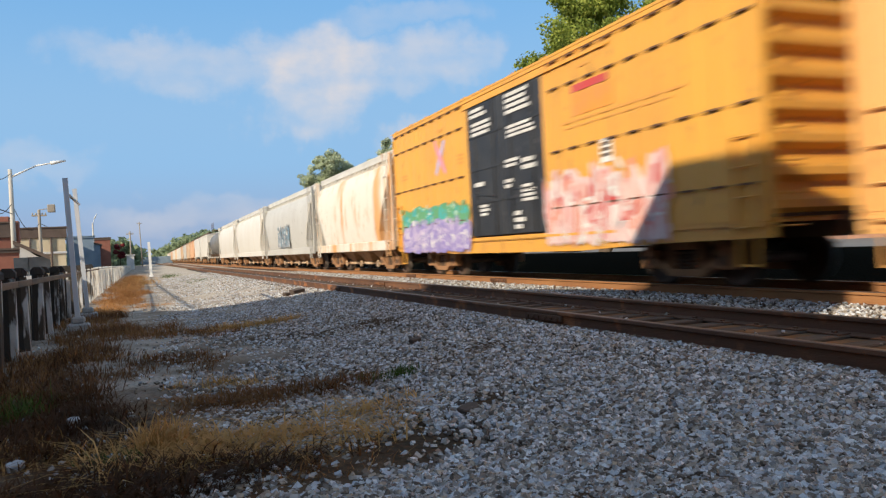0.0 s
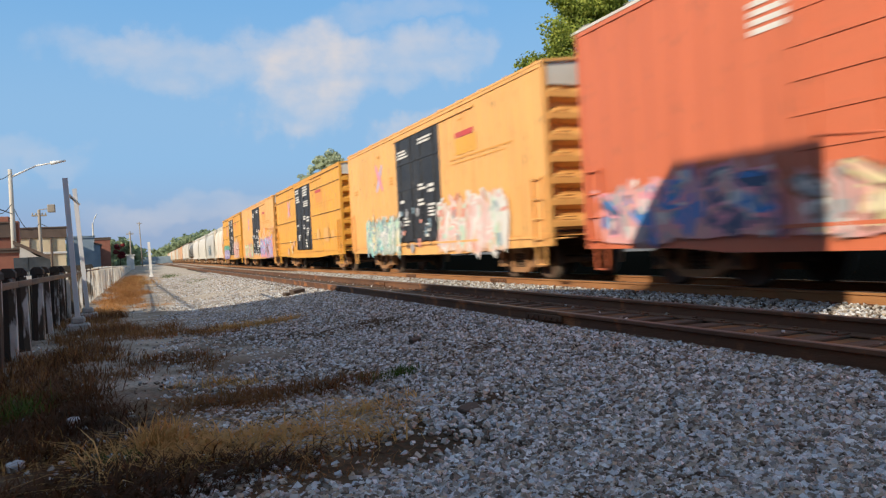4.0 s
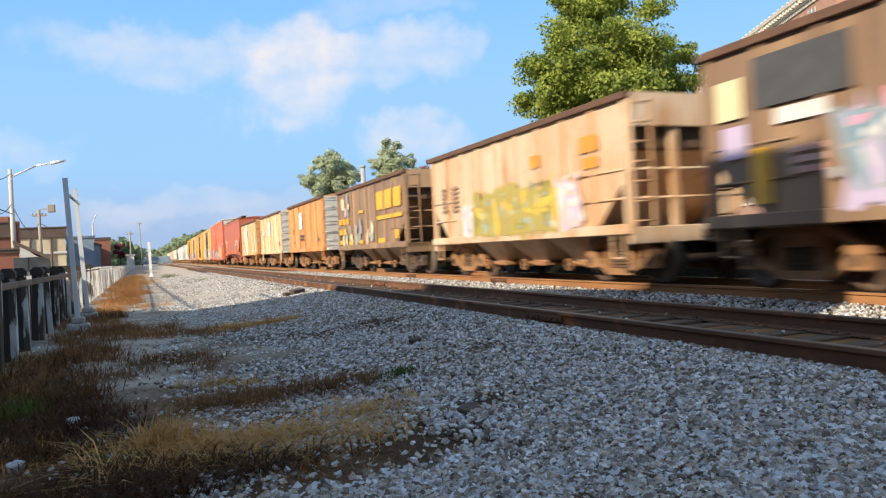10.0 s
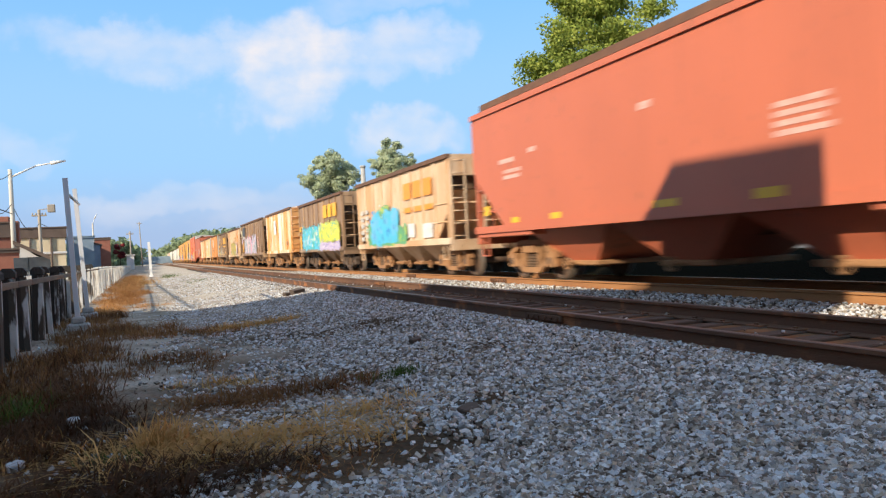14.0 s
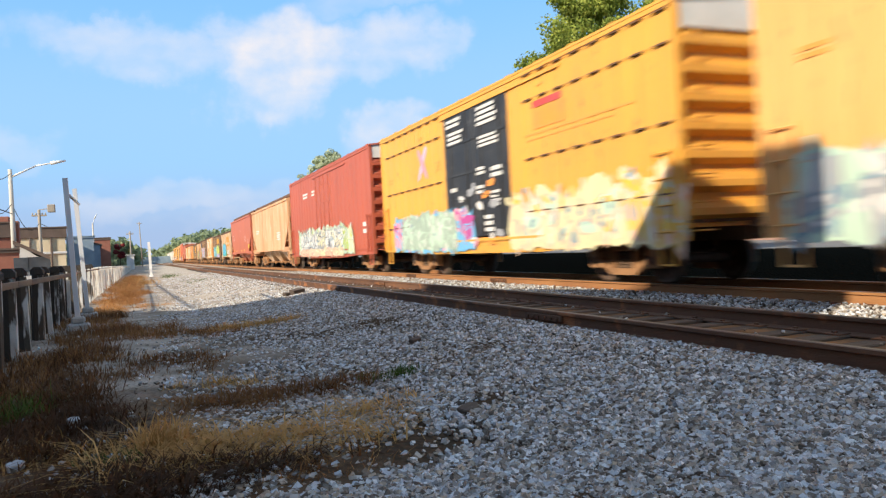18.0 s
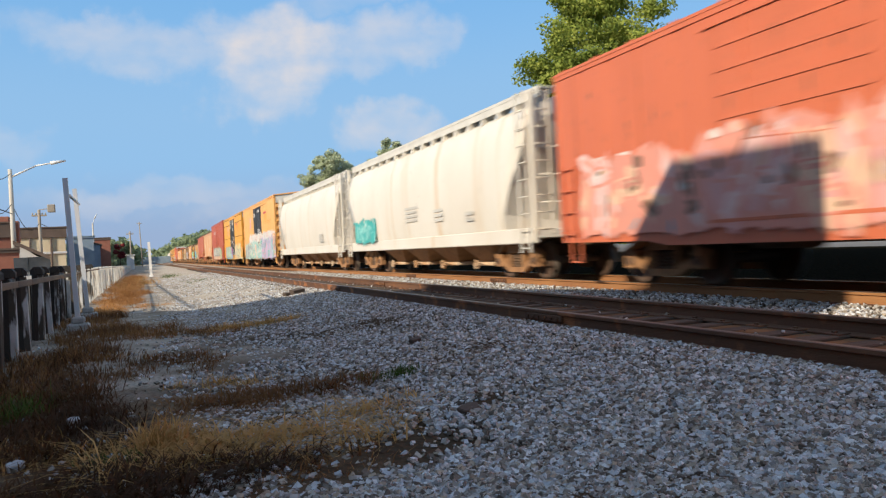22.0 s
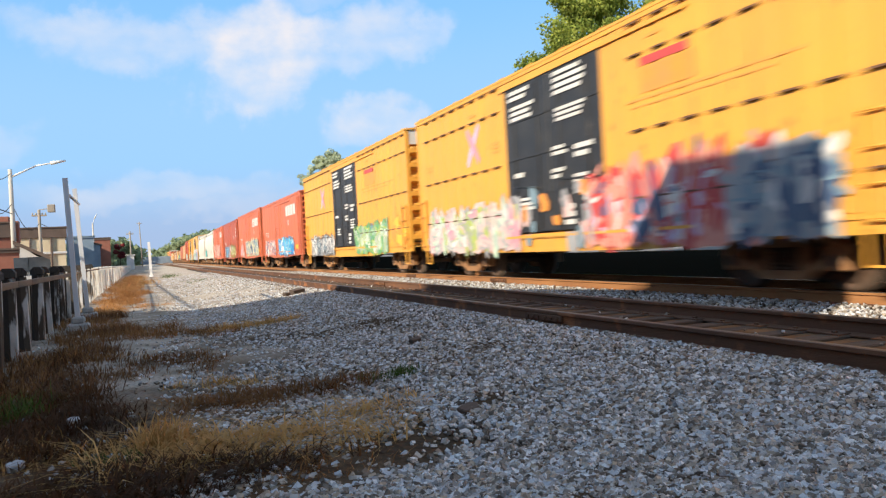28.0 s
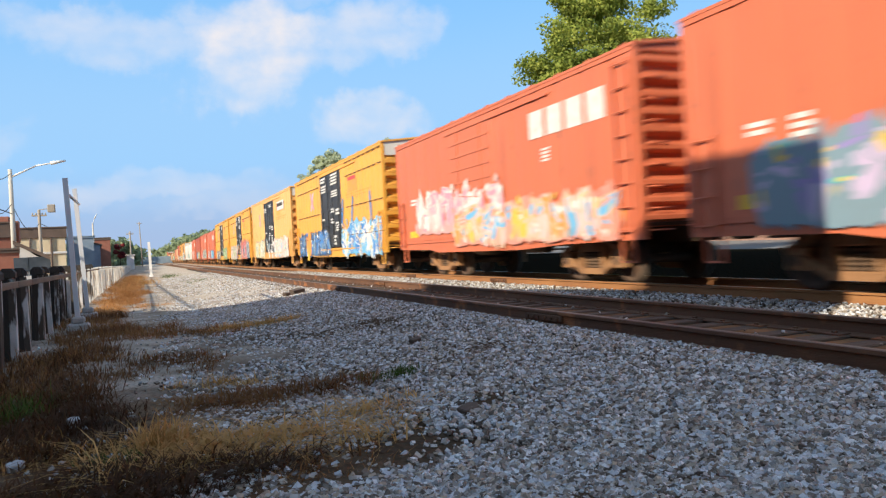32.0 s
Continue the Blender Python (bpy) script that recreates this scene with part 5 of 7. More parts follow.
def ground_material():
    m, n, l, b = material("trackside_ground")
    geo = n.new("ShaderNodeNewGeometry")
    sep = n.new("ShaderNodeSeparateXYZ")
    l.new(geo.outputs["Position"], sep.inputs[0])
    stone = n.new("ShaderNodeTexVoronoi")
    stone.inputs["Scale"].default_value = 16.0
    l.new(geo.outputs["Position"], stone.inputs["Vector"])
    ramp = n.new("ShaderNodeValToRGB")
    ramp.color_ramp.elements[0].color, ramp.color_ramp.elements[1].color = (0.31, 0.27, 0.225, 1), (0.68, 0.60, 0.51, 1)
    bw = n.new("ShaderNodeRGBToBW")
    l.new(stone.outputs["Color"], bw.inputs[0])
    l.new(bw.outputs[0], ramp.inputs[0])
    gravel = mix(n, l, noise_fac(n, l, 0.9, low=0.4, high=0.7, shift=False), ramp.outputs[0], (0.47, 0.41, 0.33))
    fine = n.new("ShaderNodeMapRange")               # near ground darkened so gaps between the loose stones look shaded
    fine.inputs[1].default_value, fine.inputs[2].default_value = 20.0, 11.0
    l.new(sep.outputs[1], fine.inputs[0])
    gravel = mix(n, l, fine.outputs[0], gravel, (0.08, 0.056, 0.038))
    dirt = mix(n, l, noise_fac(n, l, 1.1, low=0.42, high=0.66, shift=False), (0.09, 0.048, 0.026), (0.25, 0.185, 0.125))
    dust = n.new("ShaderNodeMapRange")               # pale dust on the bare soil farther along
    dust.inputs[1].default_value, dust.inputs[2].default_value = 7.0, 8.4
    l.new(sep.outputs[1], dust.inputs[0])
    dirt = mix(n, l, dust.outputs[0], dirt, mix(n, l, noise_fac(n, l, 1.6, low=0.4, high=0.6, shift=False), (0.27, 0.215, 0.165), (0.42, 0.36, 0.30)))
    # bare soil lies by the fence and thins out towards the ballast, wavering
    edge = n.new("ShaderNodeMapRange")
    edge.inputs[1].default_value, edge.inputs[2].default_value = 1.9, 0.2
    wav = n.new("ShaderNodeMath")
    wav.operation = "MULTIPLY_ADD"
    wav.inputs[1].default_value = 2.4
    l.new(noise_fac(n, l, 0.55, low=0.3, high=0.7, shift=False), wav.inputs[0])
    neg = n.new("ShaderNodeMath")
    neg.operation = "SUBTRACT"
    l.new(sep.outputs[0], neg.inputs[0])
    l.new(wav.outputs[0], neg.inputs[1])
    wav.inputs[2].default_value = -1.2
    l.new(neg.outputs[0], edge.inputs[0])
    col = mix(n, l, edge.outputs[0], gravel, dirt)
    lo, hi = n.new("ShaderNodeMapRange"), n.new("ShaderNodeMapRange")      # cinders between the siding's rails
    lo.inputs[1].default_value, lo.inputs[2].default_value = 4.6, 4.8
    hi.inputs[1].default_value, hi.inputs[2].default_value = 6.25, 6.05
    band = n.new("ShaderNodeMath")
    band.operation = "MULTIPLY"
    l.new(sep.outputs[0], lo.inputs[0])
    l.new(sep.outputs[0], hi.inputs[0])
    l.new(lo.outputs[0], band.inputs[0])
    l.new(hi.outputs[0], band.inputs[1])
    col = mix(n, l, band.outputs[0], col, mix(n, l, noise_fac(n, l, 2.0, low=0.35, high=0.65, shift=False), (0.13, 0.085, 0.055), (0.25, 0.145, 0.08)))
    far = n.new("ShaderNodeMapRange")                 # ground past the train coloured near-black to stand for its shade
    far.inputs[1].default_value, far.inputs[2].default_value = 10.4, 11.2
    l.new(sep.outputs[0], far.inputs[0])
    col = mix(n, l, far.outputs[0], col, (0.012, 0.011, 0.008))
    street = n.new("ShaderNodeMapRange")              # a pale paved street behind the bank
    street.inputs[1].default_value, street.inputs[2].default_value = 24.0, 25.0
    l.new(sep.outputs[0], street.inputs[0])
    col = mix(n, l, street.outputs[0], col, (0.22, 0.215, 0.21))
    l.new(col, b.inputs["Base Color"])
    b.inputs["Roughness"].default_value = 0.95
    b.inputs["Specular IOR Level"].default_value = 0.0
    bump(n, l, b, stone.outputs["Distance"], 0.9, 0.03)
    return m


GROUND = ground_material()
def grid_lines(lo, hi, fine_lo, fine_hi, step):
    out, d, v = [], step, fine_hi
    k = np.arange(fine_lo, fine_hi + 1e-6, step).tolist()
    while v < hi:
        d *= 1.6
        v += d
        out.append(min(v, hi))
    left, d, v = [], step, fine_lo
    while v > lo:
        d *= 1.6
        v -= d
        left.append(max(v, lo))
    return left[::-1] + k + out


_xs = grid_lines(-3000, 3000, -6, 26, 0.2)
_ys = grid_lines(-600, 4200, 1, 40, 0.25)
_v = []
for _y in _ys:
    for _x in _xs:
        _near = max(0.0, 1 - max(0, _y - 30) / 40) if -8 < _x < 14 else 0
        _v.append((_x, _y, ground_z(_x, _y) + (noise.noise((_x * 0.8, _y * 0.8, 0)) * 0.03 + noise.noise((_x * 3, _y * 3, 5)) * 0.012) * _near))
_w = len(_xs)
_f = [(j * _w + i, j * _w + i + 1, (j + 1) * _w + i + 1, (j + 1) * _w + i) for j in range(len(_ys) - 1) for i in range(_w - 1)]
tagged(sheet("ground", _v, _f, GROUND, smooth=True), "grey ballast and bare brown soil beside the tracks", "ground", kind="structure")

RAIL_RUST = surface("rusty_rail_web", (0.16, 0.074, 0.036), (0.09, 0.046, 0.028), 3, rough=0.85, relief=0.3, grain=60, stretch=(1, 0.2, 1), spot=(0.34, 0.135, 0.05), spot_scale=2.2, spot_low=0.58, spot_high=0.7)
RAIL_RUST_DRY = surface("orange_rail_rust", (0.34, 0.16, 0.06), (0.25, 0.11, 0.045), 3, rough=0.85, relief=0.3, grain=60, stretch=(1, 0.2, 1))
RAIL_HEAD = surface("worn_rail_head", (0.34, 0.31, 0.28), (0.22, 0.16, 0.12), 6, rough=0.35, metal=0.8, relief=0.05, stretch=(1, 0.1, 1))
DULL_HEAD = surface("dull_rail_head", (0.16, 0.115, 0.085), (0.10, 0.065, 0.045), 6, rough=0.5, metal=0.4, relief=0.05, stretch=(1, 0.1, 1))
TIE = surface("weathered_tie_wood", (0.060, 0.040, 0.030), (0.105, 0.078, 0.058), 4, rough=0.9, relief=0.5, grain=30, stretch=(0.15, 1, 1))


def rail(off, name, mat, parent, head):
    """Flat-bottomed rail swept along the line."""
    prof = [(-0.075, -0.18), (-0.075, -0.168), (-0.012, -0.145), (-0.010, -0.05), (-0.036, -0.038), (-0.036, -0.006), (-0.028, 0), (0.028, 0), (0.036, -0.006), (0.036, -0.038), (0.010, -0.05), (0.012, -0.145), (0.075, -0.168), (0.075, -0.18)]
    stations = [-60, -20, 0, 20, 40] + [43 + k * 5 for k in range(11)] + [150, 300, 600, 1200, 2000]
    v, f, sl = [], [], []
    for s in stations:
        x, y, a = path(s, off)
        for px, pz in prof:
            v.append((x + px * math.cos(a), y - px * math.sin(a) * -1, pz))
    n = len(prof)
    for j in range(len(stations) - 1):
        for i in range(n):
            f.append((j * n + i, j * n + (i + 1) % n, (j + 1) * n + (i + 1) % n, (j + 1) * n + i))
            sl.append(1 if 5 <= i <= 7 else 0)
    return sheet(name, v, f, [mat, head], parent, sl)


for _x, _nm, _m in ((SIDING_X, "siding_track", RAIL_RUST), (TRAIN_X, "main_track", RAIL_RUST_DRY)):
    _t = tagged(thing("track", "rusty steel rails on weathered wooden ties in grey ballast", "railway track"), kind="structure")
    _t.name = _nm
    rail(_x - 0.755, "rail", _m, _t, DULL_HEAD if _x == SIDING_X else RAIL_HEAD)
    rail(_x + 0.755, "rail", _m, _t, DULL_HEAD if _x == SIDING_X else RAIL_HEAD)

# ---- unseen caster added beside the fence: shades yard, siding and part of the train ----
BRICK = surface("red_brick", (0.36, 0.13, 0.08), (0.28, 0.10, 0.07), 6, rough=0.9)
shade_block = thing("depot_building", "unseen brick block with a stepped, sloping roofline, added to cast shade", "building")
bm = bmesh.new()
prism(bm, [(-25, -0.5), (-25, 7.2), (-0.6, 7.2), (-0.6, 9.8), (2.15, 9.83), (3.3, 8.35), (9.7, 7.0), (13.2, 6.12), (15.2, 3.76), (19.5, 2.31), (19.5, -0.5)], -15.0, -6.0, "x")
part("wall", bm, BRICK, shade_block)
_top = [(-25, 7.2), (-0.6, 7.2), None, (-0.6, 9.8), (2.15, 9.83), (3.3, 8.35), (9.7, 7.0), (13.2, 6.12), (15.2, 3.76), (19.5, 2.31)]
for _p, _q in zip(_top, _top[1:]):
    if _p and _q:
        bm = bmesh.new()
        prism(bm, [_p, _q, (_q[0], _q[1] + 0.02), (_p[0], _p[1] + 0.02)], -15.0, -6.0, "x")
        part("roof_slope", bm, surface("grey_roof_sheet", (0.25, 0.24, 0.23), (0.18, 0.17, 0.16), 2, rough=0.7), shade_block)
for _y in (-20, -15, -10, -5, 2, 6, 10):
    bm = bmesh.new()
    box(bm, -6.02, -5.96, _y - 0.6, _y + 0.6, 1.0, 2.8)
    part("window", bm, surface("shade_block_glass", (0.05, 0.06, 0.07), None, 2, rough=0.1, relief=0), shade_block)
# ---- far point by bearing (degrees right of +Y) and distance ----
def spot(bearing, dist, rise=None):
    a = radians(bearing)
    return Vector((math.sin(a) * dist, math.cos(a) * dist, -0.4 if rise is None else EYE[2] + rise * dist))


# ---- fence of heavy posts and dark boards ----
PEELED = surface("peeling_white_paint", (0.60, 0.60, 0.58), (0.45, 0.45, 0.43), 5, rough=0.8, relief=0.4, spot=(0.07, 0.055, 0.04), spot_scale=6, spot_low=0.46, spot_high=0.52, spot_stretch=(1, 1, 0.25))
TARRED = surface("dark_tarred_boards", (0.030, 0.024, 0.020), (0.06, 0.048, 0.036), 5, rough=0.9, relief=0.5, stretch=(1, 1, 0.2))
RAIL_WOOD = surface("weathered_rail_wood", (0.24, 0.17, 0.11), (0.15, 0.11, 0.08), 5, rough=0.9, relief=0.5, stretch=(1, 0.15, 1))
FENCE_WHITE = surface("old_white_fence_paint", (0.72, 0.69, 0.63), (0.58, 0.54, 0.47), 5, rough=0.8, relief=0.4, spot=(0.22, 0.17, 0.12), spot_scale=5, spot_low=0.58, spot_high=0.66, spot_stretch=(1, 1, 0.25))
FENCE_X = -1.70
fence = thing("fence", "old post fence with peeling white paint and dark boards", "fence")
bm = bmesh.new()
box(bm, -0.08, 0.055, -0.08, 0.08, 0, 1.18, 1, 0.01)
box(bm, 0.0, 0.085, -0.086, 0.07, 0.01, 1.17, 0, 0.006)
_post = bpy.data.meshes.new("post")
bm.to_mesh(_post); bm.free(); _post.materials.append(PEELED); _post.materials.append(TARRED)
bm = bmesh.new()
prism(bm, [(-0.10, 0), (-0.10, 0.07), (-0.05, 0.13), (0.05, 0.13), (0.10, 0.07), (0.10, 0)], -0.10, 0.10, "y")
_cap = bpy.data.meshes.new("cap")
bm.to_mesh(_cap); bm.free(); _cap.materials.append(TARRED)
bm = bmesh.new()
box(bm, -0.08, 0.08, -0.08, 0.08, 0, 1.18, 0, 0.01)
_pale_post = bpy.data.meshes.new("post")
bm.to_mesh(_pale_post); bm.free(); _pale_post.materials.append(FENCE_WHITE)
_r = random.Random(5)
_y, _near = 7.4, True
while _y < 132:
    _z = -0.44 - max(0, _y - 36) * 0.004
    _o = child("post", _post if _y < 30 else _pale_post, fence, pose(FENCE_X + _r.uniform(-.03, .03), _y, _z, _r.uniform(-1.5, 1.5), _r.uniform(-1.5, 1.5), _r.uniform(-4, 4)))
    if _y < 31:
        child("cap", _cap, _o, pose(0, 0, 1.18))
    _y += 1.42
_y = 7.4
_k = 0
while _y < 130:
    _z = -0.44 - max(0, _y - 36) * 0.004
    bm = bmesh.new()
    box(bm, FENCE_X + 0.09, FENCE_X + 0.13, _y + 0.02, _y + 1.40, _z + (1.04 if _y < 20 else 1.085), _z + 1.13, 0, 0.008)
    part("rail", bm, RAIL_WOOD if _y < 32 else FENCE_WHITE, fence)
    if _y < 20:
        for _b in range(5):
            bm = bmesh.new()
            _a = _y + 0.10 + _b * 0.245
            _t = _r.uniform(-.03, .05)
            box(bm, FENCE_X - 0.11, FENCE_X - 0.085, _a, _a + 0.215, _z + _r.uniform(0, .05), _z + 1.02 + _t, 0, 0.006)
            part("board", bm, TARRED if _r.random() < 0.5 else PEELED, fence)
    elif _y > 32 and _y < 76:
        for _b in range(4):
            bm = bmesh.new()
            _a = _y + 0.14 + _b * 0.31
            box(bm, FENCE_X + 0.02, FENCE_X + 0.05, _a, _a + 0.11, _z + _r.uniform(0.02, .08), _z + 1.03, 0, 0.006)
            part("picket", bm, FENCE_WHITE, fence)
    elif _y >= 76:
        for _b, _h in ((0.2, 0.14), (0.6, 0.14)):
            bm = bmesh.new()
            box(bm, FENCE_X - 0.11, FENCE_X - 0.085, _y, _y + 1.42, _z + _b, _z + _b + 0.3, 0, 0.006)
            part("board", bm, FENCE_WHITE, fence)
    _y += 1.42

# ---- sign posts on concrete feet ----
STEEL = surface("galvanised_steel", (0.66, 0.67, 0.68), (0.55, 0.56, 0.58), 3, rough=0.5, metal=0.15, relief=0.06, stretch=(1, 1, 0.3))
CONCRETE = surface("pale_concrete", (0.42, 0.41, 0.39), (0.30, 0.29, 0.27), 4, rough=0.9, relief=0.5)
sign = thing("sign_frame", "two bare galvanised steel posts on concrete feet", "sign post")
for _x, _y, _h, _lx in ((-1.19, 16.15, 2.97, -0.10), (-1.22, 19.5, 3.07, -0.15)):
    bm = bmesh.new()
    prism(bm, [(-0.046, -0.04), (0.046, -0.04), (0.046, 0.04), (0.024, 0.04), (0.024, -0.02), (-0.024, -0.02), (-0.024, 0.04), (-0.046, 0.04)], 0, _h, "z")
    part("post", bm, STEEL, sign, place=pose(_x, _y, -0.40, 0, math.degrees(math.atan2(_lx, _h)), 0))
    bm = bmesh.new()
    box(bm, _x - 0.20, _x + 0.20, _y - 0.2, _y + 0.2, -0.46, -0.27, 0, 0.03)
    box(bm, _x - 0.12, _x + 0.12, _y - 0.12, _y + 0.12, -0.27, -0.14, 0, 0.03)
    part("foot", bm, CONCRETE, sign)
bm = bmesh.new()
rod(bm, (-1.25, 16.2, 2.25), (-1.29, 19.5, 2.30), 0.03, n=6)
part("brace", bm, STEEL, sign)

# ---- white marker post ----
WHITE_POST = surface("white_post_paint", (0.78, 0.77, 0.74), (0.62, 0.60, 0.56), 4, rough=0.6, relief=0.2)
marker = thing("marker_post", "white wooden marker post on a small base", "post")
bm = bmesh.new()
prism(bm, [(-0.10, -0.10), (0.10, -0.10), (0.10, 0.10), (-0.10, 0.10)], 0, 2.85, "z")
part("shaft", bm, WHITE_POST, marker, place=pose(0.70, 64.8, -0.42, 0, -1.2, 0))
bm = bmesh.new()
box(bm, 0.54, 0.86, 64.65, 64.95, -0.5, -0.25, 0, 0.03)
part("base", bm, WHITE_POST, marker)

# ---- poles and lamps by the yard ----
POLE = surface("grey_pole_wood", (0.36, 0.31, 0.25), (0.26, 0.22, 0.17), 4, rough=0.9, relief=0.4, stretch=(1, 1, 0.1))
PALE_POLE = surface("pale_painted_pole", (0.55, 0.52, 0.46), (0.44, 0.40, 0.34), 4, rough=0.8, relief=0.3, stretch=(1, 1, 0.1))
LAMP_GREY = surface("lamp_housing", (0.70, 0.70, 0.68), (0.6, 0.6, 0.58), 4, rough=0.4, relief=0)
def street_lamp(bearing, dist, top, arm_bearing, arm_rise, arm_from, mat=None):
    lamp = thing("street_lamp", "tall pale street lamp with a long upswept arm", "street lamp")
    a, b = spot(bearing, dist), spot(bearing, dist, top)
    bm = bmesh.new()
    rod(bm, a, b, 0.19, 0.13, 10)
    part("pole", bm, mat or PALE_POLE, lamp)
    e, s = spot(arm_bearing, dist, arm_rise), spot(bearing, dist, arm_from)
    mid = s.lerp(e, 0.5) + Vector((0, 0, 0.25))
    bm = bmesh.new()
    rod(bm, s, mid, 0.07, 0.06, 8)
    rod(bm, mid, e, 0.06, 0.05, 8)
    arm = part("arm", bm, LAMP_GREY, lamp)
    bm = bmesh.new()
    d = (e - mid).normalized()
    rod(bm, e - d * 0.7, e + d * 0.3, 0.14, 0.07, 10)
    part("lamp_head", bm, LAMP_GREY, arm)
    return lamp


street_lamp(-7.82, 60, 0.1154, -4.75, 0.1250, 0.1060)
street_lamp(-3.0, 150, 0.050, -2.75, 0.0595, 0.0480)
def utility_pole(bearing, dist, top, lean=0.0, light=False, arm=0.6):
    pole = thing("utility_pole", "weathered wooden utility pole with a crossarm", "utility pole")
    a, b = spot(bearing, dist), spot(bearing + lean, dist, top)
    bm = bmesh.new()
    rod(bm, a, b, 0.17, 0.12, 10)
    part("pole", bm, POLE, pole)
    bm = bmesh.new()
    t = b + Vector((0, 0, -0.5))
    box(bm, t.x - arm, t.x + arm, t.y - 0.07, t.y + 0.07, t.z - 0.07, t.z + 0.07, 0, 0.01)
    for k in (-0.85 * arm, -0.4 * arm, 0.4 * arm, 0.85 * arm):
        rod(bm, (t.x + k, t.y, t.z + 0.05), (t.x + k, t.y, t.z + 0.25), 0.05, n=6)
    part("crossarm", bm, POLE, pole)
    if light:
        bm = bmesh.new()
        rod(bm, b, b + Vector((1.2, 0, 0.15)), 0.04, n=6)
        box(bm, b.x + 0.7, b.x + 1.3, b.y - 0.25, b.y + 0.25, b.z - 0.25, b.z + 0.45, 0, 0.05)
        part("flood_light", bm, POLE, pole)
    return pole


utility_pole(-6.25, 75, 0.0675, 0.0, True)
utility_pole(0.08, 210, 0.0497, -0.08)
utility_pole(-0.64, 150, 0.0382)
bm = bmesh.new()                               # slack cables between lamp pole and the near roofs
_a, _b = spot(-7.82, 60, 0.075), spot(-6.25, 75, 0.052)
for _s, _e, _d in ((Vector((-7.5, 15.1, 4.6)), Vector((-8.2, 59.4, 4.7)), 0.1), (_a, _b, 1.2), (spot(-9.5, 45, 0.075), _a, 0.6), (spot(-9.5, 45, 0.115), spot(-7.82, 60, 0.11), 0.45), (_b, spot(-2.5, 170, 0.03), 1.0)):
    _last = None
    for _i in range(9):
        _p = _s.lerp(_e, _i / 8) - Vector((0, 0, _d * math.sin(math.pi * _i / 8)))
        if _last is not None:
            rod(bm, _last, _p, 0.035 if _d == 0.1 else 0.022, n=5)
        _last = _p
tagged(part("overhead_cable", bm, TARRED), "slack black overhead cables between poles", "cable")

# ---- low buildings beyond the fence ----
BEIGE = surface("stained_beige_render", (0.66, 0.55, 0.38), (0.55, 0.45, 0.30), 0.8, rough=0.9, relief=0.2, spot=(0.20, 0.15, 0.09), spot_scale=0.8, spot_low=0.55, spot_high=0.72, spot_stretch=(1, 1, 0.15))
DARK_ROOF = surface("dark_roof_felt", (0.10, 0.07, 0.055), (0.14, 0.10, 0.08), 1, rough=0.9)
BLUE_METAL = surface("blue_grey_metal", (0.22, 0.29, 0.36), (0.17, 0.23, 0.29), 0.8, rough=0.6, relief=0.1)
OFF_WHITE = surface("off_white_boards", (0.62, 0.60, 0.58), (0.5, 0.48, 0.46), 1, rough=0.8)
RED_BRICK = surface("dull_red_brick", (0.30, 0.12, 0.08), (0.24, 0.09, 0.06), 1.5, rough=0.9)
GLASS = surface("dark_window_glass", (0.05, 0.06, 0.07), (0.08, 0.09, 0.10), 2, rough=0.12, relief=0)
def yard_building(label, b0, b1, dist, depth, top, wall, roof, parapet=0.5, windows=0, slope=0.0, pipes=0, ledge=False):
    """A block that faces the line of sight between two bearings."""
    a, b = spot(b0, dist), spot(b1, dist)
    ob = thing("yard_building", label, "building")
    ob.location = (a.x, a.y, -0.5)
    w = (b - a).length
    ob.rotation_euler = (0, 0, math.atan2(b.y - a.y, b.x - a.x))
    h = EYE[2] + top * dist + 0.5
    bm = bmesh.new()
    if slope:
        prism(bm, [(0, 0), (w, 0), (w, h - slope), (0, h)], 0, depth, "y")
    else:
        box(bm, 0, w, 0, depth, 0, h)
    part("wall", bm, wall, ob)
    bm = bmesh.new()
    if slope:
        prism(bm, [(-0.3, h + 0.1), (w + 0.3, h - slope + 0.02), (w + 0.3, h - slope + 0.22), (-0.3, h + 0.3)], -0.3, depth + 0.3, "y")
    else:
        box(bm, -0.15, w + 0.15, -0.15, depth + 0.15, h, h + parapet, 0, 0.03)
        box(bm, -0.22, w + 0.22, -0.22, depth + 0.22, h + parapet, h + parapet + 0.12)
    part("roof", bm, roof, ob)
    if ledge:
        bm = bmesh.new()
        box(bm, -0.1, w + 0.1, -0.14, 0.0, h * 0.62, h * 0.62 + 0.22, 0, 0.03)
        part("ledge", bm, OFF_WHITE, ob)
    for k in range(pipes):
        bm = bmesh.new()
        x = w * (k + 0.7) / (pipes + 0.4)
        rod(bm, (x, -0.12, 0), (x, -0.12, h), 0.09, n=8)
        part("downpipe", bm, DARK_ROOF, ob)
    for k in range(windows):
        bm = bmesh.new()
        x = w * (k + 0.5) / windows
        box(bm, x - 0.6, x + 0.6, -0.03, 0.05, h * 0.45, h * 0.75)
        win = part("window", bm, GLASS, ob)
        bm = bmesh.new()
        box(bm, x - 0.7, x + 0.7, -0.09, 0.0, h * 0.45 - 0.12, h * 0.45)
        part("sill", bm, OFF_WHITE, win)
    return ob


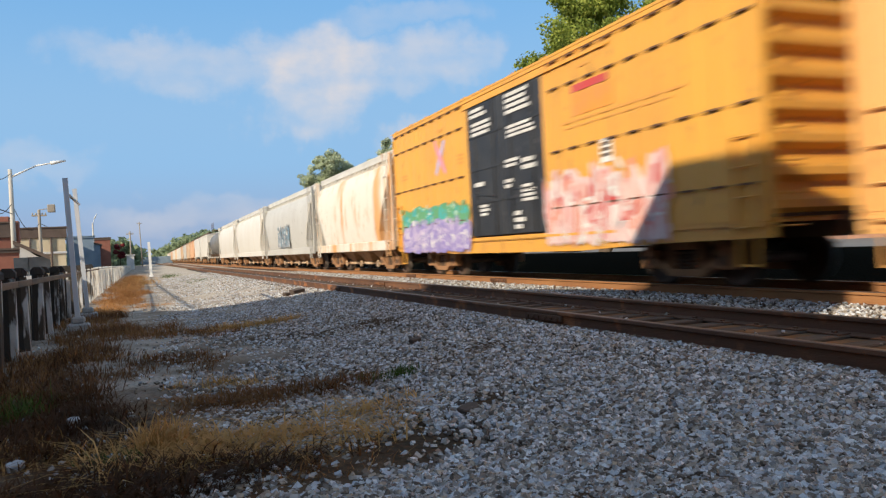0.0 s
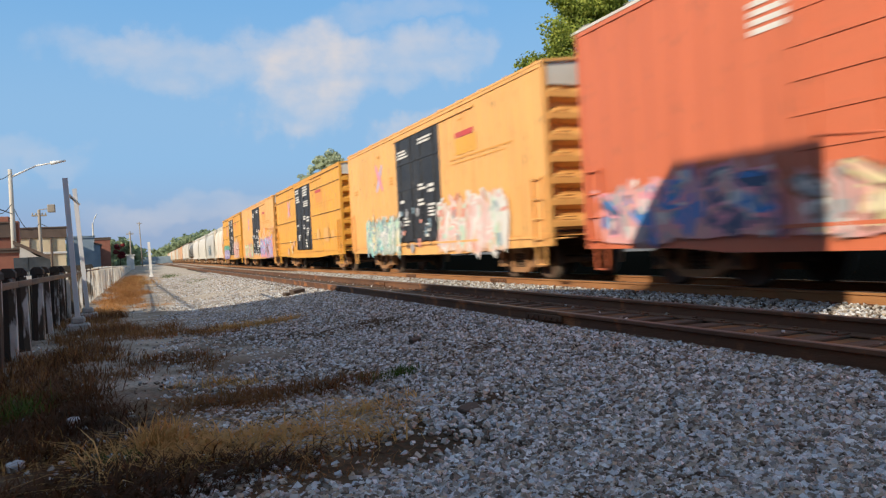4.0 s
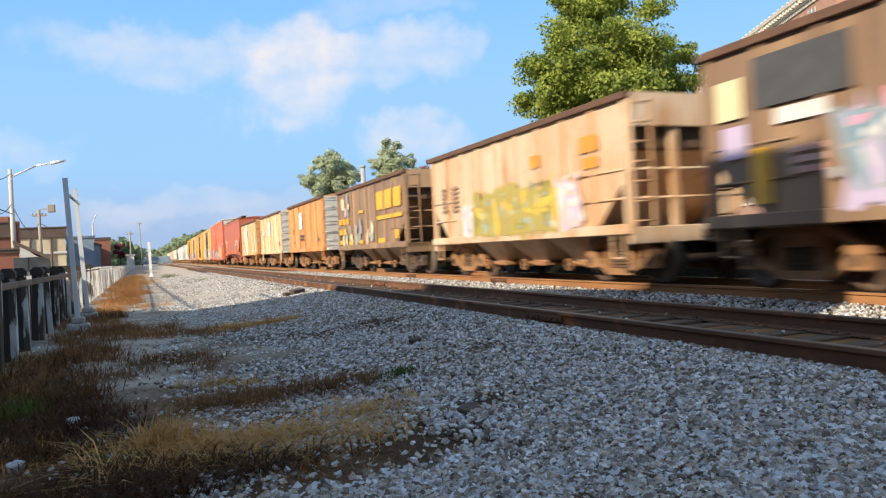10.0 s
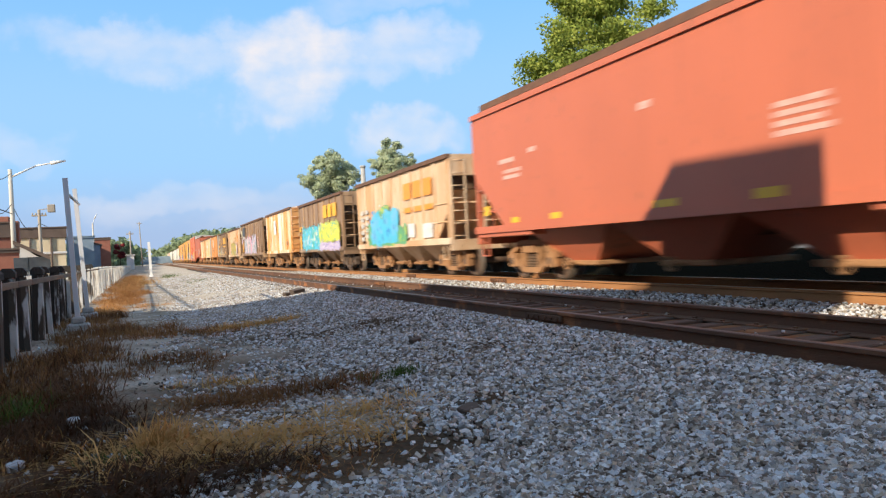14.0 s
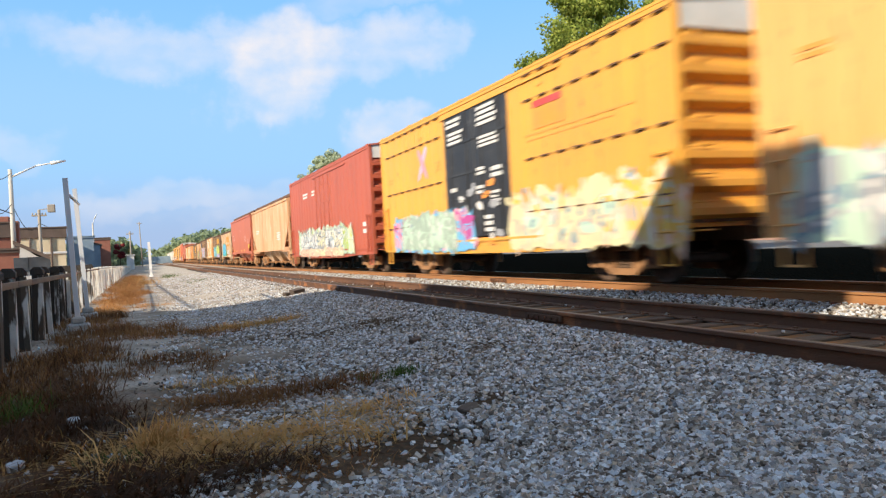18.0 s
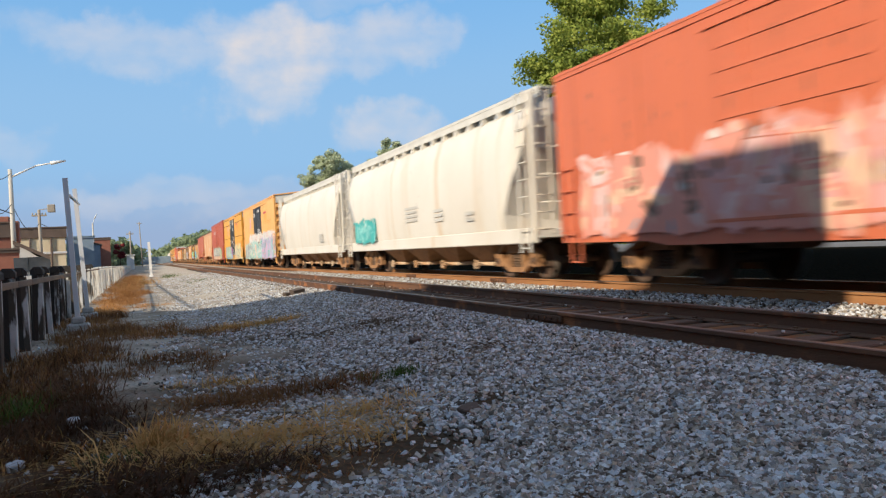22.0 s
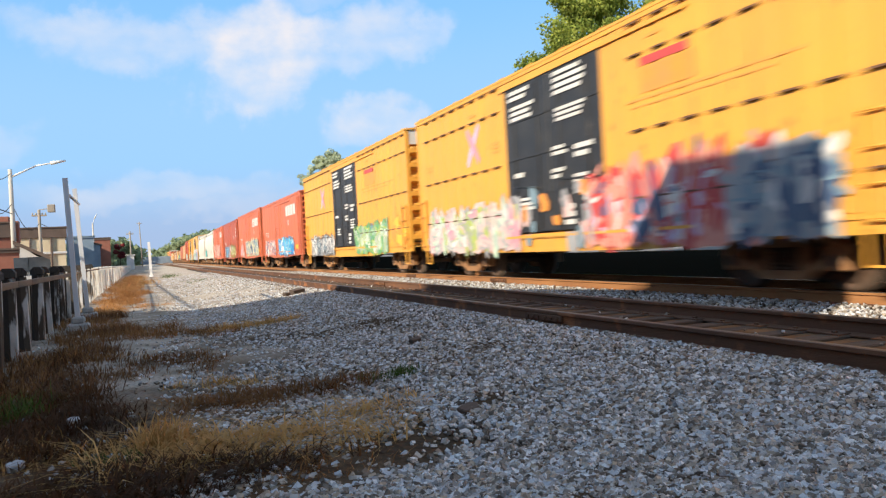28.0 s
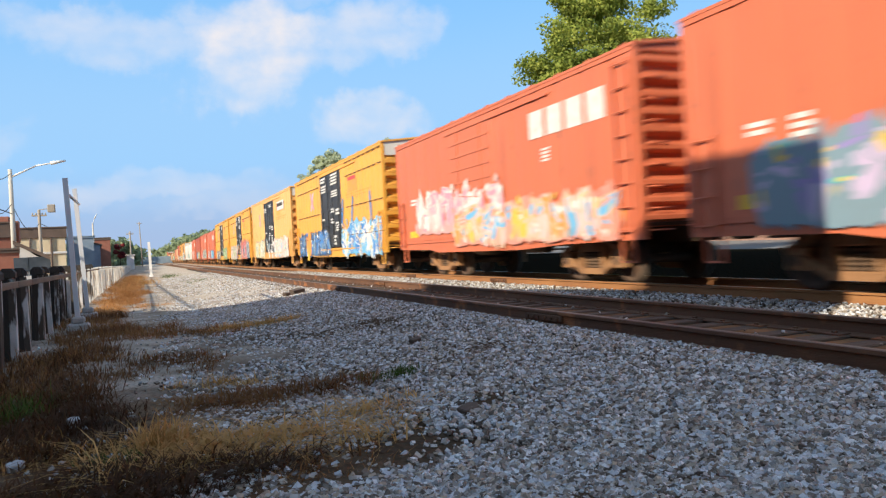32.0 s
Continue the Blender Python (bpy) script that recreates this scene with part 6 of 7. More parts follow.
yard_building("stained beige warehouse with a dark flat roof", -7.75, -4.75, 82, 30, 0.034, BEIGE, DARK_ROOF, 0.95, pipes=2, ledge=True)
yard_building("red brick building with a dark pitched roof", -12.5, -7.85, 66, 5, 0.036, RED_BRICK, DARK_ROOF, 1.1)
yard_building("small dull red brick shed", -9.8, -7.55, 56, 8, 0.018, RED_BRICK, DARK_ROOF, 0.2)
yard_building("white boarded shed with a sloping roof", -7.5, -6.1, 46, 6, 0.026, OFF_WHITE, DARK_ROOF, 0.2, 2, 0.85)
yard_building("blue-grey metal warehouse beyond the yard", -4.7, -3.0, 110, 40, 0.032, BLUE_METAL, BLUE_METAL, 0.2)
yard_building("blue-grey metal lean-to with sloping roof", -3.5, -2.6, 135, 40, 0.027, BLUE_METAL, DARK_ROOF, 0.3, 0, 0.6)
yard_building("long dull red brick warehouse", -3.2, -1.95, 165, 60, 0.029, RED_BRICK, DARK_ROOF, 0.4)
yard_building("small white trackside cabin", -0.95, -0.45, 140, 3, 0.008, OFF_WHITE, OFF_WHITE, 0.1)
bm = bmesh.new()                                # chimneys and stacks on the red roof
for _q in (-8.3, -8.0, -7.75):
    _p = spot(_q, 67, 0.05)
    box(bm, _p.x - 0.35, _p.x + 0.35, _p.y - 0.35, _p.y + 0.35, _p.z - 1.4, _p.z + 0.5 + 0.3 * math.sin(_q * 9), 0, 0.04)
tagged(part("roof_stack", bm, RED_BRICK), "cluster of dark red roof stacks", "chimney")
bm = bmesh.new()
_p = spot(-0.2, 320)
box(bm, _p.x - 8, _p.x + 14, _p.y, _p.y + 20, -0.5, 2.6, 0, 0.1)
tagged(part("far_shed", bm, BLUE_METAL), "low pale grey shed far along the line", "building")

# ---- brick building behind the train ----
BRICKWORK = surface("sunlit_red_brick", (0.44, 0.255, 0.18), (0.37, 0.20, 0.135), 1.2, rough=0.9, relief=0.4, grain=12, stretch=(1, 1, 3))
CORNICE = surface("cream_stone_cornice", (0.72, 0.66, 0.54), (0.62, 0.56, 0.45), 2, rough=0.8, relief=0.2)
_A, _B = Vector((55.4, 45.4, 0)), Vector((73.0, 83.5, 0))
hall = thing("brick_building", "tall red brick building with a cream dentilled cornice", "building")
hall.location = (_A.x, _A.y, -0.6)
hall.rotation_euler = (0, 0, math.atan2(_B.y - _A.y, _B.x - _A.x))
_W, _H = (_B - _A).length, 21.9                 # local x along the facade, local +y towards the tracks
bm = bmesh.new()
box(bm, 0, _W, -24, 0, 0, _H)
part("wall", bm, BRICKWORK, hall)
bm = bmesh.new()
prism(bm, [(0, _H), (0.25, _H), (0.3, _H + 0.2), (0.75, _H + 0.5), (0.85, _H + 0.8), (0.0, _H + 0.85)], -0.8, _W + 0.8, "x")
box(bm, -0.2, _W + 0.2, -24.2, 0.16, _H - 0.32, _H - 0.08)
box(bm, -0.2, _W + 0.2, -24.2, 0.3, _H + 0.85, _H + 1.0)
part("cornice", bm, CORNICE, hall)
for _k in range(int(_W / 0.7)):
    bm = bmesh.new()
    box(bm, _k * 0.7, _k * 0.7 + 0.34, 0.28, 0.66, _H + 0.16, _H + 0.46)
    part("dentil", bm, CORNICE, hall)
for _k in range(int(_W / 1.1)):
    bm = bmesh.new()
    prism(bm, [(_k * 1.1 + 0.1, _H + 1.0), (_k * 1.1 + 0.75, _H + 1.0), (_k * 1.1 + 0.65, _H + 1.2), (_k * 1.1 + 0.42, _H + 1.36), (_k * 1.1 + 0.2, _H + 1.2)], -0.1, 0.28, "y")
    part("crest", bm, CORNICE, hall)
WIN_FRAME = surface("window_frame_paint", (0.66, 0.63, 0.56), None, 4, rough=0.6, relief=0)
PANE = surface("hazy_window_pane", (0.36, 0.34, 0.30), (0.22, 0.22, 0.22), 1, rough=0.15, relief=0)
for _f in range(5):
    for _k in range(13):
        _x, _z = 4.6 + _k * 2.8, _H - 2.6 - _f * 3.7
        bm = bmesh.new()
        box(bm, _x - 0.72, _x + 0.72, -0.12, -0.05 + 0.07, _z, _z + 1.85)
        _wn = part("window", bm, PANE, hall)
        for _q in (-0.72, 0.0, 0.72):
            bm = bmesh.new()
            box(bm, _x + _q - 0.04, _x + _q + 0.04, 0.02, 0.06, _z, _z + 1.85)
            part("frame", bm, WIN_FRAME, _wn)
        bm = bmesh.new()
        box(bm, _x - 0.72, _x + 0.72, 0.02, 0.08, _z + 0.86, _z + 0.98)
        part("frame", bm, WIN_FRAME, _wn)
        bm = bmesh.new()
        box(bm, _x - 0.9, _x + 0.9, 0.0, 0.2, _z - 0.22, _z - 0.03)
        part("sill", bm, CORNICE, _wn)
bm = bmesh.new()
box(bm, -14, 0, -20, -3.5, 0, _H - 0.6)
part("wing", bm, surface("tan_render", (0.40, 0.25, 0.14), (0.34, 0.20, 0.11), 1.0, rough=0.9), hall)
bm = bmesh.new()
rod(bm, (-1.2, -3.4, 0), (-1.2, -3.4, _H - 0.6), 0.11, n=8)
part("downpipe", bm, WIN_FRAME, hall)
bm = bmesh.new()
box(bm, -0.1, 2.5, -2.0, 0.14, 0, _H - 0.35)
part("corner_pier", bm, BRICKWORK, hall)
for _z in (_H - 5.2, _H - 9.4):
    bm = bmesh.new()
    box(bm, -3.6, -1.8, -3.52, -3.4, _z, _z + 3.2)
    part("window", bm, PANE, hall)
    bm = bmesh.new()
    box(bm, -3.9, -1.5, -3.5, -3.25, _z + 3.2, _z + 3.6)
    part("lintel", bm, CORNICE, hall)

# ---- trees ----
BARK = surface("tree_bark", (0.13, 0.095, 0.065), (0.09, 0.065, 0.045), 6, rough=0.95, relief=0.7, stretch=(1, 1, 0.2))
def foliage(name, a, b, dry=None):
    m, n, l, bs = material(name)
    geo = n.new("ShaderNodeNewGeometry")
    col = mix(n, l, geo.outputs["Random Per Island"], a, b)
    col = mix(n, l, noise_fac(n, l, 0.5, low=0.45, high=0.65), col, tuple(c * 0.75 for c in a))
    l.new(col, bs.inputs["Base Color"])
    bs.inputs["Roughness"].default_value = 0.7
    bs.inputs["Specular IOR Level"].default_value = 0.12
    tr = n.new("ShaderNodeBsdfTranslucent")
    l.new(col, tr.inputs["Color"])
    mx = n.new("ShaderNodeMixShader")
    mx.inputs[0].default_value = 0.35
    l.new(bs.outputs[0], mx.inputs[1])
    l.new(tr.outputs[0], mx.inputs[2])
    l.new(mx.outputs[0], n["Material Output"].inputs[0])
    return m


LEAF = foliage("sunlit_leaves", (0.21, 0.275, 0.052), (0.47, 0.50, 0.115))
# haze of distance is mixed into the next two leaf colours
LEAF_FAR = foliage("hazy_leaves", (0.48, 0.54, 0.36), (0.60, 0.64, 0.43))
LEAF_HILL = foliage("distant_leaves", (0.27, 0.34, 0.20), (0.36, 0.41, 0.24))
BLOSSOM = foliage("pink_blossom", (0.45, 0.20, 0.20), (0.16, 0.16, 0.07))


def leaf_cloud(rng, centres, per, size, flat=0.7):
    """Leaf quads scattered in the shells of many clumps."""
    v, f = [], []
    for c, rad in centres:
        d = rng.normal(size=(per, 3))
        d /= np.linalg.norm(d, axis=1)[:, None]
        rr = rad * (0.45 + 0.6 * rng.random(per) ** 0.6)
        p = np.array(c) + d * rr[:, None] * np.array((1, 1, flat))
        nrm = d + rng.normal(size=(per, 3)) * 0.7 + np.array((0, 0, 0.4))
        nrm /= np.linalg.norm(nrm, axis=1)[:, None]
        t = np.cross(nrm, rng.normal(size=(per, 3)))
        t /= np.linalg.norm(t, axis=1)[:, None]
        b = np.cross(nrm, t)
        s = size * (0.6 + 0.8 * rng.random(per))[:, None]
        i0 = len(v)
        for q in (-t * s, b * s * 0.55, t * s, -b * s * 0.55):
            v.append(p + q)
        v[i0:] = [np.stack(v[i0:], 1).reshape(-1, 3)]
    allv = np.concatenate(v)
    n = len(allv) // 4
    return allv.tolist(), [(4 * i, 4 * i + 1, 4 * i + 2, 4 * i + 3) for i in range(n)]


def tree(label, foot, crown_c, crown_r, clumps, per, leaf, mat, seed, low=0.0, name="tree", clump_r=(0.16, 0.30), boughs=0):
    """Tapered trunk with limbs into an uneven crown of leaf clumps."""
    rng = np.random.default_rng(seed)
    ob = thing(name, label, "tree")
    ob.location = foot
    c = Vector(crown_c) - Vector(foot)
    R = Vector(crown_r)
    centres, forks = [], []
    while len(forks) < boughs:                     # leafy boughs with shaded hollows between them
        d = rng.normal(size=3)
        d /= np.linalg.norm(d)
        r = rng.uniform(0.55, 0.97) * (0.88 + 0.25 * noise.noise((d[0] * 1.7 + seed, d[1] * 1.7, d[2] * 1.7)))
        p = np.array((c.x + d[0] * R.x * r, c.y + d[1] * R.y * r, c.z + d[2] * R.z * r))
        if p[2] > low:
            forks.append(p)
    while boughs and len(centres) < clumps:
        p = forks[int(rng.integers(boughs))]
        q = p + rng.normal(size=3) * np.array((0.62, 0.62, 0.42)) * min(R) * 0.13
        centres.append((tuple(q), max(R) * rng.uniform(*clump_r) * 0.8))
    for i in range(boughs):                        # deeper foliage that closes the heart of the crown
        q = Vector(forks[i]).lerp(c, rng.uniform(0.2, 0.75))
        centres.append((tuple(q), max(R) * clump_r[1] * 1.0))
    while len(centres) < clumps:
        d = rng.normal(size=3)
        d /= np.linalg.norm(d)
        r = (0.35 + 0.62 * rng.random() ** 0.5) * (0.82 + 0.3 * noise.noise((d[0] * 1.7 + seed, d[1] * 1.7, d[2] * 1.7)))
        p = (c.x + d[0] * R.x * r, c.y + d[1] * R.y * r, c.z + d[2] * R.z * r)
        if p[2] > low:
            centres.append((p, max(R) * rng.uniform(*clump_r) * (1.1 - 0.45 * r)))
    v, f = leaf_cloud(rng, centres, per, leaf)
    tagged(sheet("crown", v, f, mat, ob), "uneven leafy crown")
    bm = bmesh.new()
    fork = Vector((c.x * 0.3, c.y * 0.3, max(0.8, c.z - R.z * 0.75)))
    rod(bm, (0, 0, -0.3), fork, R.x * 0.085, R.x * 0.06, 9)
    part("trunk", bm, BARK, ob)
    for i in range(9):
        p, _ = centres[int(rng.integers(len(centres)))]
        bm = bmesh.new()
        p = fork.lerp(Vector(p), 0.8)
        mid = fork.lerp(p, 0.5) + Vector((0, 0, -0.08 * R.z))
        rod(bm, fork, mid, R.x * 0.028, R.x * 0.014, 6)
        rod(bm, mid, p, R.x * 0.014, R.x * 0.003, 6)
        part("limb", bm, BARK, ob)
    return ob


_f = spot(34.35, 42)
tree("large green oak behind the train, in full leaf", _f, (_f.x, _f.y, 7.6), (5.5, 5.0, 9.8), 1000, 130, 0.10, LEAF, 12, 1.5, clump_r=(0.055, 0.115), boughs=180)
_f = spot(40.2, 45)
tree("green tree leaning out beside the large oak", _f, (_f.x, _f.y, 8.3), (2.3, 2.2, 4.6), 170, 130, 0.095, LEAF, 8, 1.0, clump_r=(0.09, 0.15), boughs=44)
_f = spot(13.75, 100)
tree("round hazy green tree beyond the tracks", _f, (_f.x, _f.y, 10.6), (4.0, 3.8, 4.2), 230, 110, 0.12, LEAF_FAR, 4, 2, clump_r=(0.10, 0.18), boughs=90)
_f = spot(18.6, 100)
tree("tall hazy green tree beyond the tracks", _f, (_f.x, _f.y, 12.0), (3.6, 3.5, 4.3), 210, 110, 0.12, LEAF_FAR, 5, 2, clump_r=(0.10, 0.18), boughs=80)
for _i, (_q, _d, _t) in enumerate(((21.3, 62, 0.122), (22.6, 60, 0.128), (23.9, 61, 0.128), (24.6, 58, 0.124))):
    _f = spot(_q, _d)
    _h = EYE[2] + _d * _t
    tree("pink-flowering bushy tree beyond the tracks", _f, (_f.x, _f.y, _h - 2.0), (1.3, 1.3, 2.2), 14, 110, 0.10, BLOSSOM if _i != 3 else LEAF_FAR, 20 + _i, 0.6, "flowering_tree")
bm = bmesh.new()
_p = spot(16.26, 95)
rod(bm, _p, spot(16.26, 95, 0.110), 0.34, 0.30, 12)
rod(bm, spot(16.26, 95, 0.110), spot(16.26, 95, 0.1125), 0.38, n=12)
tagged(part("flue_pipe", bm, CONCRETE), "grey round flue pipe above the roofs", "chimney")


def woods(name, label, rows, mat, seed, leaf=0.9, per=34):
    """A far belt of trees: uneven crowns side by side, joined."""
    rng = np.random.default_rng(seed)
    centres = []
    for b0, b1, d0, d1, t0, t1, n in rows:
        for i in range(n):
            k = (i + rng.random()) / n
            d = d0 + (d1 - d0) * k
            p = spot(b0 + (b1 - b0) * k, d)
            h = (t0 + (t1 - t0) * k) * d * rng.uniform(0.8, 1.05) + EYE[2]
            for j in range(6):
                z = -0.5 + (h + 0.5) * (j + 0.6) / 6.4
                centres.append(((p.x + rng.normal() * 2.0, p.y + rng.normal() * 2.0, z), min(2.6, h * 0.2 + 0.4)))
    v, f = leaf_cloud(rng, centres, per, leaf)
    return tagged(sheet(name, v, f, mat), label, "trees", kind="stuff")


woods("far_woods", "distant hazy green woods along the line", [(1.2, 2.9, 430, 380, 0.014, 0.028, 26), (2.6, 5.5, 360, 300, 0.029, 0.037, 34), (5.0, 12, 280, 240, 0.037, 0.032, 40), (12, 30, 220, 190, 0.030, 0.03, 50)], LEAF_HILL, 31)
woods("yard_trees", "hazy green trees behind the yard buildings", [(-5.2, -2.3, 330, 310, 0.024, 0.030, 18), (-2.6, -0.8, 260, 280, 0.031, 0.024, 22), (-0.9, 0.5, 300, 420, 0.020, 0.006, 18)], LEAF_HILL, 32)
_f = spot(-1.35, 200)
tree("dark red-leaved ornamental tree by the yard", _f, (_f.x, _f.y, 3.6), (1.3, 1.3, 2.6), 14, 60, 0.35, foliage("dark_red_leaves", (0.20, 0.03, 0.04), (0.28, 0.06, 0.06)), 41, 0.4, "red_tree")
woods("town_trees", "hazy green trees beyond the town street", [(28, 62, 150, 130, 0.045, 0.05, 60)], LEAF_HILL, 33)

# ---- clouds ----
def cloud_material():
    m, n, l, b = material("thin_cloud")
    n.remove(b)
    tc = n.new("ShaderNodeTexCoord")
    sep = n.new("ShaderNodeSeparateXYZ")
    swirl = n.new("ShaderNodeTexNoise")
    swirl.inputs["Scale"].default_value, swirl.inputs["Detail"].default_value, swirl.inputs["Roughness"].default_value = 0.0042, 6, 0.55
    l.new(tc.outputs["Object"], swirl.inputs["Vector"])
    warp = n.new("ShaderNodeVectorMath")
    warp.operation = "MULTIPLY_ADD"
    warp.inputs[1].default_value, warp.inputs[2].default_value = (520, 0, 330), (-260, 0, -165)
    l.new(swirl.outputs["Color"], warp.inputs[0])
    moved = n.new("ShaderNodeVectorMath")
    l.new(tc.outputs["Object"], moved.inputs[0])
    l.new(warp.outputs[0], moved.inputs[1])
    l.new(moved.outputs[0], sep.inputs[0])
    total = None
    for cx, cz, rx, rz, k in ((15, 215, 260, 150, 0.95), (-40, 90, 190, 130, 0.75), (-520, 255, 300, 80, 0.48), (-300, 200, 300, 95, 0.50), (322, 215, 280, 95, 0.58), (500, 205, 130, 55, 0.4),
                              (380, -52, 175, 80, 0.62), (-350, -263, 430, 65, 0.38), (-900, -70, 220, 65, 0.3), (285, 370, 270, 55, 0.3), (150, -330, 500, 60, 0.3)):
        parts = []
        for sock, c, r in ((0, cx, rx), (2, cz, rz)):
            a = n.new("ShaderNodeMath"); a.operation = "SUBTRACT"; a.inputs[1].default_value = c
            l.new(sep.outputs[sock], a.inputs[0])
            d = n.new("ShaderNodeMath"); d.operation = "DIVIDE"; d.inputs[1].default_value = r
            l.new(a.outputs[0], d.inputs[0])
            s = n.new("ShaderNodeMath"); s.operation = "POWER"; s.inputs[1].default_value = 2
            l.new(d.outputs[0], s.inputs[0])
            parts.append(s.outputs[0])
        q = n.new("ShaderNodeMath"); q.operation = "ADD"
        l.new(parts[0], q.inputs[0]); l.new(parts[1], q.inputs[1])
        e = n.new("ShaderNodeMapRange"); e.interpolation_type = "SMOOTHERSTEP"
        e.inputs[1].default_value, e.inputs[2].default_value, e.inputs[3].default_value, e.inputs[4].default_value = 1.6, 0.0, 0.0, k
        l.new(q.outputs[0], e.inputs[0])
        if total is None:
            total = e.outputs[0]
        else:
            u = n.new("ShaderNodeMath"); u.operation = "MAXIMUM"
            l.new(total, u.inputs[0]); l.new(e.outputs[0], u.inputs[1])
            total = u.outputs[0]
    wisps = noise_fac(n, l, 0.0065, (1, 1, 1.5), 0.12, 0.66, 9, False)
    mul = n.new("ShaderNodeMath"); mul.operation = "MULTIPLY"; mul.use_clamp = True
    l.new(total, mul.inputs[0]); l.new(wisps, mul.inputs[1])
    em = n.new("ShaderNodeEmission")
    em.inputs[0].default_value, em.inputs[1].default_value = (0.90, 0.86, 0.88, 1), 0.70
    tr = n.new("ShaderNodeBsdfTransparent")
    mx = n.new("ShaderNodeMixShader")
    l.new(mul.outputs[0], mx.inputs[0]); l.new(tr.outputs[0], mx.inputs[1]); l.new(em.outputs[0], mx.inputs[2])
    l.new(mx.outputs[0], n["Material Output"].inputs[0])
    return m


CLOUD_AT = spot(13.0, 2500, 0.165)
cloud = sheet("cloud_backdrop", [(-1600, 0, -380), (1600, 0, -380), (1600, 0, 1000), (-1600, 0, 1000)], [(0, 1, 2, 3)], cloud_material())
tagged(cloud, "thin pinkish-white clouds in a blue sky", "cloud", kind="structure")
CLOUD_TURN = Matrix.Rotation(radians(-13.0), 4, "Z")
cloud.matrix_world = Matrix.Translation(CLOUD_AT) @ CLOUD_TURN

# ---- ground clutter: grass, gravel, litter ----
def blades(name, label, patches, mat, seed, wide=1.0):
    """Bent grass blades: (x, y, rx, ry, count, height, lean)."""
    rng = np.random.default_rng(seed)
    v, f = [], []
    for x, y, rx, ry, n, h, lean in patches:
        tufts = []
        for _ in range(max(3, n // 45)):
            a, r = rng.random() * 6.283, rng.random() ** 0.6
            tufts.append((x + math.cos(a) * rx * r, y + math.sin(a) * ry * r, rng.uniform(0.5, 1.35), rng.random() * 6.283))
        for _ in range(int(n * 0.75)):
            tx0, ty0, tall, way = tufts[int(rng.integers(len(tufts)))]
            off = rng.normal(size=2) * 0.055 * (1 + 0.5 * max(rx, ry))
            px, py = tx0 + off[0], ty0 + off[1]
            pz = ground_z(px, py) - 0.02
            hh = h * 0.68 * tall * rng.uniform(0.3, 1.4)
            d = way + rng.normal() * 1.1
            ln = lean * rng.uniform(0.3, 1.6)
            dx, dy = math.cos(d), math.sin(d)
            w = (0.0028 + 0.0034 * rng.random()) * wide
            sx, sy = -dy * w, dx * w
            i = len(v)
            m, t = hh * 0.55, hh
            bx, by = dx * ln * hh * 0.35, dy * ln * hh * 0.35
            tx, ty = dx * ln * hh, dy * ln * hh
            zz = max(0.012, 1 - 0.35 * ln)
            v += [(px - sx, py - sy, pz), (px + sx, py + sy, pz), (px + bx + sx, py + by + sy, pz + m * zz), (px + bx - sx, py + by - sy, pz + m * zz), (px + tx, py + ty, pz + t * zz * zz + 0.02)]
            f += [(i, i + 1, i + 2, i + 3), (i + 3, i + 2, i + 4)]
    return tagged(sheet(name, v, f, mat), label, "grass", kind="stuff")


STRAW = foliage("dry_straw", (0.74, 0.45, 0.17), (0.44, 0.24, 0.08))
WEED = foliage("brown_dead_weed", (0.17, 0.078, 0.030), (0.40, 0.20, 0.075))
FRESH = foliage("green_grass", (0.07, 0.12, 0.02), (0.11, 0.15, 0.03))
blades("straw_grass", "flattened pale dry straw grass", [
    (0.10, 5.45, 0.14, 0.16, 620, 0.32, 0.8), (0.55, 5.25, 0.55, 0.26, 2900, 0.27, 2.8), (1.15, 5.10, 0.6, 0.2, 2500, 0.29, 2.9),
    (1.55, 5.5, 0.45, 0.2, 1300, 0.30, 2.6), (0.3, 5.0, 0.45, 0.3, 1300, 0.28, 2.2), (1.75, 13.3, 0.8, 0.3, 3600, 0.30, 2.2),
    (-0.55, 5.6, 0.4, 0.4, 300, 0.25, 1.6), (-0.2, 52, 0.9, 14, 2400, 0.4, 1.0), (0.6, 7.6, 0.6, 0.5, 500, 0.2, 1.2), (0.8, 4.75, 0.8, 0.2, 500, 0.34, 2.2), (-0.3, 5.0, 0.6, 0.5, 260, 0.4, 2.0), (0.3, 5.3, 0.9, 0.35, 900, 0.34, 3.0)], STRAW, 51, 1.0)
blades("dead_weeds", "brown tangled dead weeds by the fence", [
    (0.75, 6.65, 0.65, 0.40, 3600, 0.24, 1.6), (1.45, 6.65, 0.6, 0.32, 3000, 0.22, 1.7), (-1.15, 8.6, 0.7, 1.6, 2200, 0.28, 0.9),
    (-0.95, 11.0, 0.7, 1.6, 2200, 0.30, 0.9), (-0.4, 14.2, 1.0, 1.5, 4200, 0.30, 0.9), (0.2, 9.6, 0.7, 1.0, 1900, 0.2, 1.0),
    (0.9, 13.2, 0.7, 0.9, 1600, 0.24, 1.0), (-1.0, 18.0, 0.7, 2.4, 3200, 0.32, 0.9), (0.9, 4.35, 0.4, 0.25, 700, 0.12, 1.2)], WEED, 52)
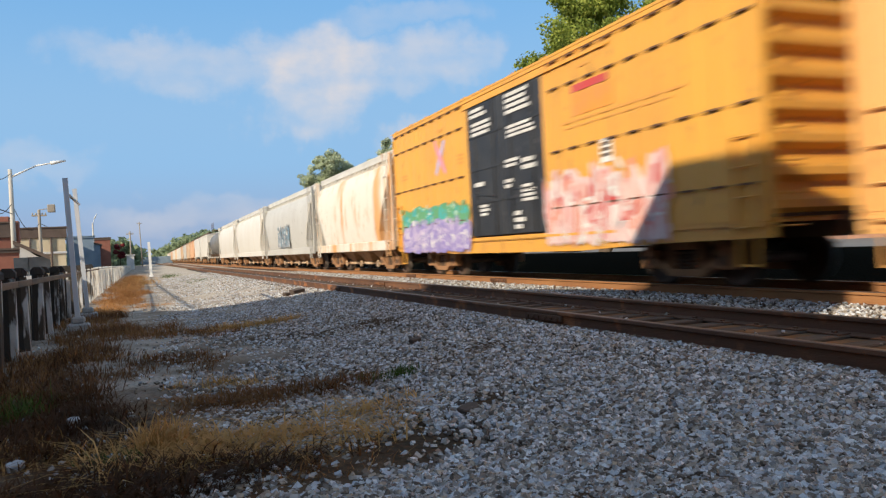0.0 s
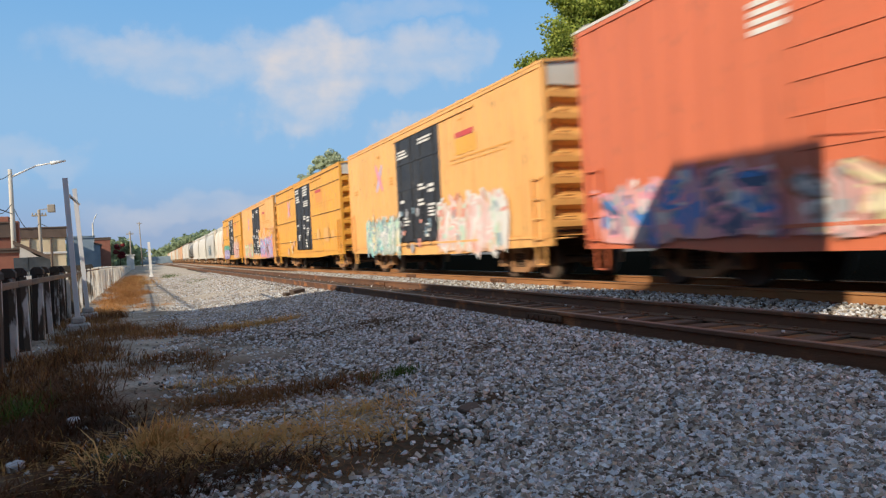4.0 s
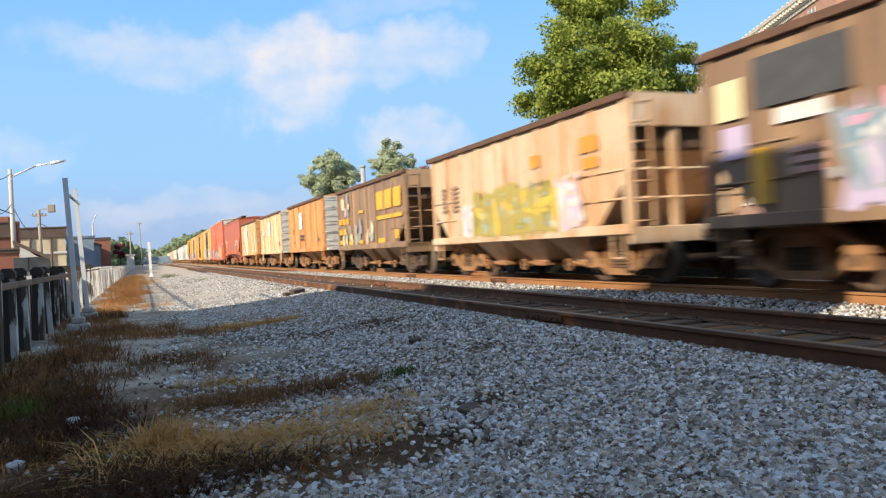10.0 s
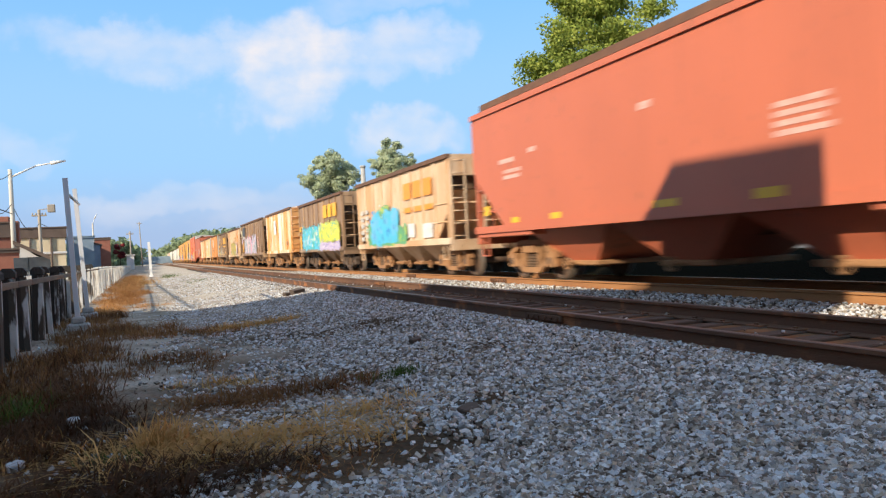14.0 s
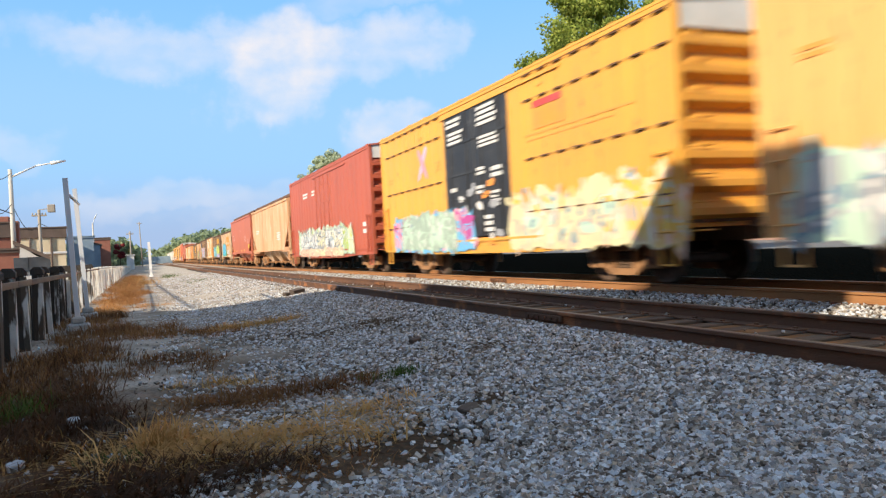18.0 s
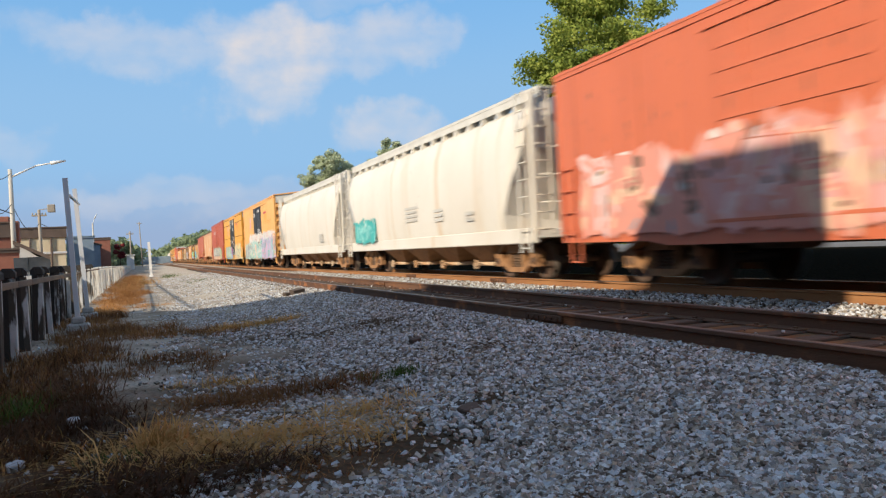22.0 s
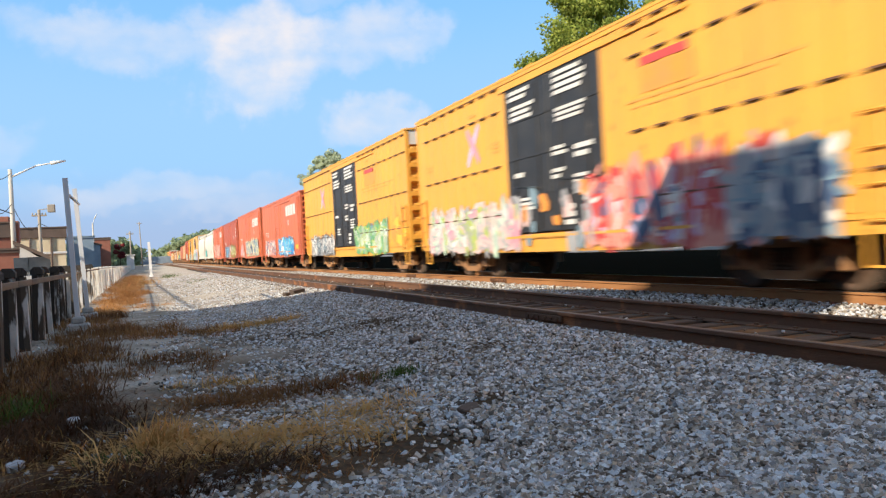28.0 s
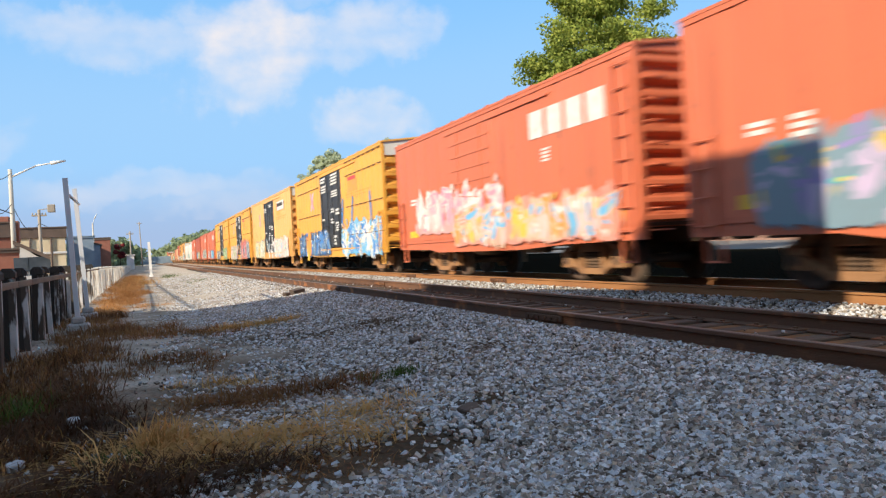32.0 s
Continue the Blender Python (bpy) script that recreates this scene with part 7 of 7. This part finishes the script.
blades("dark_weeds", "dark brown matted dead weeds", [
    (-0.75, 6.6, 0.7, 1.2, 5200, 0.26, 1.2), (-0.15, 4.55, 0.75, 0.45, 6500, 0.26, 2.0), (-1.1, 8.5, 0.7, 1.6, 5500, 0.28, 1.2), (-0.95, 11.0, 0.7, 1.6, 2200, 0.30, 1.0), (-1.3, 6.2, 0.8, 1.0, 2600, 0.30, 1.2), (0.9, 4.5, 0.5, 0.2, 900, 0.2, 2.2)], foliage("dark_dead_weed", (0.075, 0.034, 0.015), (0.17, 0.080, 0.032)), 54)
blades("green_tufts", "small tufts of fresh green grass", [
    (2.12, 6.62, 0.20, 0.14, 900, 0.13, 0.8), (-1.15, 7.3, 0.35, 0.5, 1100, 0.26, 0.8), (-0.2, 5.15, 0.15, 0.15, 200, 0.15, 0.8), (1.9, 58, 0.7, 4, 700, 0.4, 0.8), (2.6, 40, 0.5, 3, 500, 0.25, 0.8)], FRESH, 53)
blades("rust_weeds", "rusty orange-brown dried weeds along the fence foot", [
    (-1.0, 21.5, 0.5, 1.6, 3800, 0.26, 1.1), (-0.7, 26.0, 0.7, 2.6, 5200, 0.28, 1.1), (-0.6, 32.0, 0.8, 3.2, 5200, 0.34, 1.0), (-0.8, 38.0, 0.7, 3.5, 4200, 0.46, 0.9),
    (0.2, 22.5, 0.6, 1.0, 1100, 0.16, 1.4), (-0.6, 46.0, 0.8, 5.0, 3600, 0.5, 0.9), (-0.7, 60.0, 0.8, 8.0, 2600, 0.6, 0.9)], foliage("rust_brown_weed", (0.46, 0.20, 0.065), (0.60, 0.33, 0.13)), 55)
# gravel
def gravel():
    m, n, l, b = material("crushed_stone")
    geo = n.new("ShaderNodeNewGeometry")
    r = n.new("ShaderNodeValToRGB")
    els = r.color_ramp.elements
    els[0].color, els[1].color = (0.09, 0.07, 0.055, 1), (0.72, 0.72, 0.715, 1)
    for p, c in ((0.20, (0.26, 0.22, 0.18, 1)), (0.42, (0.52, 0.51, 0.50, 1)), (0.56, (0.44, 0.36, 0.27, 1)), (0.66, (0.19, 0.17, 0.15, 1)), (0.80, (0.46, 0.50, 0.55, 1))):
        els.new(p).color = c
    l.new(geo.outputs["Random Per Island"], r.inputs[0])
    l.new(r.outputs[0], b.inputs["Base Color"])
    b.inputs["Roughness"].default_value = 0.85
    bump(n, l, b, noise_fac(n, l, 60, low=0.3, high=0.7, shift=False), 0.3, 0.01)
    return m


def stones():
    """Loose crushed stone, thick by the siding and thin on the soil."""
    rng = np.random.default_rng(77)
    corner = np.array([(x, y, z) for x in (-1, 1) for y in (-1, 1) for z in (-1, 1)], float)
    faces = np.array([(0, 1, 3, 2), (4, 6, 7, 5), (0, 4, 5, 1), (2, 3, 7, 6), (0, 2, 6, 4), (1, 5, 7, 3)])
    allv, allf, k = [], [], 0
    def put(x, y, s):
        nonlocal k
        a = (rng.random(3) - 0.5) * np.array((1.5, 1.5, 6.283))
        q = np.array(Euler(a.tolist()).to_matrix())
        c = corner * rng.uniform(0.55, 1.0, (8, 3)) * np.array((1.0, 0.75, 0.48)) * s
        allv.append(c @ q.T + np.array((x, y, (ground_z(x, y) + 0.04 * max(0.0, min(1.0, (x - 3.6) / 0.55))) + s * 0.15)))
        allf.append(faces + k * 8)
        k += 1
    while k < 58000:
        r = 3.0 + 19 * rng.random() ** 1.5
        a = radians(-9 + 62 * rng.random())
        x, y = math.sin(a) * r, math.cos(a) * r
        u = x + 0.5 * noise.noise((x * 0.7, y * 0.7, 3)) + 0.4 * noise.noise((x * 2, y * 2, 9))
        if x > 4.56 or rng.random() < 0.9 * math.exp(-((x - 0.85) / 1.0) ** 2 - ((y - 10.4) / 2.6) ** 2) or rng.random() < 0.96 * math.exp(-((x - 1.3) / 0.8) ** 4 - ((y - 4.35) / 0.5) ** 4) or rng.random() < 0.9 * math.exp(-((x - 2.3) / 0.35) ** 2 - ((y - 5.05) / 0.25) ** 2) or rng.random() > max(0.04, min(1.0, (u - 0.1) / 0.9)):
            continue
        put(x, y, rng.uniform(0.010, 0.031))
    while k < 70000:
        y = 3 + 40 * rng.random() ** 1.6
        x = rng.uniform(6.3, 8.4) if rng.random() < 0.99 else rng.uniform(4.75, 6.1)
        put(x, y, rng.uniform(0.015, 0.032))
    while k < 84000:
        x, y = rng.uniform(0.4, 4.5), 15 + 40 * rng.random() ** 1.3
        if rng.random() < min(1.0, 0.15 + (x - 0.4) / 2.0):
            put(x + path(y, 0)[0], y, rng.uniform(0.012, 0.030))
    v = np.concatenate(allv).tolist()
    f = np.concatenate(allf).tolist()
    return tagged(sheet("gravel", v, f, gravel()), "loose grey crushed-stone ballast", "gravel", kind="stuff")


stones()

LITTER = surface("white_litter", (0.55, 0.55, 0.57), (0.40, 0.41, 0.45), 8, rough=0.5, relief=0.2)
def litter(name, label, cat, x, y, pts, mat, h):
    bm = bmesh.new()
    prism(bm, pts, 0, h, "z")
    bmesh.ops.bevel(bm, geom=bm.edges[:], offset=min(h * 0.25, 0.008), segments=1, affect="EDGES")
    z = ground_z(x, y)
    o = part(name, bm, mat, None, "", pose(x, y, z - 0.005, 6, -5, 30))
    return tagged(o, label, cat)


litter("paper_cup", "crumpled white paper cup lying in weeds", "litter", -0.55, 6.52, [(-0.04, -0.03), (0.03, -0.04), (0.05, 0.02), (0.0, 0.05), (-0.05, 0.03)], LITTER, 0.08)
litter("paper_scrap", "crumpled pale paper scrap on the ground", "litter", -0.80, 5.39, [(-0.06, -0.03), (0.0, -0.05), (0.06, -0.01), (0.03, 0.05), (-0.04, 0.04)], LITTER, 0.05)
litter("wood_stick", "dark piece of broken wood on the ballast", "debris", 4.02, 4.86, [(-0.16, -0.03), (0.15, -0.025), (0.17, 0.02), (-0.14, 0.03)], TIE, 0.05)
litter("wood_chunk", "dark chunk of wood on the ballast", "debris", 2.9, 8.18, [(-0.08, -0.04), (0.07, -0.05), (0.09, 0.03), (-0.05, 0.05)], TIE, 0.07)
litter("dark_clod", "dark clod of soil on the ballast", "debris", 2.12, 4.9, [(-0.10, -0.05), (0.04, -0.07), (0.11, 0.0), (0.05, 0.06), (-0.08, 0.05)], TIE, 0.04)
litter("old_tie_end", "old dark tie end lying by the siding", "debris", 3.75, 19.6, [(-0.20, -0.10), (0.20, -0.09), (0.21, 0.09), (-0.19, 0.10)], TIE, 0.14)
litter("old_tie_piece", "broken dark tie piece by the siding", "debris", 3.42, 19.3, [(-0.09, -0.06), (0.08, -0.07), (0.09, 0.06), (-0.08, 0.07)], TIE, 0.10)

# ---- ties, fastened under both tracks ----
_tm = {}
def tie_mesh():
    bm = bmesh.new()
    box(bm, -1.3, 1.3, -0.11, 0.11, -0.34, -0.165, 0, 0.012)
    for o in (-0.755, 0.755):                              # tie plates and spikes
        box(bm, o - 0.17, o + 0.17, -0.09, 0.09, -0.168, -0.15, 1)
        for k in (-0.11, 0.11):
            box(bm, o + k - 0.02, o + k + 0.02, -0.02, 0.02, -0.16, -0.13, 1)
    me = bpy.data.meshes.new("tie")
    bm.to_mesh(me)
    bm.free()
    me.materials.append(TIE)
    me.materials.append(RAIL_RUST)
    return me


_tie = tie_mesh()
_r = random.Random(9)
for _track, _off in ((bpy.data.objects["siding_track"], SIDING_X), (bpy.data.objects["main_track"], TRAIN_X)):
    _s = -3.0
    while _s < 84:
        _x, _y, _a = path(_s, _off)
        child("tie", _tie, _track, pose(_x + _r.uniform(-.05, .05), _y, 0.0, 0, 0, math.degrees(_a) + _r.uniform(-1, 1)))
        _s += 0.51 + _r.uniform(-0.03, 0.03)
_bar = bmesh.new()
box(_bar, -0.05, -0.014, -0.45, 0.45, -0.13, -0.05, 0, 0.006)
for _k in (-0.36, -0.22, -0.08, 0.08, 0.22, 0.36):
    rod(_bar, (-0.075, _k, -0.09), (-0.045, _k, -0.09), 0.022, n=6)
_bm = bpy.data.meshes.new("joint_bar")
_bar.to_mesh(_bm); _bar.free(); _bm.materials.append(RAIL_RUST)
for _track, _o, _s in (("siding_track", SIDING_X - 0.755, 19.0), ("siding_track", SIDING_X + 0.755, 20.0), ("main_track", TRAIN_X - 0.755, 24.0), ("main_track", TRAIN_X - 0.755, 17.3), ("siding_track", SIDING_X - 0.755, 8.2)):
    _x, _y, _a = path(_s, _o)
    child("joint_bar", _bm, bpy.data.objects[_track], pose(_x, _y, 0, 0, 0, math.degrees(_a)))
motions()
